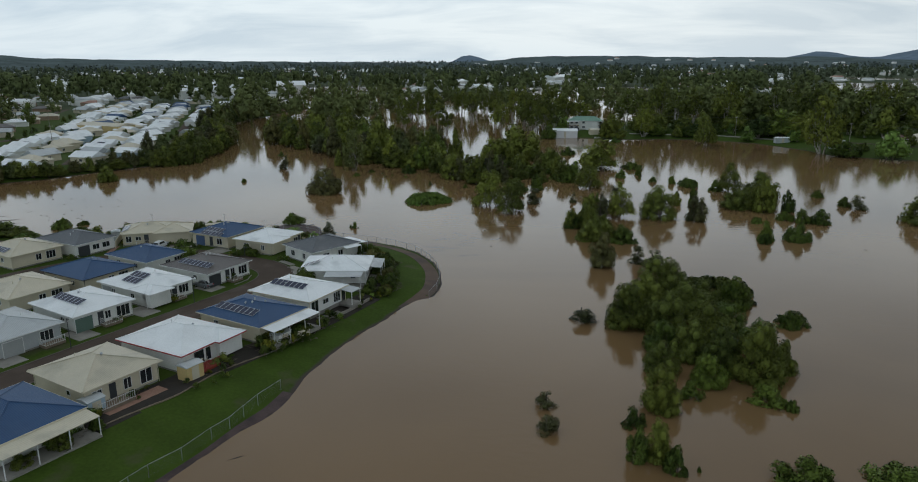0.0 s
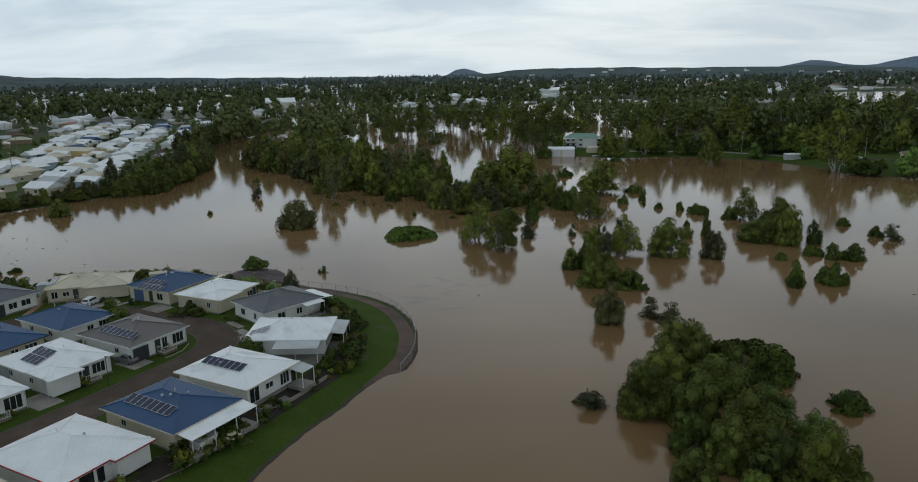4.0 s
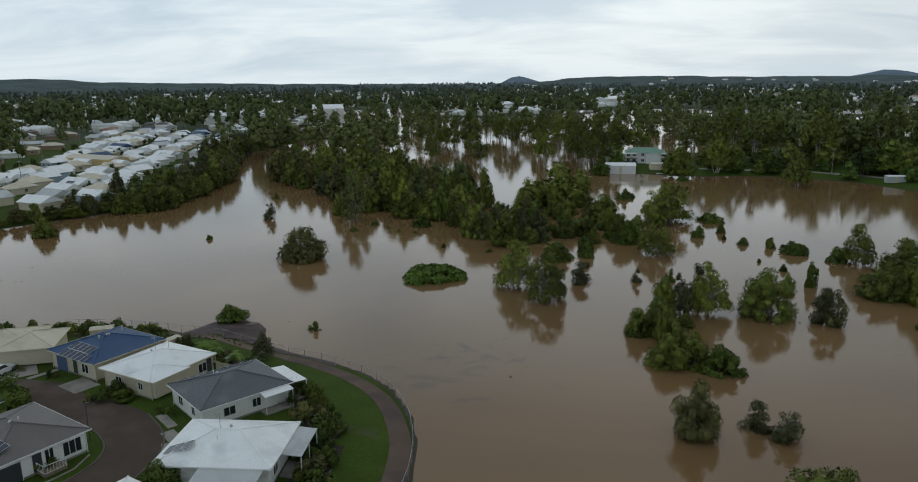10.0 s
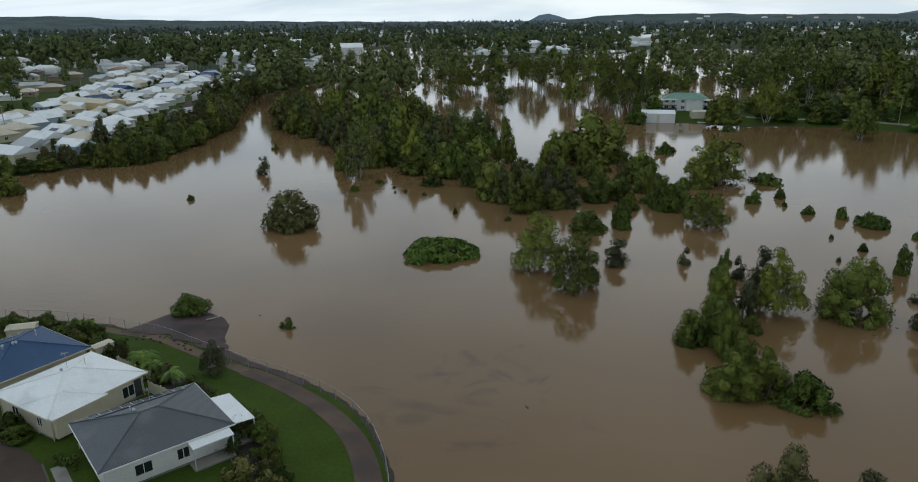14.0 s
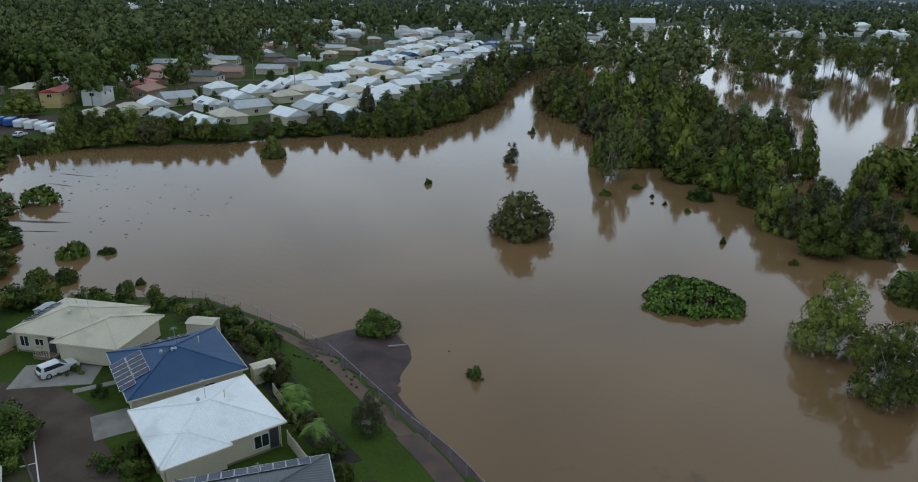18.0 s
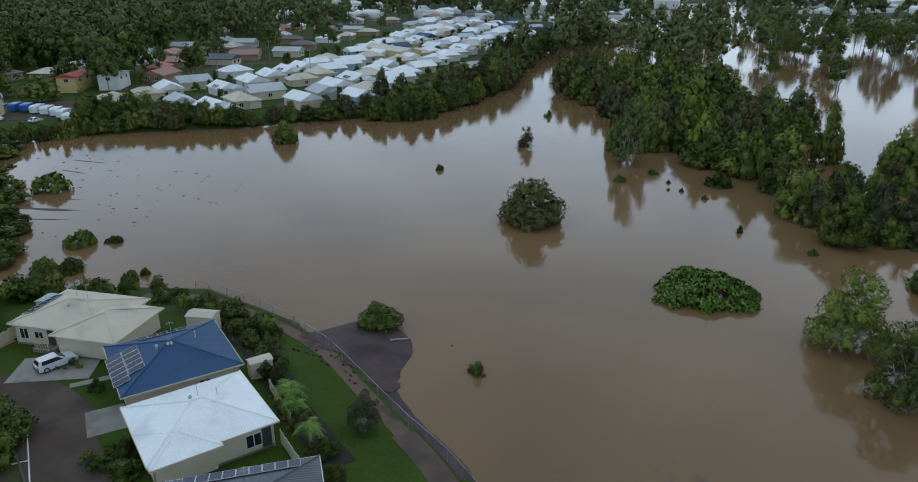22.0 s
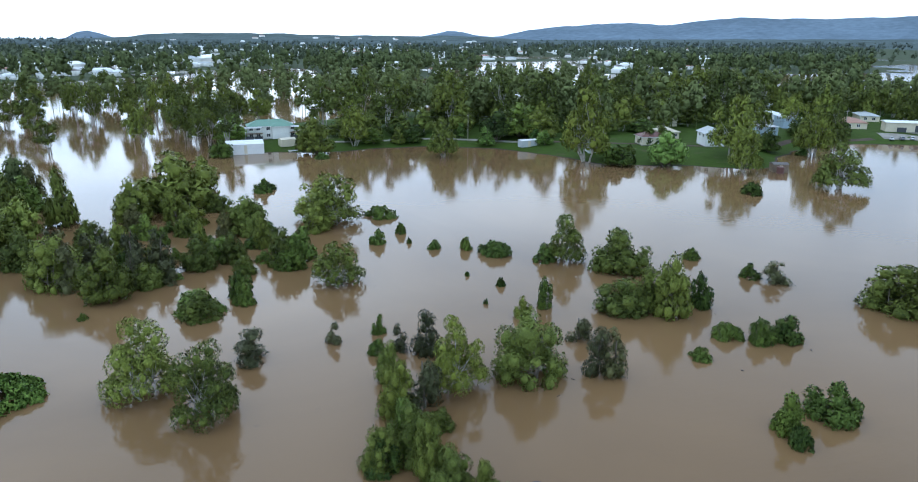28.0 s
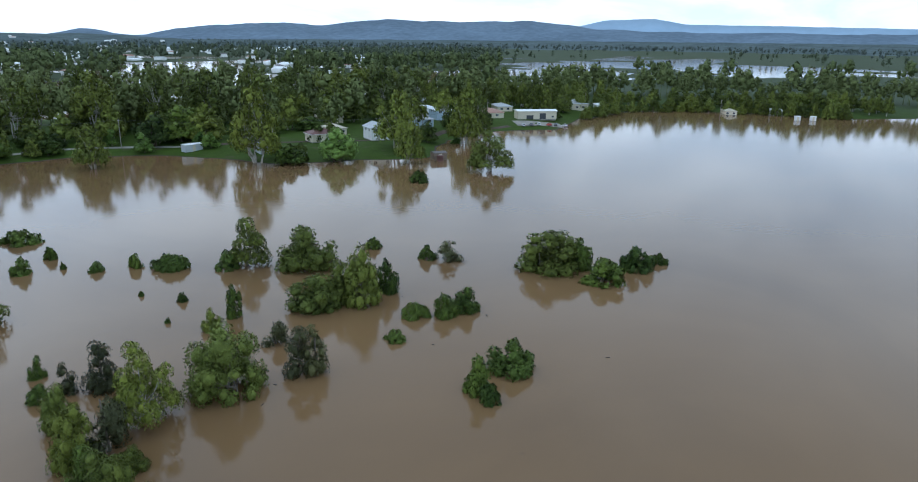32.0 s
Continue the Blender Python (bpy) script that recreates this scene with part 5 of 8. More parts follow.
def far_houses(count, seed):
    """Where houses stand in the far suburbs and on the rise, with their turn and size."""
    rng = np.random.RandomState(seed)
    r = 640 + 2000 * rng.uniform(0, 1, count) ** 1.5
    a = np.where(rng.uniform(size=count) < 0.72, rng.uniform(-60, 12, count), rng.uniform(12, 44, count))
    on_rise = rng.uniform(size=count) < 0.022
    r = np.where(on_rise, rng.uniform(2550, 3100, count), r)
    a = np.where(on_rise, rng.uniform(-2, 30, count), a)
    x, y = 5 + r * np.sin(np.radians(a)), 112 + r * np.cos(np.radians(a))
    crest = 43 + 3300 * np.tan(np.radians(np.interp(a, [-4, 0, 3, 8, 14, 21, 24, 28, 32], [-0.3, -0.15, 0.12, 0.22, 0.1, 0.05, 0.1, -0.05, -0.25])))
    z = np.where(on_rise, np.interp(r, [2400, 2895, 3300], [0, 0.5, 1.0]) * crest, land(x, y))
    ok = (z > 0.5) & ~in_lake(x, y) & (waves(x, y, 260, 41) + 0.5 * waves(x, y, 90, 42) > -0.05) & (inside_by(ESTATE, x, y) < -15)
    return np.stack([x, y, z], 1)[ok]


HOMES = far_houses(2300, 40)


def suburb_spots(count):
    """Where the nearer suburban houses stand."""
    rng, out = random.Random(14), []
    while len(out) < count:
        r, a = 290 + 430 * rng.random(), radians(rng.uniform(-75, -10))
        x, y = 5 + r * math.sin(a), 112 + r * math.cos(a)
        if level(x, y) < 1.0 or not -75 < float(inside_by(ESTATE, x, y)) < -9 or float(inside_by(YARD, x, y)) > -10 or (float(inside_by(EAST, x, y)) > -10 and r < 480) or any((x - p) ** 2 + (y - q) ** 2 < 260 for p, q, _ in out):
            continue
        out.append((x, y, level(x, y)))
    return out


SUBSPOTS = suburb_spots(52)


def clear_of_homes(spots, homes):
    """Leave out the trees that stand at a house or close before it."""
    keep = np.ones(len(spots), bool)
    for hx, hy, _ in homes:
        d = math.hypot(hx - 5, hy - 112)
        ux, uy = (hx - 5) / d, (hy - 112) / d
        along = (hx - spots[:, 0]) * ux + (hy - spots[:, 1]) * uy
        across = (hx - spots[:, 0]) * uy - (hy - spots[:, 1]) * ux
        keep &= ~((along > -12) & (along < 3 + 0.055 * d) & (np.abs(across) < 11))
    return spots[keep]


def home_mesh():
    """Gabled houses of the far suburbs as ONE mesh, too far and too many to count."""
    rng = np.random.RandomState(4)
    box = np.array([(-1, -1, 0), (1, -1, 0), (1, 1, 0), (-1, 1, 0), (-1.08, -1.08, 1), (1.08, -1.08, 1), (1.08, 1.08, 1), (-1.08, 1.08, 1), (-0.75, 0, 1.45), (0.75, 0, 1.45)], float)
    tri = np.array([(0, 1, 5), (0, 5, 4), (1, 2, 6), (1, 6, 5), (2, 3, 7), (2, 7, 6), (3, 0, 4), (3, 4, 7), (4, 5, 9), (4, 9, 8), (6, 7, 8), (6, 8, 9), (5, 6, 9), (7, 4, 8)])
    v, f, m = [], [], []
    for k, (x, y, z) in enumerate(HOMES):
        a, far = rng.uniform(0, 3.14), 1.0
        b = box * (rng.uniform(6, 11) * far, rng.uniform(4.5, 7) * far, rng.uniform(3.4, 5.6) * far)
        c, s2 = math.cos(a), math.sin(a)
        v.append(np.stack([b[:, 0] * c - b[:, 1] * s2 + x, b[:, 0] * s2 + b[:, 1] * c + y, b[:, 2] + z - 0.3], 1))
        f.append(tri + 10 * k)
        m.append([1] * 8 + [rng.choice([0, 0, 0, 2, 2, 3, 4])] * 6)
    me = array_mesh("far_houses", np.concatenate(v), np.concatenate(f), ROOF_WHITE)
    for mat in (WALL_WHITE, ROOF_PALE, ROOF_TERRA, ROOF_GREY):
        me.materials.append(mat)
    me.polygons.foreach_set("material_index", np.concatenate(m).astype(np.int32))
    tagged(new("far_houses", me), "pale-roofed suburban houses scattered through far woods", "houses", kind="stuff")


home_mesh()
spots, rng = scatter(3000, 330, 640, -72, 96, 30, 0.8, 0.5, -1.0)
spots = spots[(inside_by(EAST, spots[:, 0], spots[:, 1]) > 20) | (spots[:, 1] > 400) | (inside_by(WEST, spots[:, 0], spots[:, 1]) > 30)]
spots = clear_of_homes(spots, SUBSPOTS)
wood_cloud("woods", "dark-green gum woods standing in flood water", spots, rng.uniform(9, 26, len(spots)), WOOD, 12, 210, 1)
spots, rng = scatter(5600, 620, 1150, -75, 100, 31, 0.8, 0.12, -0.75)
spots = clear_of_homes(spots, HOMES)
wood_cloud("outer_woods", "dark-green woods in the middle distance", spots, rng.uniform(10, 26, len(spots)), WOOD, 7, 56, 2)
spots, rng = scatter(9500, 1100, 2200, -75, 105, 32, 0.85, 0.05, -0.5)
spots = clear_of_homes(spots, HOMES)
wood_cloud("far_woods", "dark woods across the flooded plain", spots, rng.uniform(10, 23, len(spots)), FARHAZELEAF, 5, 16, 3)
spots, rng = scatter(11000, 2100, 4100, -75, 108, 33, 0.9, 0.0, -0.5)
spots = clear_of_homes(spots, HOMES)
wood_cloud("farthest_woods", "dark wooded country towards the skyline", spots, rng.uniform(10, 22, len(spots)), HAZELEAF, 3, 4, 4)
spots, rng = scatter(1800, 180, 430, -78, -36, 34, 0.8, 0.0, -0.9)
spots = spots[inside_by(WEST, spots[:, 0], spots[:, 1]) > 34]
spots = clear_of_homes(spots, SUBSPOTS)
wood_cloud("suburb_trees", "tall dark trees between the suburban houses", spots, rng.uniform(7, 21, len(spots)), HEDGE, 12, 260, 5)

# ---------- houses ----------
SIDES = {"S": 0.0, "E": 90.0, "N": 180.0, "W": 270.0}  # the way a wall faces, turned from local -y
WINDOWS = {}


def side_matrix(side, sx, sy, along, z, out=0.0):
    """A frame on a wall: x along it (rightwards from outside), y inwards, z up."""
    half = (sy if side in "SN" else sx) / 2 + out
    return pose(0, 0, 0, 0, 0, SIDES[side]) @ pose(along, -half, z)


def lattice(xs, zs, y0, y1):
    """One joined frame: bars between the panes, which are every second field across in the middle row."""
    g, at = Geo(), {}

    def corner(i, j, y):
        if (i, j, y) not in at:
            at[i, j, y] = len(g.v)
            g.v.append((xs[i], y, zs[j]))
        return at[i, j, y]

    def bar(i, j):
        return 0 <= i < len(xs) - 1 and 0 <= j < len(zs) - 1 and not (j == 1 and i % 2 == 1)

    for i in range(len(xs) - 1):
        for j in range(len(zs) - 1):
            if not bar(i, j):
                continue
            g.f.append((corner(i, j, y0), corner(i + 1, j, y0), corner(i + 1, j + 1, y0), corner(i, j + 1, y0)))
            g.f.append((corner(i, j + 1, y1), corner(i + 1, j + 1, y1), corner(i + 1, j, y1), corner(i, j, y1)))
            for di, dj, p, q in ((0, -1, (i, j), (i + 1, j)), (1, 0, (i + 1, j), (i + 1, j + 1)), (0, 1, (i + 1, j + 1), (i, j + 1)), (-1, 0, (i, j + 1), (i, j))):
                if not bar(i + di, j + dj):
                    g.f.append((corner(*q, y0), corner(*p, y0), corner(*p, y1), corner(*q, y1)))
    return g


def rim(g, cx, cy, ax, ay, wide, z, h):
    """One joined rectangular ring."""
    k = len(g.v)
    for a, b, zz in ((ax, ay, z), (ax, ay, z + h), (ax - 2 * wide, ay - 2 * wide, z + h), (ax - 2 * wide, ay - 2 * wide, z)):
        g.v += [(cx + i * a / 2, cy + j * b / 2, zz) for i, j in ((-1, -1), (1, -1), (1, 1), (-1, 1))]
    for r in range(4):
        for i in range(4):
            j, n = (i + 1) % 4, (r + 1) % 4
            g.f.append((k + 4 * r + i, k + 4 * r + j, k + 4 * n + j, k + 4 * n + i))
    return g


def window(parent, m, w, h, panes=2, trim=None, name="window", depth=0.09):
    key = (round(w, 2), round(h, 2), panes, trim.name)
    if key not in WINDOWS:
        b = 0.07
        xs = [-w / 2]
        for i in range(panes):
            x0 = -w / 2 + (w - b) * i / panes
            xs += [x0 + b, x0 + (w - b) / panes]
        f = lattice(xs + [w / 2], [0, b, h - b, h], -depth / 2, depth / 2)
        g = Geo().box(0, 0.012, b * 0.5, w - b, 0.05, h - b)
        WINDOWS[key] = (f.mesh("window", trim), g.mesh("pane", GLASS))
    fr, pn = WINDOWS[key]
    ob = part(name, fr, None, parent, at=m)
    part("pane", pn, None, ob)
    return ob


def hip_roof(g, sx, sy, z, rise, cx=0.0, cy=0.0, gable=False, thick=0.16):
    """A hipped (or gabled) roof over the eaves sx by sy, with UVs in metres along the eaves and up the slope."""
    a, b = sx / 2, sy / 2
    long_y = sy >= sx
    run = a if long_y else b
    inset = 0.001 if gable else run
    P = [(cx - a, cy - b), (cx + a, cy - b), (cx + a, cy + b), (cx - a, cy + b)]
    if long_y:
        r0, r1 = (cx, cy - b + inset), (cx, cy + b - inset)
        faces = [((0, 1), (r0,)), ((1, 2), (r1, r0)), ((2, 3), (r1,)), ((3, 0), (r0, r1))]
    else:
        r0, r1 = (cx - a + inset, cy), (cx + a - inset, cy)
        faces = [((0, 1), (r1, r0)), ((1, 2), (r1,)), ((2, 3), (r0, r1)), ((3, 0), (r0,))]
    for (i, j), tops in faces:
        p, q = Vector((*P[i], z)), Vector((*P[j], z))
        pts = [p, q] + [Vector((*t, z + rise)) for t in tops]
        e = (q - p).normalized()
        uv = [((w - p).dot(e), ((w - p) - (w - p).dot(e) * e).length) for w in pts]
        g.poly(pts, uv)
        g.poly([p + Vector((0, 0, -thick)), q + Vector((0, 0, -thick)), q, p])
    g.poly([Vector((*P[k], z - thick)) for k in (3, 2, 1, 0)])
    ridges = [(Vector((*r0, z + rise)), Vector((*r1, z + rise)))]
    for k, t in ((0, r0), (1, r0 if long_y else r1), (2, r1), (3, r1 if long_y else r0)):
        ridges.append((Vector((*P[k], z)), Vector((*t, z + rise))))
    return ridges


def solar_mesh():
    """One panel: a silver frame round a slightly sunk sheet of cells."""
    g = Geo()
    g.v = [(i * 0.5, j * 0.82, 0.0) for i, j in ((-1, -1), (1, -1), (1, 1), (-1, 1))] + [(i * 0.5, j * 0.82, 0.045) for i, j in ((-1, -1), (1, -1), (1, 1), (-1, 1))]
    g.v += [(i * 0.462, j * 0.782, 0.045) for i, j in ((-1, -1), (1, -1), (1, 1), (-1, 1))] + [(i * 0.462, j * 0.782, 0.038) for i, j in ((-1, -1), (1, -1), (1, 1), (-1, 1))]
    g.f = [(3, 2, 1, 0)]
    for k in range(3):
        g.f += [(4 * k + i, 4 * k + (i + 1) % 4, 4 * k + 4 + (i + 1) % 4, 4 * k + 4 + i) for i in range(4)]
    g.f.append((12, 13, 14, 15))
    me = g.mesh("solar_panel", SOLARFRAME)
    me.materials.append(SOLAR)
    me.polygons[len(g.f) - 1].material_index = 1
    return me


SOLAR_PANEL = solar_mesh()


def panels(parent, side, sx, sy, z, pitch, u0, v0, cols, rows, lying=False):
    """Solar panels on the slope over a side: u along the eave, v up the slope."""
    base = side_matrix(side, sx, sy, 0, z) @ pose(0, 0, 0, math.degrees(pitch))
    du, dv = (1.68, 1.04) if lying else (1.03, 1.68)
    for i in range(cols):
        for j in range(rows):
            m = base @ pose(u0 + du * (i - (cols - 1) / 2), v0 + dv * j, 0.09, 0, 0, 90 if lying else 0)
            part("solar_panel", SOLAR_PANEL, None, parent, at=m)


BALUSTERS = {}


def railing(parent, a, b, z, mat, name="railing"):
    """A balustrade between two points at deck height z: rails, end posts and balusters."""
    a, b = Vector((*a, z)), Vector((*b, z))
    n = max(2, int((b - a).length / 0.3))
    up = Vector((0, 0, 1))
    top = part("top_rail", Geo().tube(a + up * 0.95, b + up * 0.95, 0.035, n=4), mat, parent)
    part("bottom_rail", Geo().tube(a + up * 0.12, b + up * 0.12, 0.025, n=4), mat, parent)
    if mat.name not in BALUSTERS:
        BALUSTERS[mat.name] = Geo().tube((0, 0, 0), (0, 0, 0.95), 0.018, n=4).mesh("baluster", mat), Geo().tube((0, 0, 0), (0, 0, 1.0), 0.045, n=4).mesh("post", mat)
    thin, thick = BALUSTERS[mat.name]
    for i in range(n + 1):
        end = i in (0, n)
        part("post" if end else "baluster", thick if end else thin, None, parent, at=Matrix.Translation(a.lerp(b, i / n)))
    return top


def steps_up(parent, m, count, width, rise, mat):
    g = Geo()
    for i in range(count):
        g.box(0, -0.28 * (count - i) + 0.14, 0, width, 0.28, rise * (i + 1))
    return part("steps", g, mat, parent, at=m)


def house(x, y, ang, sx, sy, roof, wall, trim, label, wins=(), pitch=17.0, wings=(), solar=(), garage=None, patio=None, deck=None, gutter=None, vents=2, aerial=False, doors=(), cat="house", eave=2.85, base=None, gable=False, group="estate houses", name="house", fine=True):
    """One house. Its x axis points along ang; windows and the rest are given by the side that they are on."""
    z0 = (level(x, y)) if base is None else base
    h = thing(name, turned(x, y, z0, ang), label, cat, group)
    over = 0.5
    wx, wy = sx - 2 * over, sy - 2 * over
    tan = math.tan(radians(pitch))
    rise = min(sx, sy) / 2 * tan
    low = 0.28 if fine else -0.6
    w = Geo().box(0, 0, low, wx, wy, eave - low)
    for cx, cy, ax, ay in wings:
        w.box(cx, cy, 0.276, ax - 2 * over, ay - 2 * over, eave - 0.284)
    part("wall", w, wall, h)
    if fine:
        part("footing", Geo().box(0, 0, -0.5, wx - 0.12, wy - 0.12, 0.78), CONCRETE, h)
    r = Geo()
    ridges = hip_roof(r, sx, sy, eave + 0.02, rise, gable=gable)
    for cx, cy, ax, ay in wings:
        ridges += hip_roof(r, ax, ay, eave + 0.012, min(ax, ay) / 2 * tan, cx, cy, gable)
    ro = part("roof", r, roof, h)
    if gable:
        gg = Geo()
        for s in (-1, 1):
            if sy >= sx:
                gg.poly([(-wx / 2, s * wy / 2, eave - 0.15), (wx / 2, s * wy / 2, eave - 0.15), (0, s * wy / 2, eave - 0.15 + wx / 2 * tan)])
            else:
                gg.poly([(s * wx / 2, -wy / 2, eave - 0.15), (s * wx / 2, wy / 2, eave - 0.15), (s * wx / 2, 0, eave - 0.15 + wy / 2 * tan)])
        part("gable_wall", gg, wall, h)
    if fine:
        for p, q in ridges:
            if (p - q).length > 0.3:
                part("ridge_cap", Geo().tube(p + Vector((0, 0, 0.02)), q + Vector((0, 0, 0.02)), 0.085, n=5), roof, ro)
        for (cx, cy, ax, ay) in [(0, 0, sx, sy)] + list(wings):
            part("gutter", rim(Geo(), cx, cy, ax + 0.14, ay + 0.14, 0.15, eave - 0.14, 0.145), gutter or trim, h)
        for i, j in ((-1, -1), (1, -1), (1, 1), (-1, 1)):
            part("downpipe", Geo().tube((i * (wx / 2 + 0.05), j * (wy / 2 + 0.05), 0), (i * (wx / 2 + 0.05), j * (wy / 2 + 0.05), eave), 0.05, n=5), trim, h)
    for side, along, z, ww, wh, n in wins:
        window(h, side_matrix(side, wx, wy, along, z, 0.02), ww, wh, n, TRIM_WHITE)
    for side, along, dw, dh, mat in doors:
        d = Geo().box(0, 0, 0, dw + 0.14, 0.08, dh + 0.08)
        dob = part("door_frame", d, trim, h, at=side_matrix(side, wx, wy, along, 0.3, 0.01))
        dd = Geo().box(0, -0.035, 0.01, dw, 0.05, dh)
        dd.tube((dw * 0.4, -0.06, dh * 0.48), (dw * 0.4, -0.11, dh * 0.48), 0.03, n=5)
        part("door", dd, mat, dob)
    if garage:
        side, along, gw, mat = garage
        d = Geo().box(0, 0, 0, gw + 0.2, 0.09, 2.35)
        go = part("garage_frame", d, trim, h, at=side_matrix(side, wx, wy, along, 0.02, 0.01))
        part("roller_door", Geo().box(0, -0.035, 0.01, gw, 0.06, 2.22), mat, go)
    for args in solar:
        panels(h, args[0], sx, sy, eave + 0.02, radians(pitch), *args[1:])
    if patio:
        for side, along, width, depth, mat in patio:
            m = side_matrix(side, sx, sy, along, 0)
            t = Geo()
            zz = eave - 0.12
            q = [(-width / 2, -depth, zz - 0.22), (width / 2, -depth, zz - 0.22), (width / 2, 0.25, zz), (-width / 2, 0.25, zz)]
            t.poly(q, [(0, 0), (width, 0), (width, depth), (0, depth)]).poly([(a, b, c - 0.07) for a, b, c in q[::-1]])
            for k in range(4):
                a, b = q[k], q[(k + 1) % 4]
                t.poly([(a[0], a[1], a[2] - 0.07), (b[0], b[1], b[2] - 0.07), b, a])
            po = part("patio_roof", t, mat, h, "flat ribbed patio roof on white posts", at=m)
            n = max(2, round(width / 3.2) + 1)
            for k in range(n):
                part("post", Geo().box(-width / 2 + 0.12 + (width - 0.24) * k / (n - 1), -depth + 0.1, -0.3, 0.09, 0.09, zz + 0.08), TRIM_WHITE, po)
            part("patio_floor", Geo().box(0, -depth / 2 + 0.2, -0.3, width, depth + 0.3, 0.5), CONCRETE, po)
    if deck:
        for side, along, width, depth, mat, rail in deck:
            m = side_matrix(side, wx, wy, along, 0)
            do = part("deck", Geo().box(0, -depth / 2, 0.08, width, depth, 0.34), mat, h, at=m)
            railing(do, (-width / 2 + 0.05, -depth + 0.05), (width / 2 - 0.05, -depth + 0.05), 0.42, rail)
            railing(do, (-width / 2 + 0.05, -depth + 0.05), (-width / 2 + 0.05, -0.05), 0.42, rail)
            steps_up(do, pose(width / 2 + 0.3, -depth * 0.4, -0.1, 0, 0, -90), 3, 1.0, 0.17, CONCRETE)
    for k in range(vents if fine else 0):
        rng = random.Random(int(x * 31 + y * 17 + k))
        vx, vy = rng.uniform(-0.22, 0.22) * sx, rng.uniform(-0.15, 0.2) * sy
        zz = eave + rise - tan * max(abs(vx) if sy >= sx else abs(vy), 0)
        if k == 0:
            part("vent_pipe", Geo().tube((vx, vy, zz - 0.3), (vx, vy, zz + 0.4), 0.05, n=6).tube((vx, vy, zz + 0.4), (vx, vy, zz + 0.5), 0.09, 0.07, 6), trim, ro)
        else:
            part("roof_vent", Geo().tube((vx, vy, zz - 0.3), (vx, vy, zz + 0.16), 0.14, n=8).tube((vx, vy, zz + 0.16), (vx, vy, zz + 0.34), 0.2, 0.1, 8), STEEL, ro)
    if aerial:
        g = Geo().tube((0.4, 1.0, eave + rise * 0.8), (0.4, 1.0, eave + rise + 1.6), 0.025, n=5)
        for k in range(4):
            g.tube((0.4 - 0.45 + 0.08 * k, 1.0 + 0.16 * k, eave + rise + 1.45), (0.4 + 0.45 - 0.08 * k, 1.0 + 0.16 * k, eave + rise + 1.45), 0.012, n=4)
        g.tube((0.4, 1.0, eave + rise + 1.45), (0.4, 1.6, eave + rise + 1.45), 0.015, n=4)
        part("aerial", g, STEEL, ro)
    return h


LAWN_WINS = [("S", -2.6, 0.95, 1.8, 1.3, 2), ("S", 2.9, 0.95, 2.0, 1.4, 2), ("W", -1.0, 1.2, 0.9, 0.9, 1)]
ROAD_WINS = [("S", 2.8, 0.75, 2.0, 1.6, 3), ("S", 0.3, 0.9, 1.2, 1.3, 2), ("W", 2.5, 1.2, 1.0, 0.9, 2), ("W", -2.8, 1.2, 1.0, 0.9, 2)]

# the row along the lawn
house(-49.7, 68.7, 62, 10.8, 12.8, ROOF_BLUE, WALL_WHITE, TRIM_CREAM, "house with a deep-blue steel roof and a cream patio strip", LAWN_WINS, patio=[("S", 0.0, 10.4, 2.6, ROOF_CREAM)])
house(-46.5, 81.3, 61, 10.8, 11.8, ROOF_CREAM, WALL_CREAM, TRIM_CREAM, "house with a cream steel roof and a railed timber deck",
      [("S", 0.6, 0.8, 1.1, 1.5, 2), ("S", 3.2, 0.55, 1.7, 1.9, 2), ("S", -3.4, 0.9, 1.3, 1.3, 2), ("W", 2.0, 1.3, 0.8, 0.7, 1)], deck=[("S", -2.2, 4.6, 2.2, TIMBER, TRIM_WHITE)], doors=[("S", -1.4, 0.9, 2.05, TRIM_DARK)])
house(-40.2, 92.0, 64.5, 10.9, 13.0, ROOF_WHITE, WALL_WHITE, TRIM_WHITE, "white-roofed house with red gutters and a red corner deck",
      [("S", 1.6, 0.9, 1.1, 1.3, 2), ("S", 3.9, 0.9, 1.2, 1.35, 2), ("S", -0.6, 0.5, 1.0, 1.9, 1)], wings=[(2.9, -4.2, 5.1, 6.2)], gutter=TRIM_RED, deck=[("S", -2.6, 4.2, 2.1, DECKWOOD, TRIM_RED)], doors=[("S", -2.2, 1.6, 2.05, GLASS)])
house(-33.2, 102.4, 61.5, 10.2, 13.6, ROOF_BLUE, WALL_CREAM, TRIM_CREAM, "blue-roofed house with rooftop solar panels and a white patio",
      [("S", -2.2, 0.8, 1.6, 1.4, 2), ("S", 1.8, 0.45, 1.9, 2.0, 2), ("W", -3.0, 1.2, 1.0, 0.9, 2)], solar=[("W", -0.5, 2.7, 8, 1)], patio=[("S", 0.3, 9.8, 2.4, ROOF_WHITE)], vents=4)
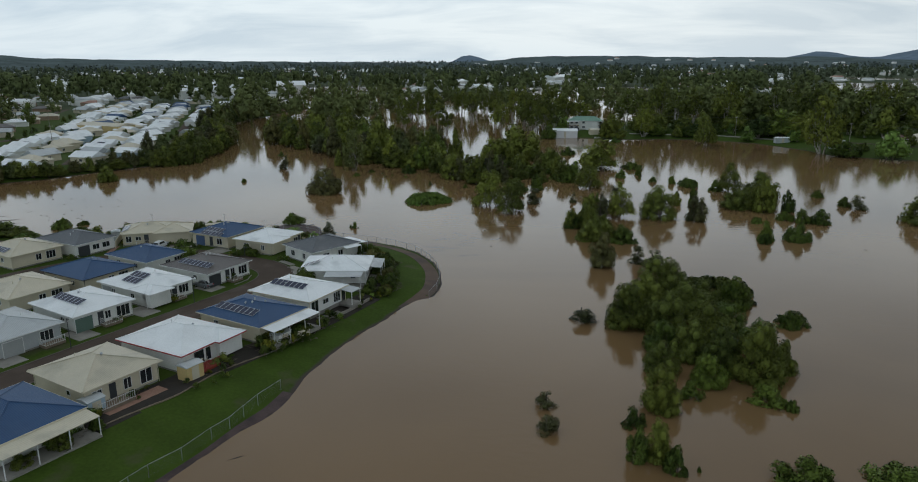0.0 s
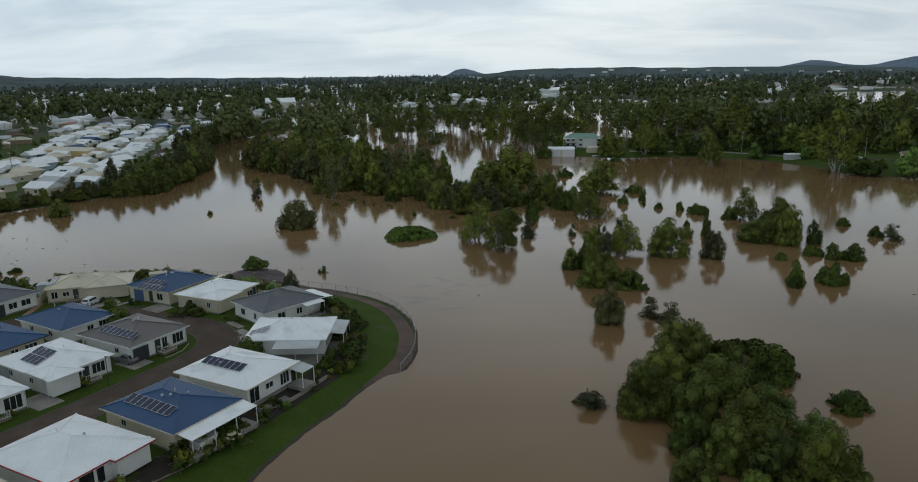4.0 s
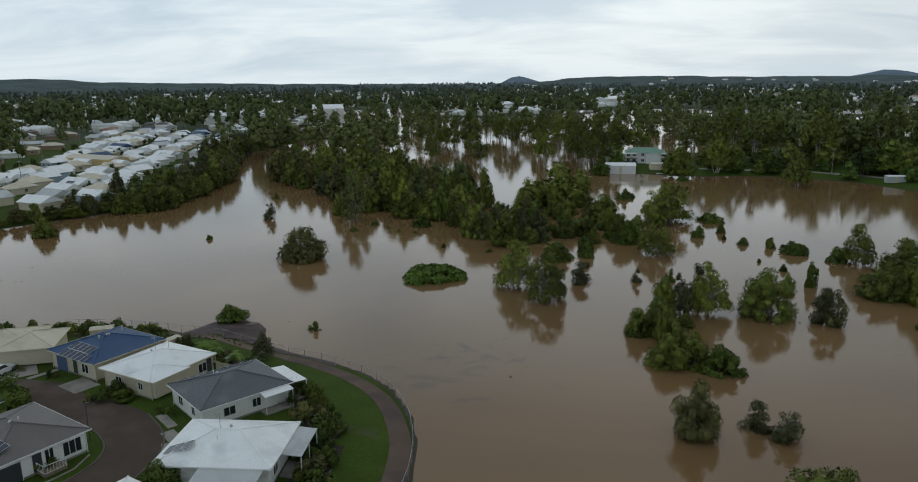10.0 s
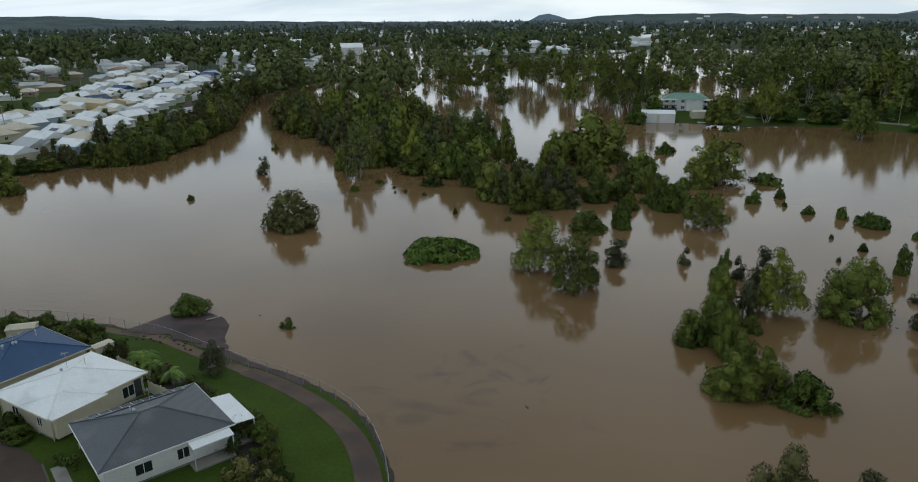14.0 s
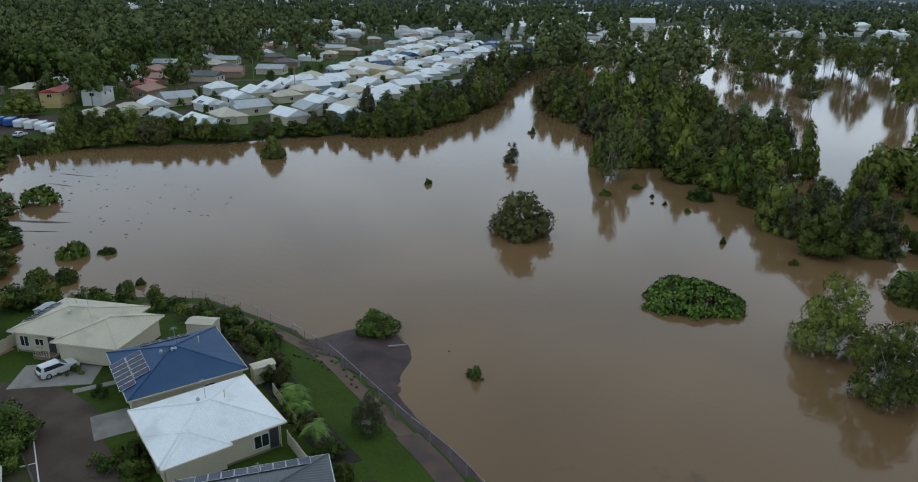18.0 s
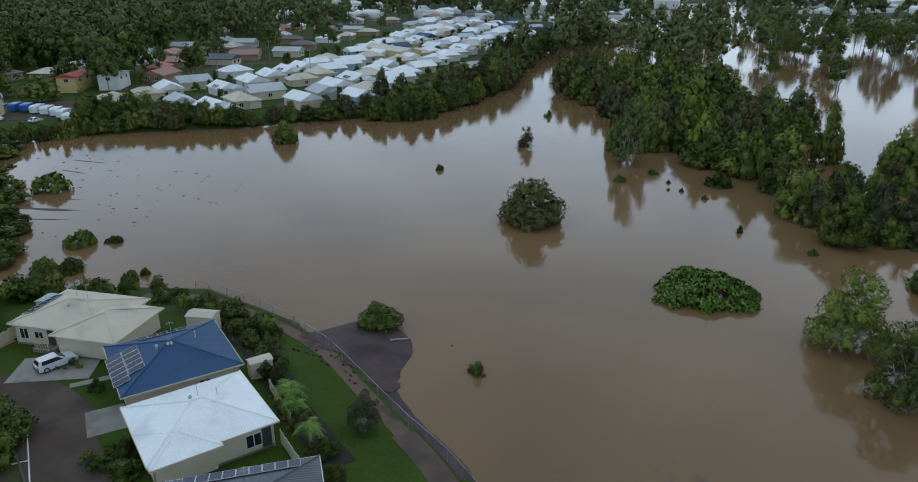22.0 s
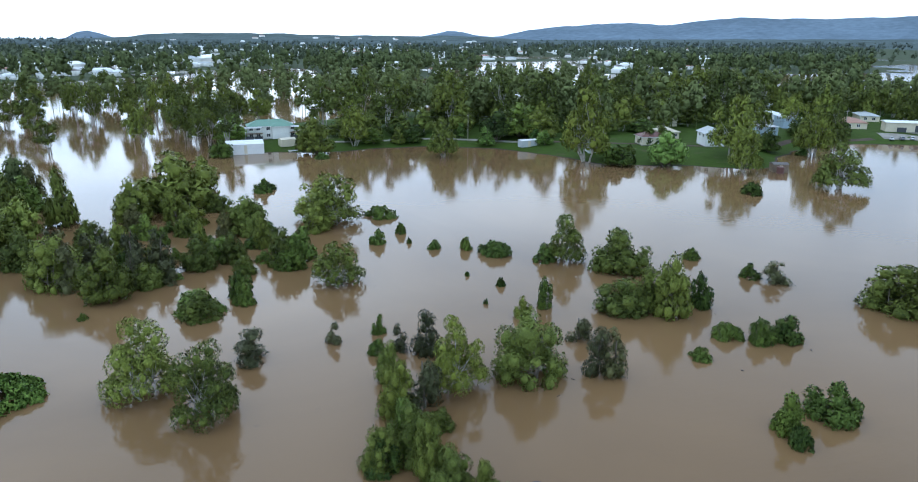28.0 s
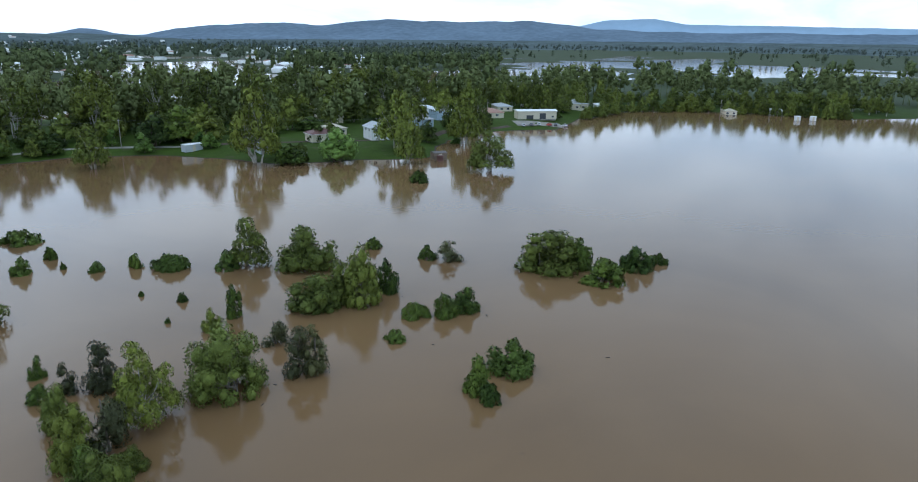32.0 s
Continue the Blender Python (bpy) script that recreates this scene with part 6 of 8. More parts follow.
house(-28.8, 113.5, 64.5, 10.4, 13.2, ROOF_WHITE, WALL_WHITE, TRIM_CREAM, "white-roofed house with a row of solar panels",
      [("S", -3.4, 0.35, 1.8, 2.1, 2), ("S", -0.6, 1.15, 1.5, 0.9, 2), ("S", 2.4, 0.55, 1.8, 1.8, 3)], solar=[("W", -0.5, 3.5, 7, 1)], patio=[("S", 4.1, 2.6, 2.4, ROOF_PALE)], doors=[("S", 4.2, 0.9, 2.05, GLASS)], vents=2)
house(-25.3, 128.5, 92, 10.2, 12.8, ROOF_WHITE, WALL_WHITE, TRIM_WHITE, "white-roofed house with a low grey-roofed annexe",
      [("S", 1.5, 1.0, 1.6, 1.2, 2), ("W", 3.6, 1.2, 1.0, 0.9, 2), ("S", -2.5, 0.9, 1.4, 1.3, 2)], solar=[("N", 2.6, 1.2, 1, 3, True)], patio=[("S", 1.2, 6.2, 2.2, ROOF_PALE), ("W", 2.2, 6.8, 2.7, ROOF_PALE)], aerial=True)
house(-31.8, 143.4, 48.5, 12.4, 10.7, ROOF_DARK, WALL_WHITE, TRIM_WHITE, "charcoal-roofed house with a white patio strip",
      [("W", -2.2, 0.9, 1.4, 1.2, 2), ("W", 1.8, 0.9, 1.0, 1.2, 2), ("S", -2.4, 0.9, 1.6, 1.2, 2), ("S", 1.2, 0.9, 1.2, 1.2, 2)], solar=[("N", 0.0, 1.0, 9, 1)], patio=[("E", -1.9, 6.4, 2.2, ROOF_WHITE), ("S", 3.6, 4.0, 1.2, ROOF_WHITE)], aerial=True)
house(-45.2, 149.9, 68, 11.4, 10.4, ROOF_WHITE, WALL_CREAM, TRIM_CREAM, "white ribbed-roof house with cream walls",
      [("W", -1.8, 1.0, 1.3, 1.1, 2), ("W", 2.6, 1.0, 0.9, 1.1, 2), ("S", 3.4, 0.7, 1.5, 1.4, 2)], wings=[(-2.6, -2.9, 6.0, 5.8)], garage=("W", 0.7, 2.6, CREAMDOOR), doors=[("S", 4.6, 0.9, 2.05, TRIM_DARK)], aerial=True)
house(-56.4, 155.3, 65.5, 11.8, 11.6, ROOF_BLUE, WALL_CREAM, TRIM_CREAM, "blue-roofed house with a large solar array",
      [("W", 2.8, 0.8, 1.6, 1.4, 2), ("S", 2.0, 1.1, 1.2, 1.0, 2)], solar=[("W", 0.6, 0.55, 6, 1), ("W", 0.1, 2.25, 5, 1), ("N", 0.0, 1.2, 5, 1)], garage=("W", -2.9, 2.6, BLUEDOOR), doors=[("W", 0.4, 0.95, 2.05, TRIM_DARK)], vents=4, aerial=True)
house(-74.6, 156.0, 20, 12.0, 9.6, ROOF_CREAM, WALL_CREAM, TRIM_CREAM, "cream-roofed house with a wide hipped wing and a stepped porch",
      [("S", -4.4, 0.8, 1.2, 1.4, 2), ("S", -2.4, 1.1, 1.2, 0.9, 2), ("W", -1.5, 1.0, 1.4, 1.1, 2), ("W", 2.2, 1.0, 1.0, 1.1, 2)], wings=[(5.0, -1.6, 8.4, 9.0)], solar=[("W", 0.0, 0.8, 5, 1)], doors=[("S", -0.7, 0.95, 2.05, TRIM_DARK)], deck=[("S", -1.2, 2.2, 1.4, TIMBER, TRIM_CREAM)], aerial=True)
# across the road
house(-50.6, 128.1, 63, 10.9, 12.8, ROOF_GREY, WALL_WHITE, TRIM_WHITE, "taupe-roofed house with solar panels and a stepped porch", [("S", 3.4, 0.6, 2.1, 1.7, 3), ("S", 0.9, 0.6, 1.0, 1.8, 2), ("W", 2.5, 1.2, 1.0, 0.9, 2)],
      solar=[("W", 0.8, 2.5, 8, 1)], garage=("S", -3.4, 2.7, TRIM_DARK), deck=[("S", 0.6, 2.4, 1.7, TIMBER, TRIM_WHITE)], doors=[("S", -0.4, 0.95, 2.05, TRIM_DARK)])
house(-57.0, 117.0, 61, 10.2, 13.4, ROOF_WHITE, WALL_WHITE, TRIM_WHITE, "white-roofed house with a square solar array", ROAD_WINS, wings=[(-2.7, -5.0, 4.8, 6.0)], solar=[("W", 0.2, 2.4, 4, 2)], garage=("W", -4.6, 2.6, GREYDOOR), doors=[("S", 0.9, 0.95, 2.05, TRIM_DARK)], deck=[("S", 1.2, 2.2, 1.3, TIMBER, TRIM_WHITE)])
house(-62.2, 105.6, 60, 10.4, 12.8, ROOF_WHITE, WALL_WHITE, TRIM_WHITE, "white-roofed house with a green garage door", [("S", 3.2, 0.5, 2.3, 1.9, 3), ("S", 0.6, 0.9, 1.0, 1.3, 2), ("W", 2.5, 1.2, 1.0, 0.9, 2)],
      solar=[("W", 0.3, 3.3, 7, 1)], garage=("S", -3.3, 2.7, GREENDOOR), deck=[("S", 0.6, 2.8, 1.6, TIMBER, TRIM_WHITE)], doors=[("S", -0.6, 0.95, 2.05, TRIM_DARK)])
house(-65.5, 134.8, 62, 9.8, 12.8, ROOF_BLUE, WALL_WHITE, TRIM_WHITE, "blue-roofed house with white walls", ROAD_WINS, vents=2)
house(-71.4, 124.0, 63, 10.8, 13.0, ROOF_BLUE, WALL_CREAM, TRIM_DARK, "dull-blue-roofed house with cream walls", ROAD_WINS, vents=2)
house(-67.9, 95.0, 62, 10.2, 13.2, ROOF_PALE, WALL_GREY, TRIM_WHITE, "pale-grey-roofed house with grey walls", [("S", 2.6, 0.7, 2.0, 1.6, 3), ("W", 2.0, 1.2, 1.0, 0.9, 2)], garage=("S", -2.2, 2.7, GREYDOOR), deck=[("S", 2.8, 3.0, 1.7, TIMBER, TRIM_WHITE)])
house(-77.5, 113.4, 61, 10.8, 12.8, ROOF_CREAM, WALL_CREAM, TRIM_CREAM, "cream-roofed house with a shaded side", ROAD_WINS)
house(-87.2, 147.2, 64, 9.8, 13.8, ROOF_DARK, WALL_WHITE, TRIM_WHITE, "dark-grey-roofed house with white awnings", [("S", 2.4, 0.9, 1.8, 1.2, 2), ("S", 0.0, 0.9, 1.6, 1.2, 2)], garage=("S", -2.8, 2.6, TRIM_DARK))
house(-94.2, 138.4, 62, 11.0, 13.0, ROOF_CREAM, WALL_CREAM, TRIM_CREAM, "cream-roofed house with solar panels", ROAD_WINS, solar=[("W", 0.0, 1.6, 6, 1)])

# ---------- estate ground: road, drives, path, gardens, fence ----------
def smooth_line(pts, step=1.5):
    """Points along a curve through the given ones."""
    p = [pts[0]] + list(pts) + [pts[-1]]
    out = []
    for a, b, c, d in zip(p, p[1:], p[2:], p[3:]):
        n = max(1, int(math.hypot(c[0] - b[0], c[1] - b[1]) / step))
        for i in range(n):
            t = i / n
            out.append(tuple(0.5 * (2 * b[k] + (c[k] - a[k]) * t + (2 * a[k] - 5 * b[k] + 4 * c[k] - d[k]) * t * t + (3 * b[k] - a[k] - 3 * c[k] + d[k]) * t ** 3) for k in (0, 1)))
    return out + [tuple(pts[-1])]


def strip(name, pts, left, right, lift, mat, label, category, kind="structure", thick=0.25, across=4):
    """A slab along a line, from left to right metres of it, draped over the ground."""
    line = smooth_line(pts)
    g = Geo()
    rows = []
    for i, (x, y) in enumerate(line):
        a, b = line[max(i - 1, 0)], line[min(i + 1, len(line) - 1)]
        n = Vector((-(b[1] - a[1]), b[0] - a[0])).normalized()
        row = []
        for k in range(across + 1):
            o = left + (right - left) * k / across
            px, py = x + n.x * o, y + n.y * o
            row.append((px, py, (level(px, py)) + lift))
        rows.append(row)
    for r, s in zip(rows, rows[1:]):
        for k in range(across):
            g.poly([r[k + 1], r[k], s[k], s[k + 1]])
        for e in (0, across):
            q = [r[e], s[e], (*s[e][:2], s[e][2] - thick), (*r[e][:2], r[e][2] - thick)]
            g.poly(q if e else q[::-1])
    return solid(name, g, mat, label, category, kind=kind)


ROAD = [(-72, 62), (-61.5, 78), (-52.0, 96.3), (-43.6, 112.3), (-38.2, 124.0), (-38.4, 131.5), (-43.5, 137.2), (-51.5, 140.6), (-60, 143.2), (-67.5, 143.6), (-76, 140.0), (-84, 132), (-92, 121), (-106, 98)]
strip("road", ROAD, -3.1, 3.1, 0.05, ASPHALT, "worn brown-grey asphalt estate road, wet in places", "road")
strip("road_head", [(-70, 144.0), (-64, 144.6), (-56, 143.4)], -3.4, 3.4, 0.056, ASPHALT, "worn asphalt turning head", "road")
for s, nm, run in ((3.25, "kerb_inner", ROAD), (-3.25, "kerb_outer", ROAD[:7]), (-3.25, "kerb_far", ROAD[10:])):
    strip(nm, run, s - 0.1, s + 0.1, 0.085, KERB, "low concrete kerb along the road", "kerb", across=1)
PATHLINE = [(-11.0, 116.2), (-9.3, 120.6), (-7.7, 125), (-7.4, 130), (-8.1, 137), (-10.5, 144.3), (-13.7, 150), (-18.5, 154.9), (-24.7, 159.1), (-31.0, 162.2), (-36.6, 164.6), (-42.3, 166.9), (-48.0, 169.2), (-53.5, 171.0), (-62, 172.0), (-72, 171.6), (-80, 167.5)]
strip("footpath", PATHLINE[:10], -1.35, 1.3, 0.03, WETPATH, "wet brown-grey gravel footpath round the point", "path", across=3)
strip("footpath_narrow", PATHLINE[9:], -0.95, 0.9, 0.034, DIRT, "bare brown dirt footpath behind the fence", "path", across=3)
strip("muddy_verge", [(-22.6, 160.3), (-27.5, 162.9), (-32.5, 164.9), (-37.0, 167.0), (-41.5, 168.9), (-47, 170.9)], -1.2, 0.5, 0.02, MUD, "strip of dark wet mud outside the fence", "mud", across=3)
strip("shore_mud", [(-33.5, 55), (-30.6, 62.5), (-27.8, 69), (-26.0, 74.2), (-24.0, 78.6), (-22.9, 83.5)], -1.3, 0.4, 0.02, MUD, "dark mud between the fence and the flood", "mud", across=3)


def patch(name, cx, cy, ang, sx, sy, mat, label, category, lift=0.06):
    g = Geo()
    c, s = math.cos(radians(ang)), math.sin(radians(ang))
    nx, ny = max(1, int(sx / 1.5)), max(1, int(sy / 1.5))
    pt = {}
    for i in range(nx + 1):
        for j in range(ny + 1):
            u, v = -sx / 2 + sx * i / nx, -sy / 2 + sy * j / ny
            x, y = cx + u * c - v * s, cy + u * s + v * c
            pt[i, j] = (x, y, (level(x, y)) + lift)
    for i in range(nx):
        for j in range(ny):
            g.poly([pt[i, j], pt[i + 1, j], pt[i + 1, j + 1], pt[i, j + 1]])
    for i in range(nx):
        g.poly([(*pt[i, 0][:2], pt[i, 0][2] - 0.2), (*pt[i + 1, 0][:2], pt[i + 1, 0][2] - 0.2), pt[i + 1, 0], pt[i, 0]])
        g.poly([pt[i, ny], pt[i + 1, ny], (*pt[i + 1, ny][:2], pt[i + 1, ny][2] - 0.2), (*pt[i, ny][:2], pt[i, ny][2] - 0.2)])
    for j in range(ny):
        g.poly([pt[0, j], pt[0, j + 1], (*pt[0, j + 1][:2], pt[0, j + 1][2] - 0.2), (*pt[0, j][:2], pt[0, j][2] - 0.2)])
        g.poly([(*pt[nx, j][:2], pt[nx, j][2] - 0.2), (*pt[nx, j + 1][:2], pt[nx, j + 1][2] - 0.2), pt[nx, j + 1], pt[nx, j]])
    return solid(name, g, mat, label, category, kind="structure")


for a, b in (((-60.4, 141.7), (-51.8, 137.5)), ((-56.6, 138.2), (-55.8, 139.4))):
    mid, way = ((a[0] + b[0]) / 2, (a[1] + b[1]) / 2), math.degrees(math.atan2(b[1] - a[1], b[0] - a[0]))
    patch("parking_line", *mid, way, math.dist(a, b), 0.12, TRIM_WHITE, "white painted parking line on the road", "road marking", 0.066)
DRIVE = "pale concrete driveway from the road to the garage"
patch("driveway", -69.2, 149.4, 40, 8.6, 5.2, CONCRETE, "wide stained concrete forecourt", "driveway")
patch("driveway", -55.6, 146.8, 62, 3.6, 4.6, CONCRETE, DRIVE, "driveway", 0.065)
patch("driveway", -63.4, 150.0, 60, 4.2, 0.9, CONCRETE, "narrow concrete path across the lawn", "driveway", 0.064)
patch("driveway", -47.6, 121.4, 63, 3.4, 4.6, CONCRETE, DRIVE, "driveway", 0.062)
patch("driveway", -54.0, 108.6, 61, 3.4, 5.2, CONCRETE, DRIVE, "driveway", 0.061)
patch("driveway", -58.6, 98.4, 60, 3.4, 5.0, CONCRETE, DRIVE, "driveway", 0.06)
patch("driveway", -63.6, 88.6, 62, 3.4, 4.8, CONCRETE, DRIVE, "driveway", 0.062)
patch("driveway", -35.0, 134.0, 48, 1.6, 3.8, CONCRETE, "narrow concrete path across the lawn", "driveway", 0.06)
patch("driveway", -33.4, 131.0, 30, 2.4, 4.2, CONCRETE, DRIVE, "driveway", 0.06)
patch("driveway", -37.9, 137.9, 48, 1.2, 4.4, CONCRETE, "narrow concrete path across the lawn", "driveway", 0.06)
patch("paving", -39.9, 77.6, 61, 8.0, 2.0, PAVERS, "strip of red brick paving beside the deck", "paving", 0.05)
patch("paving", -79.2, 146.6, 100, 7.0, 1.1, PAVERS, "narrow red brick garden path", "paving", 0.05)
for k, (gx0, gy0, a, lx, ly) in enumerate(((-42.6, 70.2, 62, 12.5, 4.6), (-37.3, 81.6, 62, 12, 4.4), (-31.0, 92.2, 63, 12, 4.0), (-25.0, 103.6, 62, 11.5, 3.6), (-19.8, 114.6, 66, 11, 4.2), (-16.2, 127.6, 88, 14, 3.6),
                                           (-19.6, 140.6, 118, 12, 3.8), (-26.2, 150.0, 140, 9, 3.4), (-37.6, 156.6, 158, 12, 3.2), (-49.0, 161.9, 156, 11, 3.4), (-58.6, 166.6, 165, 12, 4.6))):
    patch("garden_bed", gx0, gy0, a, lx, ly, SOIL, "dark mulched garden bed behind the houses", "garden bed", 0.035)

strip("garden_strip", [(-44.2, 62.6), (-42.2, 66.4), (-40.2, 71.8), (-37.8, 75.4), (-35.2, 79.3), (-33.4, 84.2), (-31.2, 88.8), (-28.4, 93.0), (-25.8, 98.3), (-23.0, 105.4)], 0.0, 2.2, 0.048, SOIL, "long dark mulched bed behind the row of houses", "garden bed", across=2)

bed_rng = random.Random(77)


def shrubs(cx, cy, ang, length, width, count, h0, h1, mats, kind="shrub"):
    """A planted bed: shrubs of several sizes and leaf colours."""
    c, s = math.cos(radians(ang)), math.sin(radians(ang))
    for _ in range(round(count * 0.55)):
        u, v = bed_rng.uniform(-0.5, 0.5) * length, bed_rng.uniform(-0.5, 0.5) * width
        h = bed_rng.uniform(h0, h1) * 1.15
        plant(kind, cx + u * c - v * s, cy + u * s + v * c, h, h * bed_rng.uniform(0.5, 0.75), bed_rng.choice(mats), "garden shrub in a mulched bed", "garden shrubs")


MIXED = [HEDGE, HEDGE, MANG, BROAD, PAPER, YELLOWLEAF]
shrubs(-43.6, 68.2, 62, 12, 3.4, 22, 0.7, 1.9, MIXED)
shrubs(-37.6, 81.2, 62, 11, 3.4, 12, 0.5, 1.2, MIXED)
shrubs(-33.2, 88.6, 62, 9, 3.0, 14, 0.5, 1.6, MIXED)
shrubs(-27.6, 97.8, 62, 9, 3.0, 22, 0.8, 2.6, MIXED)
shrubs(-23.0, 106.2, 62, 8, 2.6, 14, 0.5, 1.5, MIXED)
shrubs(-18.6, 115.2, 66, 10, 3.0, 14, 0.5, 1.4, MIXED)
shrubs(-15.6, 124.6, 86, 9, 3.4, 20, 1.0, 3.0, [HEDGE, HEDGE, PAPER, MANG, OLIVE])
shrubs(-16.6, 134.2, 95, 10, 3.6, 24, 0.9, 2.8, [HEDGE, HEDGE, PAPER, MANG, OLIVE])
shrubs(-21.4, 143.0, 125, 10, 3.0, 22, 0.9, 2.6, [HEDGE, HEDGE, PAPER, MANG, OLIVE])
shrubs(-28.8, 151.4, 146, 7, 2.0, 12, 0.7, 1.6, [HEDGE, MANG, PAPER])
shrubs(-40.2, 156.9, 155, 8, 1.8, 16, 0.9, 1.9, [HEDGE, HEDGE, MANG, PAPER])
shrubs(-48.8, 162.0, 155, 9, 2.4, 26, 0.9, 2.1, [HEDGE, HEDGE, PAPER, MANG])
shrubs(-59.6, 167.6, 165, 11, 4.2, 40, 1.2, 2.7, [HEDGE, HEDGE, PAPER, MANG])
shrubs(-74.0, 168.6, 172, 14, 3.6, 30, 1.0, 2.4, [HEDGE, PAPER, MANG])
shrubs(-86.5, 161.0, 205, 16, 5.0, 34, 1.4, 3.2, [HEDGE, PAPER, MANG])
shrubs(-98.0, 153.0, 222, 14, 5.0, 26, 1.6, 3.4, [HEDGE, PAPER, MANG])
shrubs(-48.2, 142.6, 68, 3.0, 5.6, 16, 0.6, 1.6, MIXED)
shrubs(-61.2, 149.6, 66, 2.0, 2.4, 7, 0.5, 1.1, MIXED)
shrubs(-68.6, 150.2, 80, 2.6, 2.4, 8, 0.4, 1.1, MIXED)
shrubs(-46.4, 124.8, 63, 5.0, 1.6, 14, 0.5, 1.4, MIXED)
shrubs(-51.4, 113.6, 61, 4.6, 2.0, 16, 0.7, 1.7, [HEDGE, HEDGE, YELLOWLEAF])
shrubs(-56.0, 104.0, 60, 3.0, 1.6, 8, 0.5, 1.0, MIXED)
shrubs(-38.4, 139.6, 48, 2.0, 4.0, 10, 0.5, 1.2, MIXED)
shrubs(-43.4, 158.4, 155, 3.0, 1.6, 4, 1.4, 2.2, [HEDGE, PAPER])
shrubs(-77.0, 152.0, 80, 1.4, 5.0, 8, 0.5, 1.4, MIXED)
shrubs(-84.0, 140.6, 64, 3.0, 1.4, 8, 0.5, 1.3, MIXED)
plant("gum", -34.2, 160.2, 4.2, 1.9, CASU, note="small garden tree beside the footpath")
plant("bush", -60.6, 139.8, 4.4, 3.0, MANG, "dense dark-green garden tree beside the road")
plant("bush", -58.2, 136.6, 4.2, 3.0, MANG, "dense dark-green garden tree beside the road")
plant("bush", -57.4, 126.4, 2.2, 1.1, BROAD, "small bright-green garden tree")


def fence(line, height, label, sunk=0.0):
    """A chain-link fence: a post, a mesh panel and a rail for each bay."""
    f = thing("chain_link_fence", pose(0, 0, 0), label, "fence", "estate fence")
    pts = smooth_line(line, 2.6)
    up = Vector((0, 0, 1))
    for k, (x, y) in enumerate(pts):
        z = (level(x, y))
        part("post", Geo().tube((x, y, z - 0.2), (x, y, z + height + 0.06), 0.035, n=6).tube((x, y, z + height + 0.06), (x, y, z + height + 0.1), 0.045, 0.01, 6), STEEL, f)
        if k + 1 < len(pts):
            a, b = Vector((x, y, z)), Vector((*pts[k + 1], (level(*pts[k + 1]))))
            g = Geo().tube(a + up * height, b + up * height, 0.022, n=4, cap=False)
            part("rail", g, STEEL, f)
            w = Geo()
            n = 9
            for i in range(-4, n):
                for sgn in (0, 1):
                    t0, t1 = i / n, (i + 4) / n
                    z0, z1 = 0.05, height
                    if t0 < 0:
                        z0, t0 = z0 + (z1 - z0) * (-t0) / (t1 - t0), 0.0
                    if t1 > 1:
                        z1, t1 = z0 + (z1 - z0) * (1 - t0) / (t1 - t0), 1.0
                    if sgn:
                        t0, t1 = 1 - t0, 1 - t1
                    w.tube(a.lerp(b, t0) + up * z0, a.lerp(b, t1) + up * z1, 0.0035, n=3, cap=False)
            part("wire_mesh", w, WIRE, f)
    return f


fence([(-37, 50), (-31.6, 63.5), (-29.6, 67), (-28.0, 71.3), (-26.8, 73.8), (-25.2, 79.3), (-23.6, 83.7)], 1.5, "galvanised chain-link fence at the foot of the lawn")
fence([(-7.2, 121.4), (-6.1, 126), (-5.9, 130), (-6.6, 137.4), (-8.8, 145.1), (-12.8, 152.5), (-17.9, 157.4), (-25.2, 161.3), (-31.3, 163.5), (-37.2, 165.9), (-44.5, 168.6), (-50.8, 171.2), (-56.6, 172.9), (-61.2, 173.6), (-67.5, 174.2), (-76, 173.0)], 1.5, "galvanised chain-link fence round the flooded point")


plant("bush", -30.8, 122.8, 3.6, 2.6, HEDGE, "dense dark garden tree before the house")
shrubs(-24.6, 101.2, 64, 9, 2.2, 16, 1.0, 2.2, [HEDGE, HEDGE, PAPER, YELLOWLEAF])
shrubs(-32.2, 84.4, 64, 9, 2.0, 10, 0.7, 1.5, [HEDGE, PAPER, MANG])
shrubs(-28.0, 93.0, 64, 5, 2.0, 8, 0.8, 1.8, [HEDGE, PAPER])


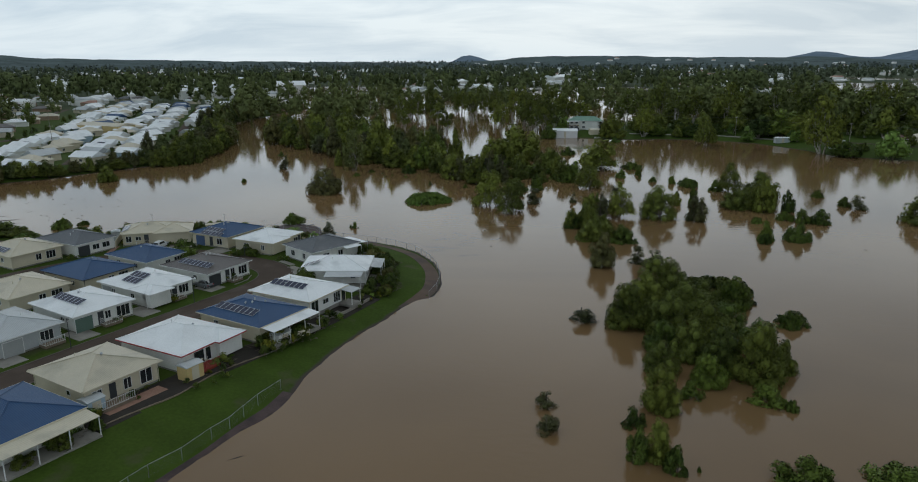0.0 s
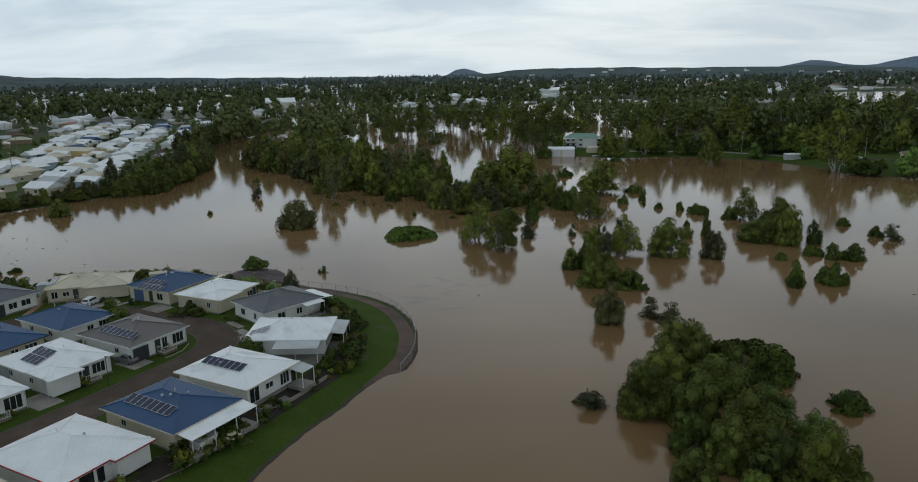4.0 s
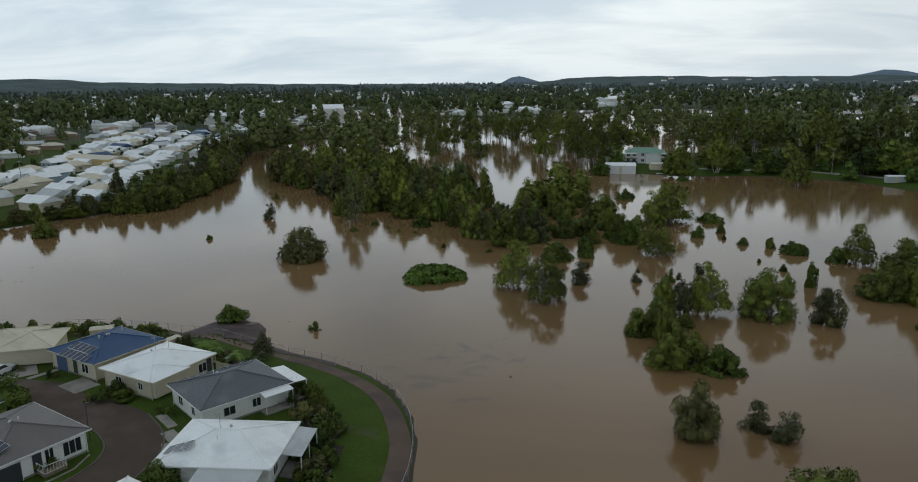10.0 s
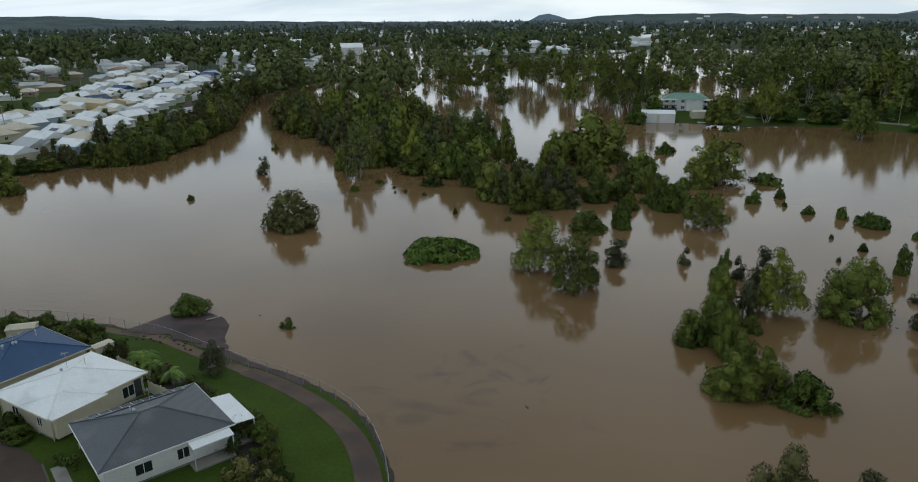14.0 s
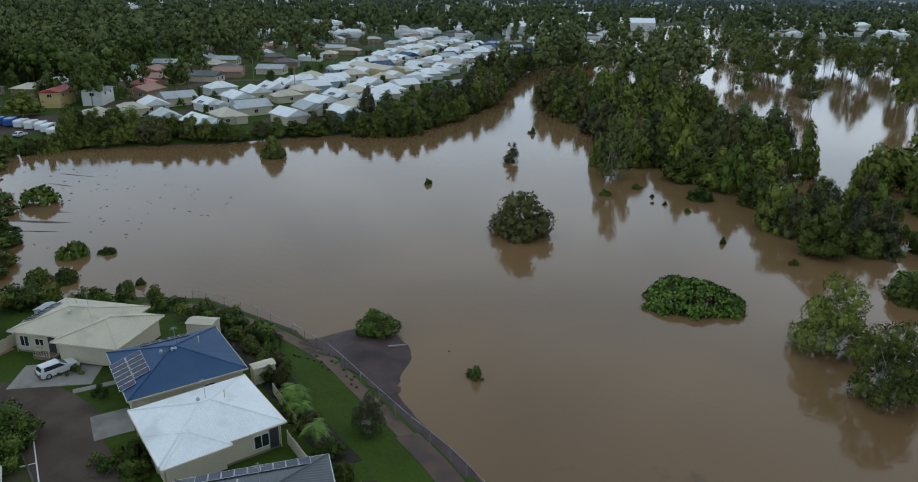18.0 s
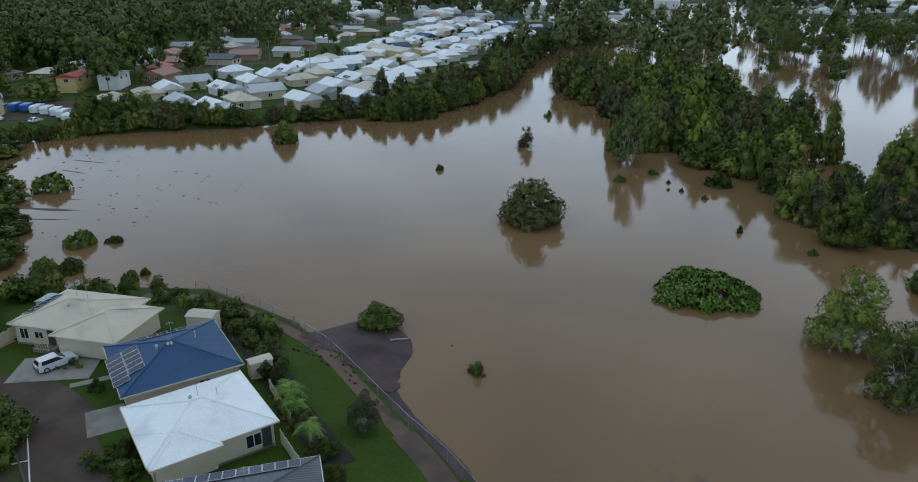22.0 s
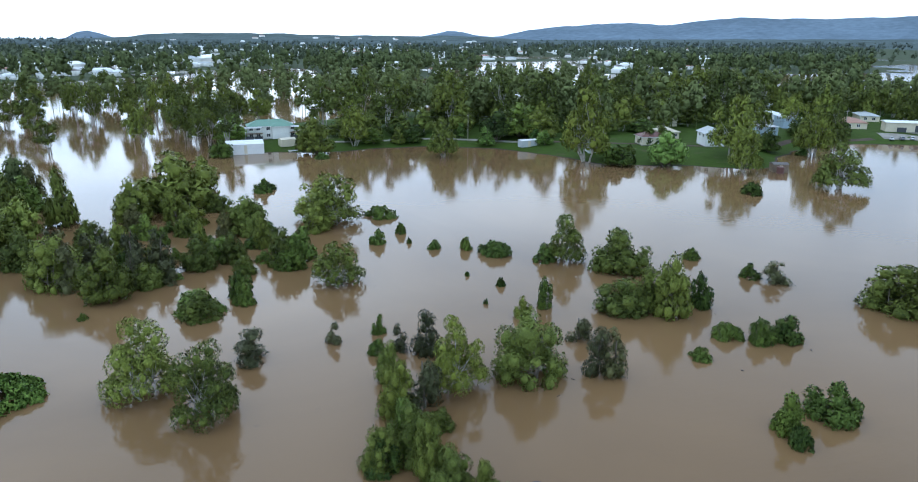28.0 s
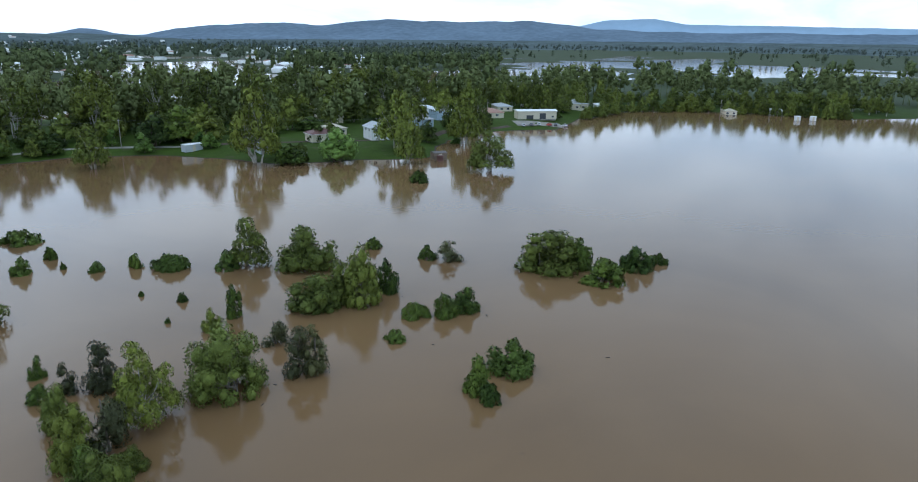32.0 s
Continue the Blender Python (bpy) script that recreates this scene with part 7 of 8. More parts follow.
# taller shrubs in the beds behind the houses
big = random.Random(21)
for x, y in ((-15.8, 120.6), (-15.4, 124.0), (-16.4, 127.2), (-15.2, 130.6), (-16.6, 134.0), (-16.2, 137.6), (-17.6, 140.2), (-19.6, 143.2), (-22.0, 146.6), (-24.4, 149.2), (-17.9, 131.2), (-18.4, 121.4), (-31.0, 152.4), (-34.2, 154.6), (-38.2, 156.4),
             (-46.6, 160.8), (-49.4, 162.8), (-51.2, 164.4), (-53.6, 166.0), (-55.6, 168.4), (-57.8, 170.0), (-60.4, 170.6), (-63.4, 170.2), (-56.2, 165.4), (-59.8, 167.2), (-66.4, 170.4), (-70.2, 170.6), (-48.4, 144.4), (-46.6, 143.0),
             (-86.0, 163.6), (-90.0, 160.6), (-94.4, 157.8), (-98.6, 155.2), (-82.4, 165.6), (-40.8, 70.6), (-42.4, 66.4), (-44.4, 62.8), (-43.4, 69.6), (-27.0, 96.4), (-25.6, 99.4)):
    plant("bush", x, y, big.uniform(1.5, 2.6), big.uniform(1.0, 1.7), big.choice((HEDGE, HEDGE, PAPER, MANG, OLIVE)), "dense garden shrub in a bed behind the house", "tall garden shrubs")


# mud, drift lines and small debris
def blot(name, cx, cy, rx, ry, ang, mat, label, category, z, seed, kind="stuff"):
    """A thin uneven patch lying on the water or the mud."""
    rng = random.Random(seed)
    g = Geo()
    c, s = math.cos(radians(ang)), math.sin(radians(ang))
    n = 28
    ph = [rng.uniform(0, 6.28) for _ in range(4)]
    for i in range(n):
        pts = []
        for j in (i, i + 1):
            t = 2 * math.pi * j / n
            q = 1 + 0.22 * math.sin(2 * t + ph[0]) + 0.16 * math.sin(3 * t + ph[1]) + 0.12 * math.sin(5 * t + ph[2]) + 0.08 * math.sin(9 * t + ph[3])
            u, v = rx * q * math.cos(t), ry * q * math.sin(t)
            pts.append((cx + u * c - v * s, cy + u * s + v * c))
        (ax, ay), (bx, by) = pts
        g.poly([(cx, cy, z + 0.05), (ax, ay, z), (bx, by, z)])
    return solid(name, g, mat, label, category, kind=kind, smooth=True)


drift = "thin dark raft of floating silt and leaves"
for k, (dx, dy, rx, ry, a) in enumerate(((-131, 181, 8, 0.5, 24), (-136, 186, 5, 0.3, 20), (-125, 178, 4, 0.25, 28), (-152, 199, 3, 0.3, 10), (-158, 206, 4, 0.3, 15), (-24, 68, 0.9, 0.08, 35), (38, 36, 0.4, 0.2, 0), (36.2, 168.0, 2.6, 1.8, 30), (30.5, 113.0, 4.0, 2.2, 70), (37.5, 104.0, 4.5, 2.4, 100))):
    blot("drift_line", dx, dy, rx, ry, a, SCUM, drift, "debris", 0.012, k)
bits = random.Random(3)
litter = Geo()
for _ in range(120):
    k = bits.random()
    if k < 0.86:
        x, y = bits.uniform(-175, -105), bits.uniform(172, 215)
        if (level(x, y)) > -0.4:
            continue
    elif k < 0.94:
        x, y = bits.uniform(30, 95), bits.uniform(150, 230)
    else:
        x, y = bits.uniform(-70, 10), bits.uniform(150, 190)
        if (level(x, y)) > -0.3:
            continue
    litter.box(x, y, -0.03, bits.uniform(0.15, 0.7), bits.uniform(0.08, 0.25), 0.1, bits.uniform(0, 3.1), 0.03)
solid("floating_twigs", litter, SCUM, "scattered floating sticks and leaf litter", "debris", kind="stuff")
def drape(name, poly, mat, label, category, lift, step=1.2):
    """A sheet over the ground within a polygon."""
    xs, ys = np.arange(min(p[0] for p in poly), max(p[0] for p in poly), step), np.arange(min(p[1] for p in poly), max(p[1] for p in poly), step)
    g = Geo()
    for x in xs:
        for y in ys:
            if float(inside_by(poly, x + step / 2, y + step / 2)) > -0.4:
                g.poly([(a, b, level(a, b) + lift) for a, b in ((x, y), (x + step, y), (x + step, y + step), (x, y + step))])
    solid(name, g, mat, label, category, kind="structure", smooth=True)


drape("mud_spit", [(-36.6, 167.4), (-38.6, 172), (-39.4, 175.6), (-42, 178.6), (-45.4, 180.2), (-50.6, 179.6), (-52.8, 175), (-53.4, 172.0), (-46, 169.9)], MUD, "bare purple-brown mud spit round a shrub", "mud", 0.09)
log = Geo().tube((-43.6, 176.2, 0.5), (-41.8, 177.6, 0.62), 0.13, 0.07, 7)
solid("driftwood_log", log, PALEBARK, "pale bleached log stranded on the mud", "log", smooth=True)
# small dark bird-sized lumps scattered along the path edge
birds = Geo()
for k in range(16):
    t = k / 33
    x, y = -52 + 26 * t + bits.uniform(-0.5, 0.5), 168.4 - 10 * t * t + bits.uniform(-0.8, 0.8)
    birds.box(x, y, (level(x, y)) - 0.02, 0.32, 0.2, 0.26, bits.uniform(0, 3), 0.06)
solid("dark_lumps", birds, SCUM, "small dark lumps along the path edge", "debris", kind="stuff")

# ---------- cars, sheds, poles and other things on the estate ----------
def wheel(parent, x, y, r=0.31, w=0.2):
    t = Geo().tube((x, y - w / 2, r), (x, y + w / 2, r), r, n=14)
    wo = part("wheel", t, RUBBER, parent)
    part("rim", Geo().tube((x, y - w / 2 - 0.012, r), (x, y + w / 2 + 0.012, r), r * 0.6, n=10), SOLARFRAME, wo)


def car(x, y, ang, paint, label, kind="wagon", z=None, length=4.1):
    """A car along its x axis: body, cabin glass, wheels, lamps."""
    z = (level(x, y)) + 0.07 if z is None else z
    c = thing("car", turned(x, y, z, ang, length / 4.1), label, "car", "parked cars")
    b = Geo()
    lower = [(-2.05, 0.35), (-2.05, 0.72), (-1.95, 0.86), (1.05, 0.90), (1.95, 0.74), (2.05, 0.6), (2.05, 0.32), (1.6, 0.24), (-1.8, 0.24)]
    cabin = {"wagon": [(-1.98, 0.88), (-1.75, 1.42), (0.1, 1.46), (0.95, 0.91)], "ute": [(-0.35, 0.88), (-0.3, 1.46), (0.45, 1.48), (1.1, 0.91)], "hatch": [(-1.8, 0.88), (-1.2, 1.40), (0.1, 1.43), (0.95, 0.9)]}[kind]
    for prof, hw, top in ((lower, 0.82, 0.80), (cabin, 0.74, 0.62)):
        n = len(prof)
        k = len(b.v)
        for s in (-1, 1):
            for px, pz in prof:
                b.v.append((px, s * (hw if pz < 1.0 else top), pz))
        b.f.append(tuple(k + i for i in range(n)))
        b.f.append(tuple(k + 2 * n - 1 - i for i in range(n)))
        for i in range(n):
            j = (i + 1) % n
            b.f.append((k + j, k + i, k + n + i, k + n + j))
    bo = part("body", b, paint, c)
    g = Geo()
    x0, x1 = cabin[0][0] + 0.35, cabin[-1][0] - 0.35
    t0, t1 = cabin[1][0] + 0.2, cabin[2][0] - 0.08
    for s in (-1, 1):
        q = [(x0, s * 0.755, 0.95), (x1, s * 0.755, 0.95), (t1, s * 0.65, 1.37), (t0, s * 0.65, 1.37)]
        g.poly(q if s < 0 else q[::-1])
    part("side_window", g, GLASS, bo)
    f = Geo()
    fx, fz = cabin[-1], cabin[-2]
    f.poly([(fx[0] - 0.05 + 0.03, -0.66, 0.96), (fx[0] - 0.05 + 0.03, 0.66, 0.96), (fz[0] + 0.13, 0.58, 1.40), (fz[0] + 0.13, -0.58, 1.40)])
    rx, rz = cabin[0], cabin[1]
    f.poly([(rx[0] + 0.01, 0.62, 0.98), (rx[0] + 0.01, -0.62, 0.98), (rz[0] - 0.06, -0.55, 1.36), (rz[0] - 0.06, 0.55, 1.36)])
    part("windscreen", f, GLASS, bo)
    for s in (-1, 1):
        for wx in (-1.28, 1.25):
            wheel(c, wx, s * 0.74)
        part("tail_lamp", Geo().box(-2.06, s * 0.66, 0.58, 0.05, 0.2, 0.24), LAMPRED, bo)
        part("head_lamp", Geo().box(1.99, s * 0.6, 0.56, 0.12, 0.3, 0.14), LAMPCLEAR, bo)
    part("bumper", Geo().box(2.06, 0, 0.3, 0.1, 1.5, 0.2, 0, 0.03).box(-2.07, 0, 0.32, 0.1, 1.5, 0.2, 0, 0.03), TRIM_DARK, bo)
    return c


car(-69.6, 149.7, 82, CARWHITE, "white estate car parked on the stained forecourt")
car(-48.9, 121.8, 153, CARGREY, "grey hatchback in an open carport", "hatch", length=3.8)


def shed(x, y, ang, sx, sy, h, wall, roof, label, base=None, group="garden sheds"):
    """A small steel shed with a low gabled roof and a door."""
    z = (level(x, y)) if base is None else base
    o = thing("garden_shed", turned(x, y, z, ang), label, "shed", group)
    part("wall", Geo().box(0, 0, -0.2, sx, sy, h + 0.2), wall, o)
    r = Geo()
    hip_roof(r, sx + 0.2, sy + 0.2, h, min(sx, sy) * 0.12, gable=True, thick=0.06)
    part("roof", r, roof, o)
    part("door", Geo().box(0, -sy / 2, 0.02, min(1.1, sx * 0.5), 0.06, h * 0.88), TRIM_CREAM, o)
    return o


shed(-35.6, 84.2, 61, 2.6, 2.0, 2.0, WALL_YELLOW, ROOF_PALE, "small yellow steel garden shed between two houses")
shed(-43.4, 74.4, 62, 2.2, 2.0, 1.9, WALL_BLUE, ROOF_PALE, "small blue-grey garden shed beside the deck")
shed(-27.4, 97.2, 62, 2.6, 1.8, 1.9, WALL_WHITE, ROOF_PALE, "small white garden shed beside the patio")
shed(-83.4, 156.6, 112, 2.2, 1.8, 2.1, WALL_GREY, ROOF_PALE, "small grey garden shed behind the house")
shed(-63.4, 164.6, 24, 3.4, 2.0, 2.2, WALL_CREAM, ROOF_CREAM, "cream lean-to shed behind the house")
shed(-49.2, 160.8, 65, 2.4, 1.3, 2.0, WALL_CREAM, ROOF_CREAM, "narrow cream garden shed behind the house")


def board_fence(a, b, h, mat, label):
    """A close-boarded fence: a post and rail frame and its boards."""
    a, b = Vector((*a, 0)), Vector((*b, 0))
    n = max(2, round((b - a).length / 0.45))
    w = (b - a).normalized()
    ang = math.atan2(w.y, w.x)
    f = thing("board_fence", pose(0, 0, 0), label, "fence", "garden fences")
    for i in range(n):
        p = a.lerp(b, (i + 0.5) / n)
        z = (level(p.x, p.y))
        part("board", Geo().box(p.x, p.y, z - 0.05, (b - a).length / n * 0.94, 0.04, h + 0.05 * math.sin(i * 2.4), ang), mat, f)
    for i in range(0, n + 1, 5):
        p = a.lerp(b, i / n)
        part("post", Geo().box(p.x, p.y, (level(p.x, p.y)) - 0.1, 0.1, 0.1, h + 0.15, ang), mat, f)


board_fence((-79.4, 148.5), (-83.4, 160.0), 1.6, TRIM_CREAM, "cream close-boarded fence beside the cream house")
board_fence((-38.6, 153.6), (-33.2, 151.2), 1.5, TRIM_CREAM, "cream close-boarded fence between two houses")
board_fence((-40.0, 156.2), (-46.4, 159.4), 1.3, TRIM_CREAM, "cream garden fence behind the house")
board_fence((-53.2, 136.6), (-47.6, 133.8), 0.5, TRIM_WHITE, "low white edging board round a garden")


def street_lamp(x, y, ang):
    z = (level(x, y))
    o = thing("street_lamp", turned(x, y, z, ang), "slim dark street lamp beside the estate road", "street lamp", "street lamps")
    part("pole", Geo().tube((0, 0, -0.2), (0, 0, 4.6), 0.06, 0.045, 7), TRIM_DARK, o)
    part("lamp_head", Geo().box(0.25, 0, 4.58, 0.6, 0.2, 0.12, 0, 0.03), TRIM_DARK, o)


street_lamp(-44.6, 132.6, 40)
street_lamp(-47.0, 113.0, -30)
street_lamp(-57.0, 93.0, -30)


def edging(line, label, mat=TIMBER, high=0.16, wide=0.14):
    """Sleepers laid end to end along a garden bed, each one a piece."""
    e = thing("garden_edging", pose(0, 0, 0), label, "edging", "garden edging")
    pts = smooth_line(line, 1.6)
    for (ax, ay), (bx, by) in zip(pts, pts[1:]):
        x, y = (ax + bx) / 2, (ay + by) / 2
        part("sleeper", Geo().box(x, y, level(x, y) - 0.05, math.hypot(bx - ax, by - ay) - 0.03, wide, high + 0.05, math.atan2(by - ay, bx - ax), 0.02), mat, e)


edging([(-44.2, 62.6), (-42.2, 66.4), (-40.2, 71.8), (-37.8, 75.4), (-35.2, 79.3), (-33.4, 84.2), (-31.2, 88.8), (-28.4, 93.0)], "low weathered sleepers between the bed and the lawn")
edging([(-28.4, 93.0), (-25.8, 98.3), (-23.0, 105.4)], "pale timber sleepers edging the shrub bed", CONCRETE)
edging([(-43.6, 123.2), (-42.2, 126.2), (-42.4, 129.2)], "curved pale edging round the front shrubs", CONCRETE)
edging([(-24.0, 106.6), (-20.6, 110.5), (-17.5, 117.7)], "knee-high grey retaining wall of a raised garden", TIMBERPOLE, 0.5, 0.22)
patch("paving", -23.4, 108.2, 50, 2.4, 0.9, CONCRETE, "pale paving slab in the raised garden", "paving", 0.12)
patch("paving", -22.0, 110.4, 55, 1.8, 0.8, CONCRETE, "pale paving slab in the raised garden", "paving", 0.12)


def table_set(x, y, ang, base):
    t = thing("patio_table", turned(x, y, base, ang), "round pale patio table on the deck", "table", "patio furniture")
    part("tabletop", Geo().tube((0, 0, 0.7), (0, 0, 0.74), 0.55, n=14), TRIM_CREAM, t)
    part("pedestal", Geo().tube((0, 0, 0), (0, 0, 0.7), 0.05, n=6).tube((0, 0, 0), (0, 0, 0.04), 0.3, 0.25, 10), TRIM_CREAM, t)
    for k in range(3):
        a = k * 2.1 + 0.4
        c = thing("patio_chair", turned(x + 0.95 * math.cos(a), y + 0.95 * math.sin(a), base, math.degrees(a)), "pale patio chair drawn up to a table", "chair", "patio furniture")
        part("seat", Geo().box(0, 0, 0.42, 0.45, 0.45, 0.05, 0, 0.01), TRIM_CREAM, c)
        part("backrest", Geo().box(0.21, 0, 0.47, 0.04, 0.45, 0.42, 0, 0.01), TRIM_CREAM, c)
        for i, j in ((-1, -1), (1, -1), (1, 1), (-1, 1)):
            part("leg", Geo().tube((0.19 * i, 0.19 * j, 0), (0.19 * i, 0.19 * j, 0.42), 0.02, n=4), TRIM_CREAM, c)


table_set(-35.8, 87.4, 20, 2.12)
table_set(-24.6, 98.6, 60, 1.86)


def palm(x, y, h, seed):
    """A clumping palm: ringed stem and arching fronds with many leaflets."""
    rng = random.Random(seed)
    z = (level(x, y))
    o = thing("palm", turned(x, y, z, rng.uniform(0, 360)), "clumping garden palm with arching fronds", "palm", "palms")
    tr = Geo()
    for k in range(8):
        tr.tube((0, 0, h * 0.55 * k / 8 - (0.2 if k == 0 else 0)), (0, 0, h * 0.55 * (k + 1) / 8), 0.15, 0.13, 7, False)
    part("trunk", tr, BARK, o)
    for k in range(12):
        a, lift = k * 2.4, rng.uniform(0.2, 1.1)
        g = Geo()
        prev = Vector((0, 0, h * 0.55))
        n = 7
        for i in range(1, n + 1):
            t = i / n
            rr = h * 0.42 * t
            p = Vector((math.cos(a) * rr, math.sin(a) * rr, h * 0.55 + h * 0.42 * (lift * t - 1.1 * t * t)))
            d = (p - prev).normalized()
            side = Vector((-math.sin(a), math.cos(a), 0))
            g.tube(prev, p, 0.025, 0.018, 4, False)
            for s in (-1, 1):
                for q in (0.2, 0.7):
                    m = prev.lerp(p, q)
                    l = h * 0.13 * (1.2 - 0.6 * abs(2 * t - 0.9))
                    tip = m + side * s * l + d * l * 0.5 + Vector((0, 0, -0.35 * l))
                    g.poly([m - d * 0.05, m + d * 0.05, tip])
            prev = p
        part("frond", g, BROAD, o)


for k, (px, py, ph) in enumerate(((-36.3, 154.9, 3.8), (-41.6, 157.9, 4.4), (-43.2, 158.9, 3.6), (-40.2, 157.2, 3.4), (-203, 246, 7.5), (-199, 250, 8.0), (-194, 245, 7.0))):
    palm(px, py, ph, k)

# ---------- the far estate, the yard and the suburb ----------
def copy_house(proto, x, y, ang, label):
    c = copy_thing(proto, turned(x, y, (level(x, y)), ang + far_rng.uniform(-6, 6), far_rng.uniform(0.9, 1.06)))
    return tagged(c, label)


far_rng = random.Random(9)
PROTOS = []
HW = [("S", -2.0, 0.9, 1.5, 1.3, 2), ("S", 1.8, 0.9, 1.5, 1.3, 2), ("E", 0.0, 0.9, 1.4, 1.2, 2)]
ROWDIR, ROWLEAN = Vector((-0.335, 0.942)), -19.6
spots = []
for r in range(-4, 9):
    for k in range(0, 34):
        base = Vector((-152, 262)) + Vector((-0.942, -0.335)) * (r * 14.6 + (r // 2) * 5.5 - 14) + ROWDIR * (k * 14.6 - 30 + (r % 2) * 5)
        x, y = base.x + far_rng.uniform(-2.0, 2.0), base.y + far_rng.uniform(-2.0, 2.0)
        if far_rng.random() < 0.06:
            continue
        if float(inside_by(ESTATE, x, y)) > 6.5 and (level(x, y)) > 0.9:
            spots.append((x, y, far_rng.choice((0, 90))))
KINDS = [(ROOF_WHITE, WALL_CREAM, "white-roofed cream bungalow"), (ROOF_WHITE, WALL_WHITE, "white-roofed white bungalow"), (ROOF_WHITE, WALL_WHITE, "white-roofed white bungalow"), (ROOF_PALE, WALL_CREAM, "pale-grey-roofed cream bungalow"),
         (ROOF_WHITE, WALL_BLUE, "white-roofed pale-blue bungalow"), (ROOF_CREAM, WALL_CREAM, "cream-roofed cream bungalow"), (ROOF_BLUE, WALL_WHITE, "blue-roofed white bungalow")]
for k, (ro, wa, lb) in enumerate(KINDS):
    x, y, a = spots.pop(far_rng.randrange(len(spots)))
    PROTOS.append(house(x, y, ROWLEAN + a, 8.8, 12.0, ro, wa, TRIM_WHITE, lb + " in the crowded far estate", HW, 25, wings=[(2.2, -4.2, 4.8, 6.0)] if k % 2 else (), gable=k % 3 != 2, vents=0, fine=False, group="far estate houses", solar=[("W", 0.0, 1.2, 4, 1)] if k in (1, 6) else ()))
for x, y, a in spots:
    k = far_rng.choices(range(7), (5, 4, 3, 5, 2, 4, 2))[0]
    copy_house(PROTOS[k], x, y, ROWLEAN + a + far_rng.choice((0, 180)), KINDS[k][2] + " in the crowded far estate")
for d in (-1, 0, 1, 2, 3):
    o = Vector((-152, 262)) + Vector((-0.942, -0.335)) * (d * 34.7 + 7.8)
    a, b = o + ROWDIR * 14, o + ROWDIR * 370
    strip("estate_street", [tuple(a), tuple((a + b) / 2), tuple(b)], -2.6, 2.6, 0.06, ASPHALT, "narrow asphalt street between bungalows", "road", across=1)
for _ in range(420):
    x, y = far_rng.uniform(-300, -135), far_rng.uniform(245, 610)
    if float(inside_by(ESTATE, x, y)) > 3 and all((x - a) ** 2 + (y - b) ** 2 > 34 for a, b, _ in spots):
        plant("shrub", x, y, far_rng.uniform(2.2, 5.5), far_rng.uniform(1.4, 2.4), HEDGE, "dark garden tree between bungalows", "estate garden trees")
shed(-216, 398, ROWLEAN, 34, 12, 4.5, WALL_YELLOW, ROOF_CREAM, "large yellowish hall among the bungalows", group="halls")

# the yard with caravans
# the open bay is a flat dark panel in place of its shaded inside
house(-228.5, 208.5, 52, 24, 11, ROOF_PALE, WALL_CREAM, TRIM_CREAM, "long pale-roofed workshop with open bays", [("S", 2.0, 0.8, 1.4, 1.2, 2)], 9, garage=("S", -4.0, 3.4, TRIM_DARK), vents=0, eave=4.0, gable=True, group="yard buildings", cat="workshop", name="workshop", fine=False)
patch("yard_paving", -222, 230, 50, 50, 32, ASPHALT, "cracked asphalt yard with parked caravans", "yard", 0.05)


def caravan(x, y, ang, mat, length=5.2):
    z = (level(x, y)) + 0.06
    o = thing("caravan", turned(x, y, z, ang), "white box caravan parked in the yard" if mat is CARWHITE else "blue-sided caravan parked in the yard", "caravan", "parked caravans")
    b = Geo()
    prof = [(-0.5, 0.45), (-0.5, 2.1), (-0.42, 2.45), (0.40, 2.45), (0.5, 1.6), (0.5, 0.45)]
    n = len(prof)
    for s in (-1.15, 1.15):
        b.v += [(px * length, s, pz) for px, pz in prof]
    b.f += [tuple(range(n)), tuple(range(2 * n - 1, n - 1, -1))] + [((i + 1) % n, i, n + i, n + (i + 1) % n) for i in range(n)]
    bo = part("body", b, mat, o)
    for s in (-1, 1):
        part("window", Geo().box(0.4, s * 1.16, 1.3, 1.2, 0.04, 0.6), GLASS, bo)
        wheel(o, -0.2, s * 1.0, 0.33)
    part("stripe", Geo().box(0, -1.165, 0.9, length * 0.9, 0.02, 0.18).box(0, 1.165, 0.9, length * 0.9, 0.02, 0.18), CARGREY, bo)
    part("drawbar", Geo().tube((length / 2, -0.5, 0.5), (length / 2 + 1.1, 0, 0.45), 0.04, n=5).tube((length / 2, 0.5, 0.5), (length / 2 + 1.1, 0, 0.45), 0.04, n=5), STEEL, o)


for k, (x, y) in enumerate(((-226.5, 224.5), (-222.8, 226.0), (-217.8, 226.6), (-213.2, 227.0), (-208.8, 227.4), (-204.6, 227.2), (-200.0, 226.0), (-258, 226.5), (-253.6, 228.0), (-249, 229.4))):
    caravan(x, y, 128 + 6 * math.sin(k * 2.1), CARBLUE if k in (0, 1) else CARWHITE)
car(-239, 226, 120, CARWHITE, "white car parked in the yard", "hatch")
car(-229, 216, 60, CARWHITE, "white van-like car beside the workshop")
car(-216, 213, 50, CARWHITE, "white utility parked beside the workshop", "ute", length=4.8)
car(-205, 219, 110, CARWHITE, "white car parked in the yard", "hatch")
stairs = Geo()
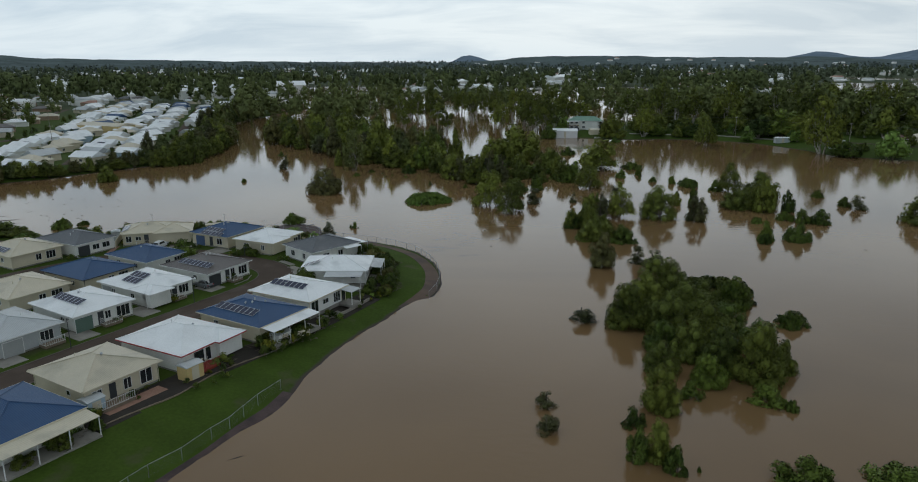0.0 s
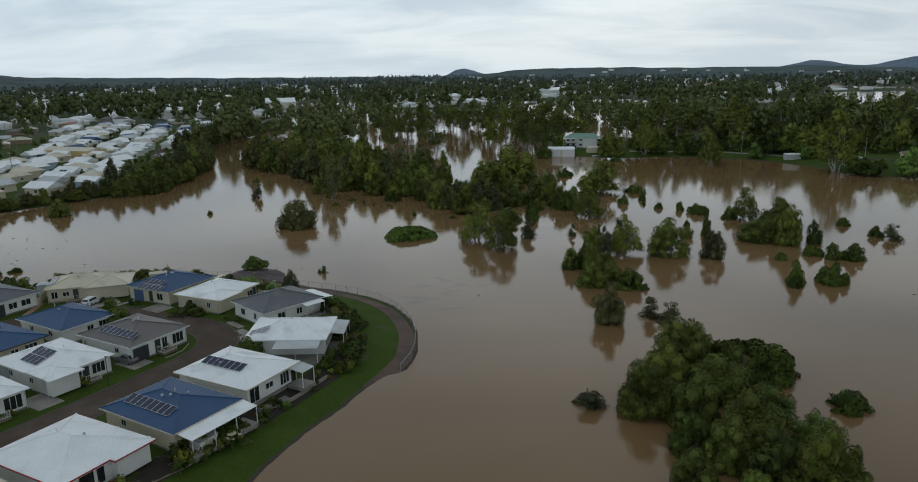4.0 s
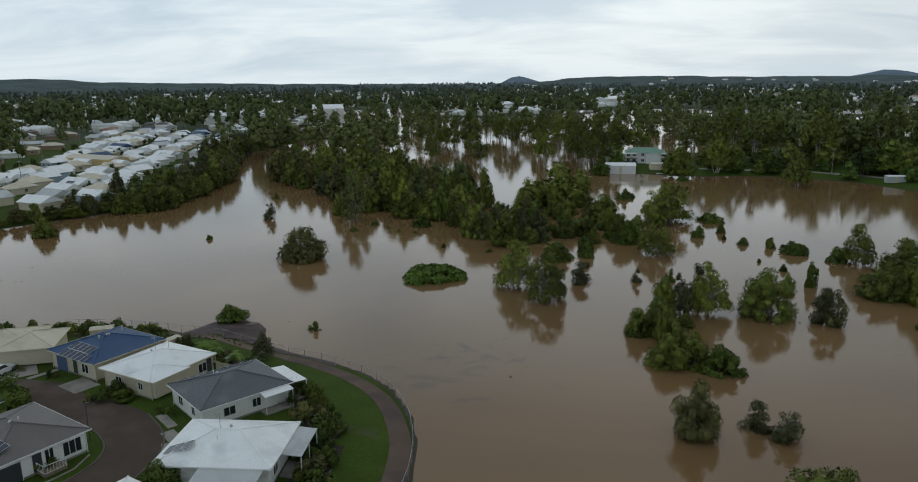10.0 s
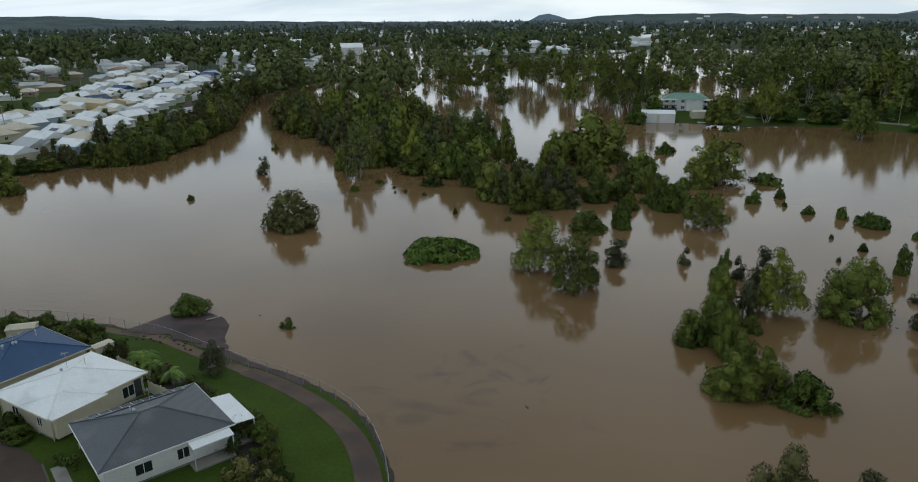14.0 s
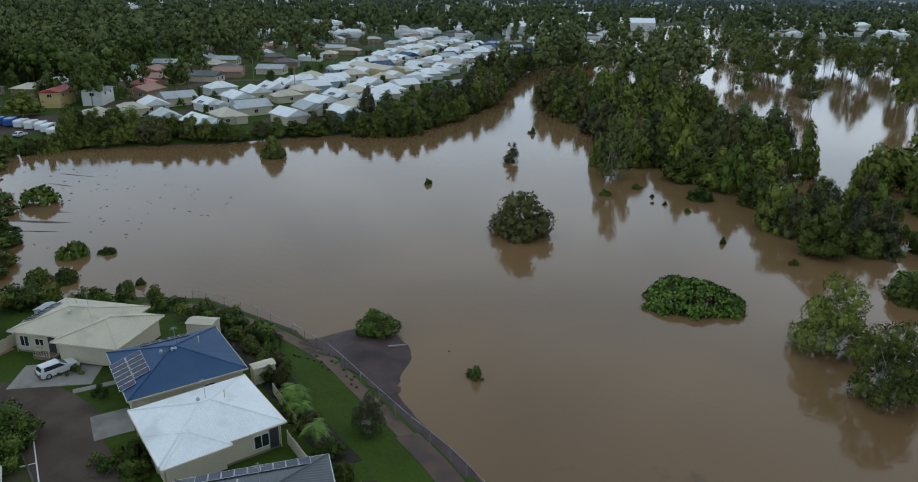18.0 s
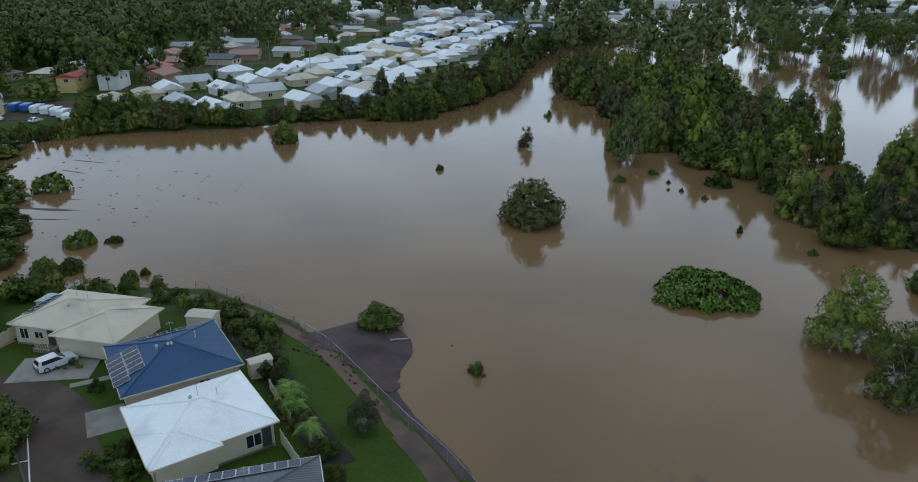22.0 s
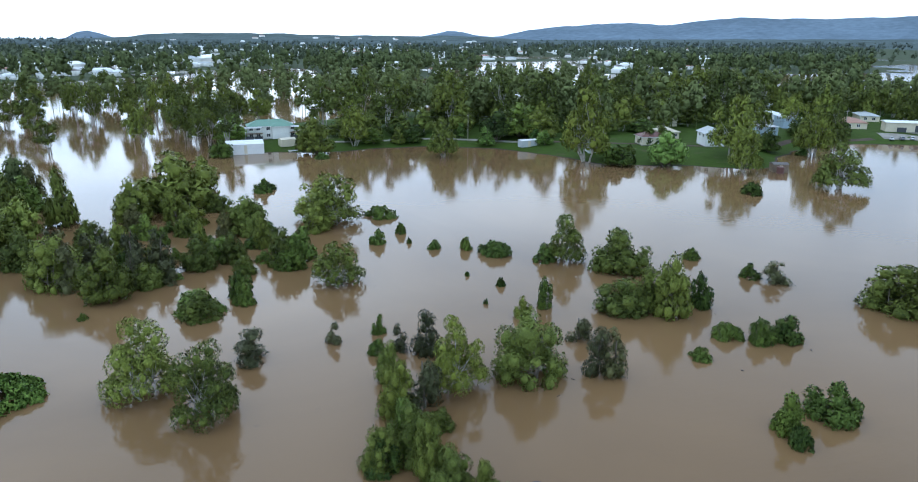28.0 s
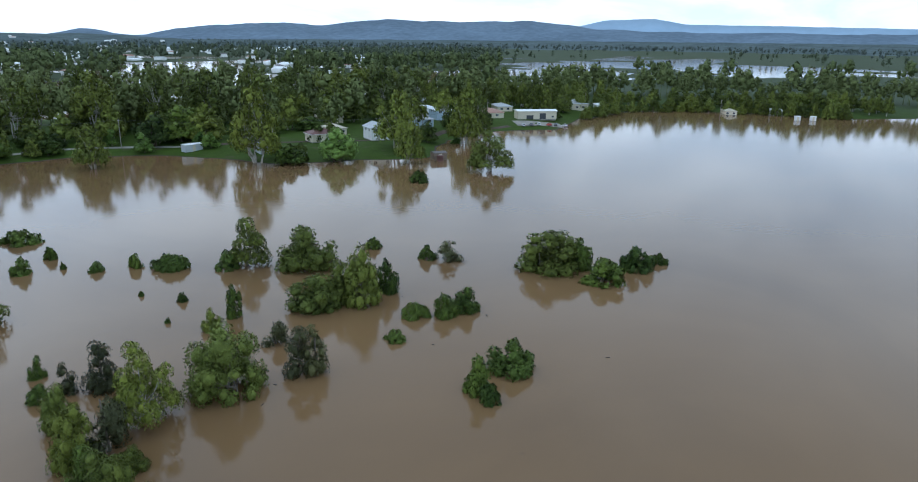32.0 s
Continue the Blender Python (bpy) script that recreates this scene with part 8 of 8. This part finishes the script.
for k in range(11):
    stairs.box(-194 + k * 0.32, 203.2 + k * 0.62 - 2.0, (level(-194 + k * 0.32, 201.2 + k * 0.62)) - 0.1, 1.8, 0.6, 0.22, 1.1)
solid("bank_steps", stairs, CONCRETE, "worn concrete steps down the bank", "steps")

# houses of the suburb beyond
house(-250.5, 257.5, 40, 7.5, 16, ROOF_RED, WALL_YELLOW, TRIM_WHITE, "two-storey house with a red roof and yellow end wall", [("S", 0, 3.6, 1.6, 1.2, 2), ("E", -4, 3.6, 1.8, 1.2, 2), ("E", 3, 3.6, 1.8, 1.2, 2)], 16, eave=5.4, gable=True, vents=0, fine=False, group="suburb houses")
house(-243, 268, 40, 8, 14, ROOF_PALE, WALL_WHITE, TRIM_WHITE, "two-storey white house on the street", [("S", 0, 3.4, 1.6, 1.2, 2), ("E", -3, 3.4, 1.8, 1.2, 2), ("E", 3, 3.4, 1.8, 1.2, 2)], 14, eave=5.2, vents=0, fine=False, group="suburb houses")
house(-296, 316, 30, 9, 15, ROOF_GREEN, WALL_WHITE, TRIM_WHITE, "two-storey white house with a pale-green roof", [("S", 0, 3.4, 1.6, 1.2, 2), ("E", -3, 3.4, 1.8, 1.2, 2), ("E", 3, 3.4, 1.8, 1.2, 2)], 18, eave=5.4, vents=0, fine=False, group="suburb houses")
house(-350, 322, 35, 10, 20, ROOF_DARK, WALL_BRICK, TRIM_CREAM, "brick house with a dark tiled roof", HW, 22, vents=0, fine=False, group="suburb houses")
house(-262, 300, 35, 9, 14, ROOF_RED, WALL_BRICK, TRIM_CREAM, "brick house with a red roof", HW, 20, vents=0, fine=False, group="suburb houses")
strip("suburb_street", [(-262, 262), (-285, 296), (-262, 330), (-240, 372), (-260, 440), (-300, 540)], -3.4, 3.4, 0.07, ASPHALT, "grey suburban street", "road", across=1)
sub = random.Random(14)
SUBK = [(ROOF_PALE, WALL_CREAM), (ROOF_GREY, WALL_BRICK), (ROOF_TERRA, WALL_BRICK), (ROOF_WHITE, WALL_WHITE), (ROOF_DARK, WALL_CREAM), (ROOF_CREAM, WALL_BRICK)]
SUBP = [house(-330 - 22 * k, 390 + 18 * k, 30, 10, 14, ro, wa, TRIM_WHITE, "suburban house among tall trees", HW[:2], 20, vents=0, fine=False, group="suburb houses", gable=k % 2 == 0) for k, (ro, wa) in enumerate(SUBK)]
for x, y, z in SUBSPOTS:
    copy_thing(SUBP[sub.randrange(6)], turned(x, y, z, 30 + 90 * sub.randrange(2) + sub.uniform(-8, 8)))
for k, (x, y, sx, sy) in enumerate(((-305, 960, 120, 40), (-330, 830, 70, 26), (-300, 760, 60, 22), (-60, 1080, 80, 26), (120, 1250, 90, 30), (-420, 1150, 90, 36), (330, 1000, 60, 22))):
    shed(x, y, 20 + 11 * k, sx, sy, 9, WALL_WHITE, ROOF_WHITE, "long white-roofed warehouse beyond the woods", base=max(0.5, (level(x, y))), group="warehouses")

# ---------- the far bank ----------
TWO = [("S", -2.6, 3.6, 1.6, 1.2, 2), ("S", 2.6, 3.6, 1.6, 1.2, 2), ("S", 0, 0.9, 1.8, 1.2, 2), ("W", -2, 3.6, 1.4, 1.2, 2), ("W", 2, 3.6, 1.4, 1.2, 2), ("E", 0, 3.6, 1.4, 1.2, 2)]
shed(46, 395.5, -4, 13.5, 9, 3.6, TRIM_WHITE, ROOF_WHITE, "white open-sided hall standing at the water's edge", base=0.2, group="bank buildings")
GREENWINS = [("S", a, z, 1.5, 1.3, 2) for a in (-8.0, -5.2, -1.2, 1.4, 6.0, 8.6) for z in (1.0, 3.7)] + [("W", a, 3.7, 1.5, 1.2, 2) for a in (-3, 0, 3)]
green = house(60, 417, -4, 19, 9, ROOF_GREEN, WALL_WHITE, TRIM_WHITE, "two-storey white house with a pale-green roof and verandahs", GREENWINS, 26, eave=5.4, vents=0, fine=True, group="bank houses", wings=[(3.6, -2.6, 8, 8)], patio=[("S", -7.2, 7, 2.6, ROOF_PALE), ("S", 9.0, 4, 2.6, ROOF_PALE)])
for vx, vw in ((-7.2, 7.0), (9.0, 4.0)):
    deck_part = part("verandah_deck", Geo().box(vx, -5.8, 2.6, vw, 2.4, 0.22), TIMBER, green)
    part("verandah_rail", Geo().box(vx, -6.95, 3.5, vw, 0.06, 0.1), TRIM_WHITE, deck_part)
    # plain dark panel added for the shade below the verandah deck
    part("lattice_screen", Geo().box(vx, -6.9, 0.2, vw, 0.05, 1.5), TRIM_DARK, deck_part)
shed(63, 399, 5, 6, 4.5, 2.6, WALL_CREAM, ROOF_CREAM, "small cream shed beside the landing", group="bank buildings")
shed(150.6, 360.5, -3, 7, 3.2, 2.5, WALL_GREY, ROOF_WHITE, "pale garden shed on the grass bank", group="bank buildings")
house(194, 338, -20, 11, 9, ROOF_BROWN, WALL_CREAM, TRIM_WHITE, "cream house with a dark red-brown roof", HW, 22, eave=3.4, vents=0, group="bank houses")
house(214, 326, -25, 9, 11, ROOF_PALE, WALL_WHITE, TRIM_WHITE, "tall white house on the grass bank", TWO, 22, eave=5.2, vents=0, gable=True, group="bank houses")
house(166, 336, -15, 8, 7, ROOF_PALE, WALL_GREY, TRIM_WHITE, "low grey house beside the water", HW[:2], 12, vents=0, group="bank houses", fine=False)
house(254, 338, -30, 10, 16, ROOF_PALE, WALL_BLUE, TRIM_WHITE, "two-storey pale-blue house behind gum trees", TWO, 16, eave=5.0, vents=0, group="bank houses")
house(300, 374, -30, 9, 14, ROOF_WHITE, WALL_WHITE, TRIM_WHITE, "white-roofed house behind gum trees", TWO, 14, eave=4.8, vents=0, group="bank houses", fine=False)
house(214, 352, -20, 8, 12, ROOF_CREAM, WALL_CREAM, TRIM_WHITE, "cream-roofed house behind the bank", HW, 20, vents=0, group="bank houses", fine=False)
# both open bays are dark sheets that stand for the shade within
house(330, 322, -42, 22, 9, ROOF_WHITE, WALL_CREAM, TRIM_CREAM, "long cream workshop with open roller bays", [("S", 8.5, 1.0, 1.4, 1.0, 2)], 8, garage=("S", -4.0, 3.8, TRIM_DARK), eave=4.4, vents=0, gable=True, group="bank buildings", cat="workshop", name="workshop", doors=[("S", 3.0, 3.4, 3.0, TRIM_DARK)])
house(322, 346, -42, 12, 20, ROOF_TERRA, WALL_CREAM, TRIM_WHITE, "wide house with a faded terracotta roof", HW, 14, vents=0, group="bank houses", fine=False)
house(242, 389, -20, 12, 18, ROOF_CREAM, WALL_CREAM, TRIM_WHITE, "wide cream-roofed house behind the bank", HW, 20, vents=0, group="bank houses", fine=False)
house(356, 362, -42, 10, 18, ROOF_PALE, WALL_CREAM, TRIM_WHITE, "pale-roofed house among trees", HW, 16, vents=0, group="bank houses", fine=False)
house(422, 352, -50, 11, 20, ROOF_PALE, WALL_WHITE, TRIM_WHITE, "pale-roofed house among trees", TWO, 14, eave=4.6, vents=0, group="bank houses", fine=False)
house(462, 262, -60, 8, 14, ROOF_CREAM, WALL_CREAM, TRIM_WHITE, "cream-roofed house behind shore trees", HW, 18, vents=0, group="bank houses", fine=False)
for x, y, ang, sx, sy, ro, wa, ey, lb in ((339, 407, -32, 11, 20, ROOF_PALE, WALL_WHITE, 4.6, "pale-roofed house behind the woods"), (293, 357, -32, 10, 15, ROOF_WHITE, WALL_BLUE, 5.0, "white-roofed two-storey house behind gums"),
                                           (388, 361, -45, 12, 20, ROOF_GREEN, WALL_WHITE, 3.6, "faded green-roofed house near the workshop"), (400, 336, -48, 11, 22, ROOF_PALE, WALL_CREAM, 3.6, "long pale-roofed house near the shore"),
                                           (413, 326, -50, 8, 11, ROOF_WHITE, WALL_WHITE, 3.0, "small white-roofed house near the shore"), (308, 388, -30, 10, 14, ROOF_WHITE, WALL_CREAM, 4.6, "white-roofed house behind the bank"), (253, 402, -20, 12, 24, ROOF_CREAM, WALL_CREAM, 3.4, "long cream-roofed house behind the bank")):
    house(x, y, ang, sx, sy, ro, wa, TRIM_WHITE, lb, TWO if ey > 4 else HW, 15, eave=ey, vents=0, group="bank houses", fine=False)
shed(476, 238, -60, 7, 6, 3.0, WALL_WHITE, ROOF_WHITE, "white boat shed at the water's edge", base=0.1, group="bank buildings")
shed(451, 219, -60, 3, 2.4, 2.6, TRIM_WHITE, TRIM_WHITE, "white site box standing in the flood", base=-0.3, group="bank buildings")
shed(457, 212, -60, 3, 2.4, 2.6, TRIM_WHITE, TRIM_WHITE, "white site box standing in the flood", base=-0.3, group="bank buildings")
shed(203, 283.5, -30, 5, 4, 2.9, TIMBER, ROOF_GREY, "weathered shack at the water's edge", base=-0.2, group="bank buildings")
tank = Geo().tube((200.4, 280.6, -0.4), (200.4, 280.6, 2.2), 1.2, n=14)
solid("water_tank", tank, ROOF_BROWN, "rusty red tank beside the shack", "tank")
patch("yard_paving", 318, 312, -40, 26, 12, CONCRETE, "pale gravel yard before the workshop", "yard", 0.06)
for k, (x, y) in enumerate(((305, 313), (309, 311), (313, 309), (318, 306), (323, 305), (327, 302))):
    car(x, y, 40 + 25 * math.sin(k * 3.0), (CARWHITE, CARGREY, CARWHITE, CARRED, CARGREY, CARWHITE)[k], ("white", "grey", "white", "red", "grey", "white")[k] + " car parked before the workshop", "wagon" if k % 2 else "hatch")
boat = Geo()
for s, (x0, w) in enumerate(((-2.4, 0.9), (0.6, 0.95), (2.6, 0.05))):
    boat.v += [(64 + x0, 391 - w, 0.5), (64 + x0, 391 - w * 0.7, -0.1), (64 + x0, 391 + w * 0.7, -0.1), (64 + x0, 391 + w, 0.5)]
boat.f = [(0, 1, 5, 4), (1, 2, 6, 5), (2, 3, 7, 6), (4, 5, 9, 8), (5, 6, 10, 9), (6, 7, 11, 10), (0, 3, 2, 1), (0, 4, 7, 3), (4, 8, 11, 7)]
solid("moored_boat", boat, CARWHITE, "small white boat moored by the landing", "boat")
strip("bank_track", [(82, 398), (100, 396), (122, 392), (140, 380), (152, 368)], -1.2, 1.2, 0.05, CONCRETE, "pale gravel track along the top of the bank", "path", across=1)
strip("bank_lane", [(152, 368), (185, 344), (225, 318), (262, 326), (300, 318)], -1.8, 1.8, 0.05, ASPHALT, "grey lane behind the bank houses", "road", across=1)


def power_pole(x, y, h, ang):
    z = (level(x, y))
    o = thing("power_pole", turned(x, y, z, ang), "grey timber power pole with a crossarm", "power pole", "power poles")
    part("pole", Geo().tube((0, 0, -0.5), (0, 0, h), 0.17, 0.11, 8), TIMBERPOLE, o)
    part("crossarm", Geo().box(0, 0, h - 0.7, 2.2, 0.1, 0.12), TIMBERPOLE, o)
    for k in (-0.95, -0.35, 0.35, 0.95):
        part("insulator", Geo().tube((k, 0, h - 0.58), (k, 0, h - 0.4), 0.05, n=6), TRIM_WHITE, o)
    return Vector((x, y, z + h - 0.4))


def wire_run(points, name="power_line"):
    """Sagging wires between poles."""
    g = Geo()
    for a, b in zip(points, points[1:]):
        for off in (-0.9, 0.9):
            last = None
            for i in range(9):
                t = i / 8
                p = a.lerp(b, t) + Vector((off * 0.7, off * 0.7, -4 * 1.1 * t * (1 - t)))
                if last:
                    g.tube(last, p, 0.02, n=3, cap=False)
                last = p
    solid(name, g, TRIM_DARK, "sagging black power lines between timber poles", "power line", kind="structure")


wire_run([power_pole(*q) for q in ((80, 402, 11, 30), (135, 383, 11, 40), (176, 345, 10, 40), (236, 320, 10, 20), (300, 332, 10, 10))])
wire_run([power_pole(*q) for q in ((-262, 268, 10, 30), (-272, 306, 10, 20), (-250, 350, 10, 20), (-262, 420, 10, 10))])
for k, (x, y) in enumerate(((-205, 330), (-225, 300), (-190, 470), (-280, 480), (-330, 350), (-250, 620), (-350, 540), (446, 262), (400, 330))):
    power_pole(x, y, 10.5, 25 * k)

# bank planting
for k, (x, y, h, r, kind, mat) in enumerate(((46, 427, 12, 8, "paper", BROAD), (88, 391, 16, 6, "gum", GUM), (138, 372, 8.5, 3.1, "casu", BROAD), (158, 378, 15, 11, "paper", MANG), (157, 358, 6, 3.7, "bush", BROAD), (96, 392, 7, 4.7, "paper", MANG), (106, 389, 7, 3.3, "bush", GUM), (112, 389, 6.4, 4.3, "paper", MANG), (69.5, 371, 2.8, 3, "bush", BROAD), (263, 309, 18.5, 5.6, "gum", PAPER), (30, 437, 21, 7, "tall", PAPER), (63, 462, 19, 7, "tall", PAPER), (214, 368, 6.5, 6.6, "paper", MANG), (100, 402, 5, 4, "bush", HEDGE), (118, 398, 5, 4.5, "bush", HEDGE), (128, 394, 6, 4, "paper", HEDGE), (134, 388, 7, 2.4, "casu", BROAD), (158, 366, 5, 3.4, "bush", BROAD),
                                             (112, 404, 8, 6, "paper", HEDGE), (146, 378, 12, 7, "paper", HEDGE), (162, 372, 12, 7, "paper", PAPER), (192, 338, 7, 4, "bush", HEDGE), (230, 312, 9, 5, "paper", HEDGE), (198, 336, 9, 4.5, "paper", PAPER),
                                             (172, 324, 4, 3, "bush", HEDGE), (268, 330, 10, 5, "paper", HEDGE), (280, 345, 16, 6.5, "tall", GUM), (242, 330, 17, 6.5, "tall", GUM), (296, 330, 6, 4, "bush", HEDGE), (345, 318, 5, 3.5, "bush", HEDGE),
                                             (372, 330, 9, 6, "paper", PAPER), (240, 305, 3, 2.5, "bush", BROAD), (255, 318, 3, 2.2, "bush", HEDGE), (88, 396, 4, 2.6, "bush", HEDGE))):
    plant(kind, x, y, h, r, mat)
plant("gum", 196.0, 255.0, 14.0, 8.4, PAPER, "leaning spreading gum with its trunk in the flood")
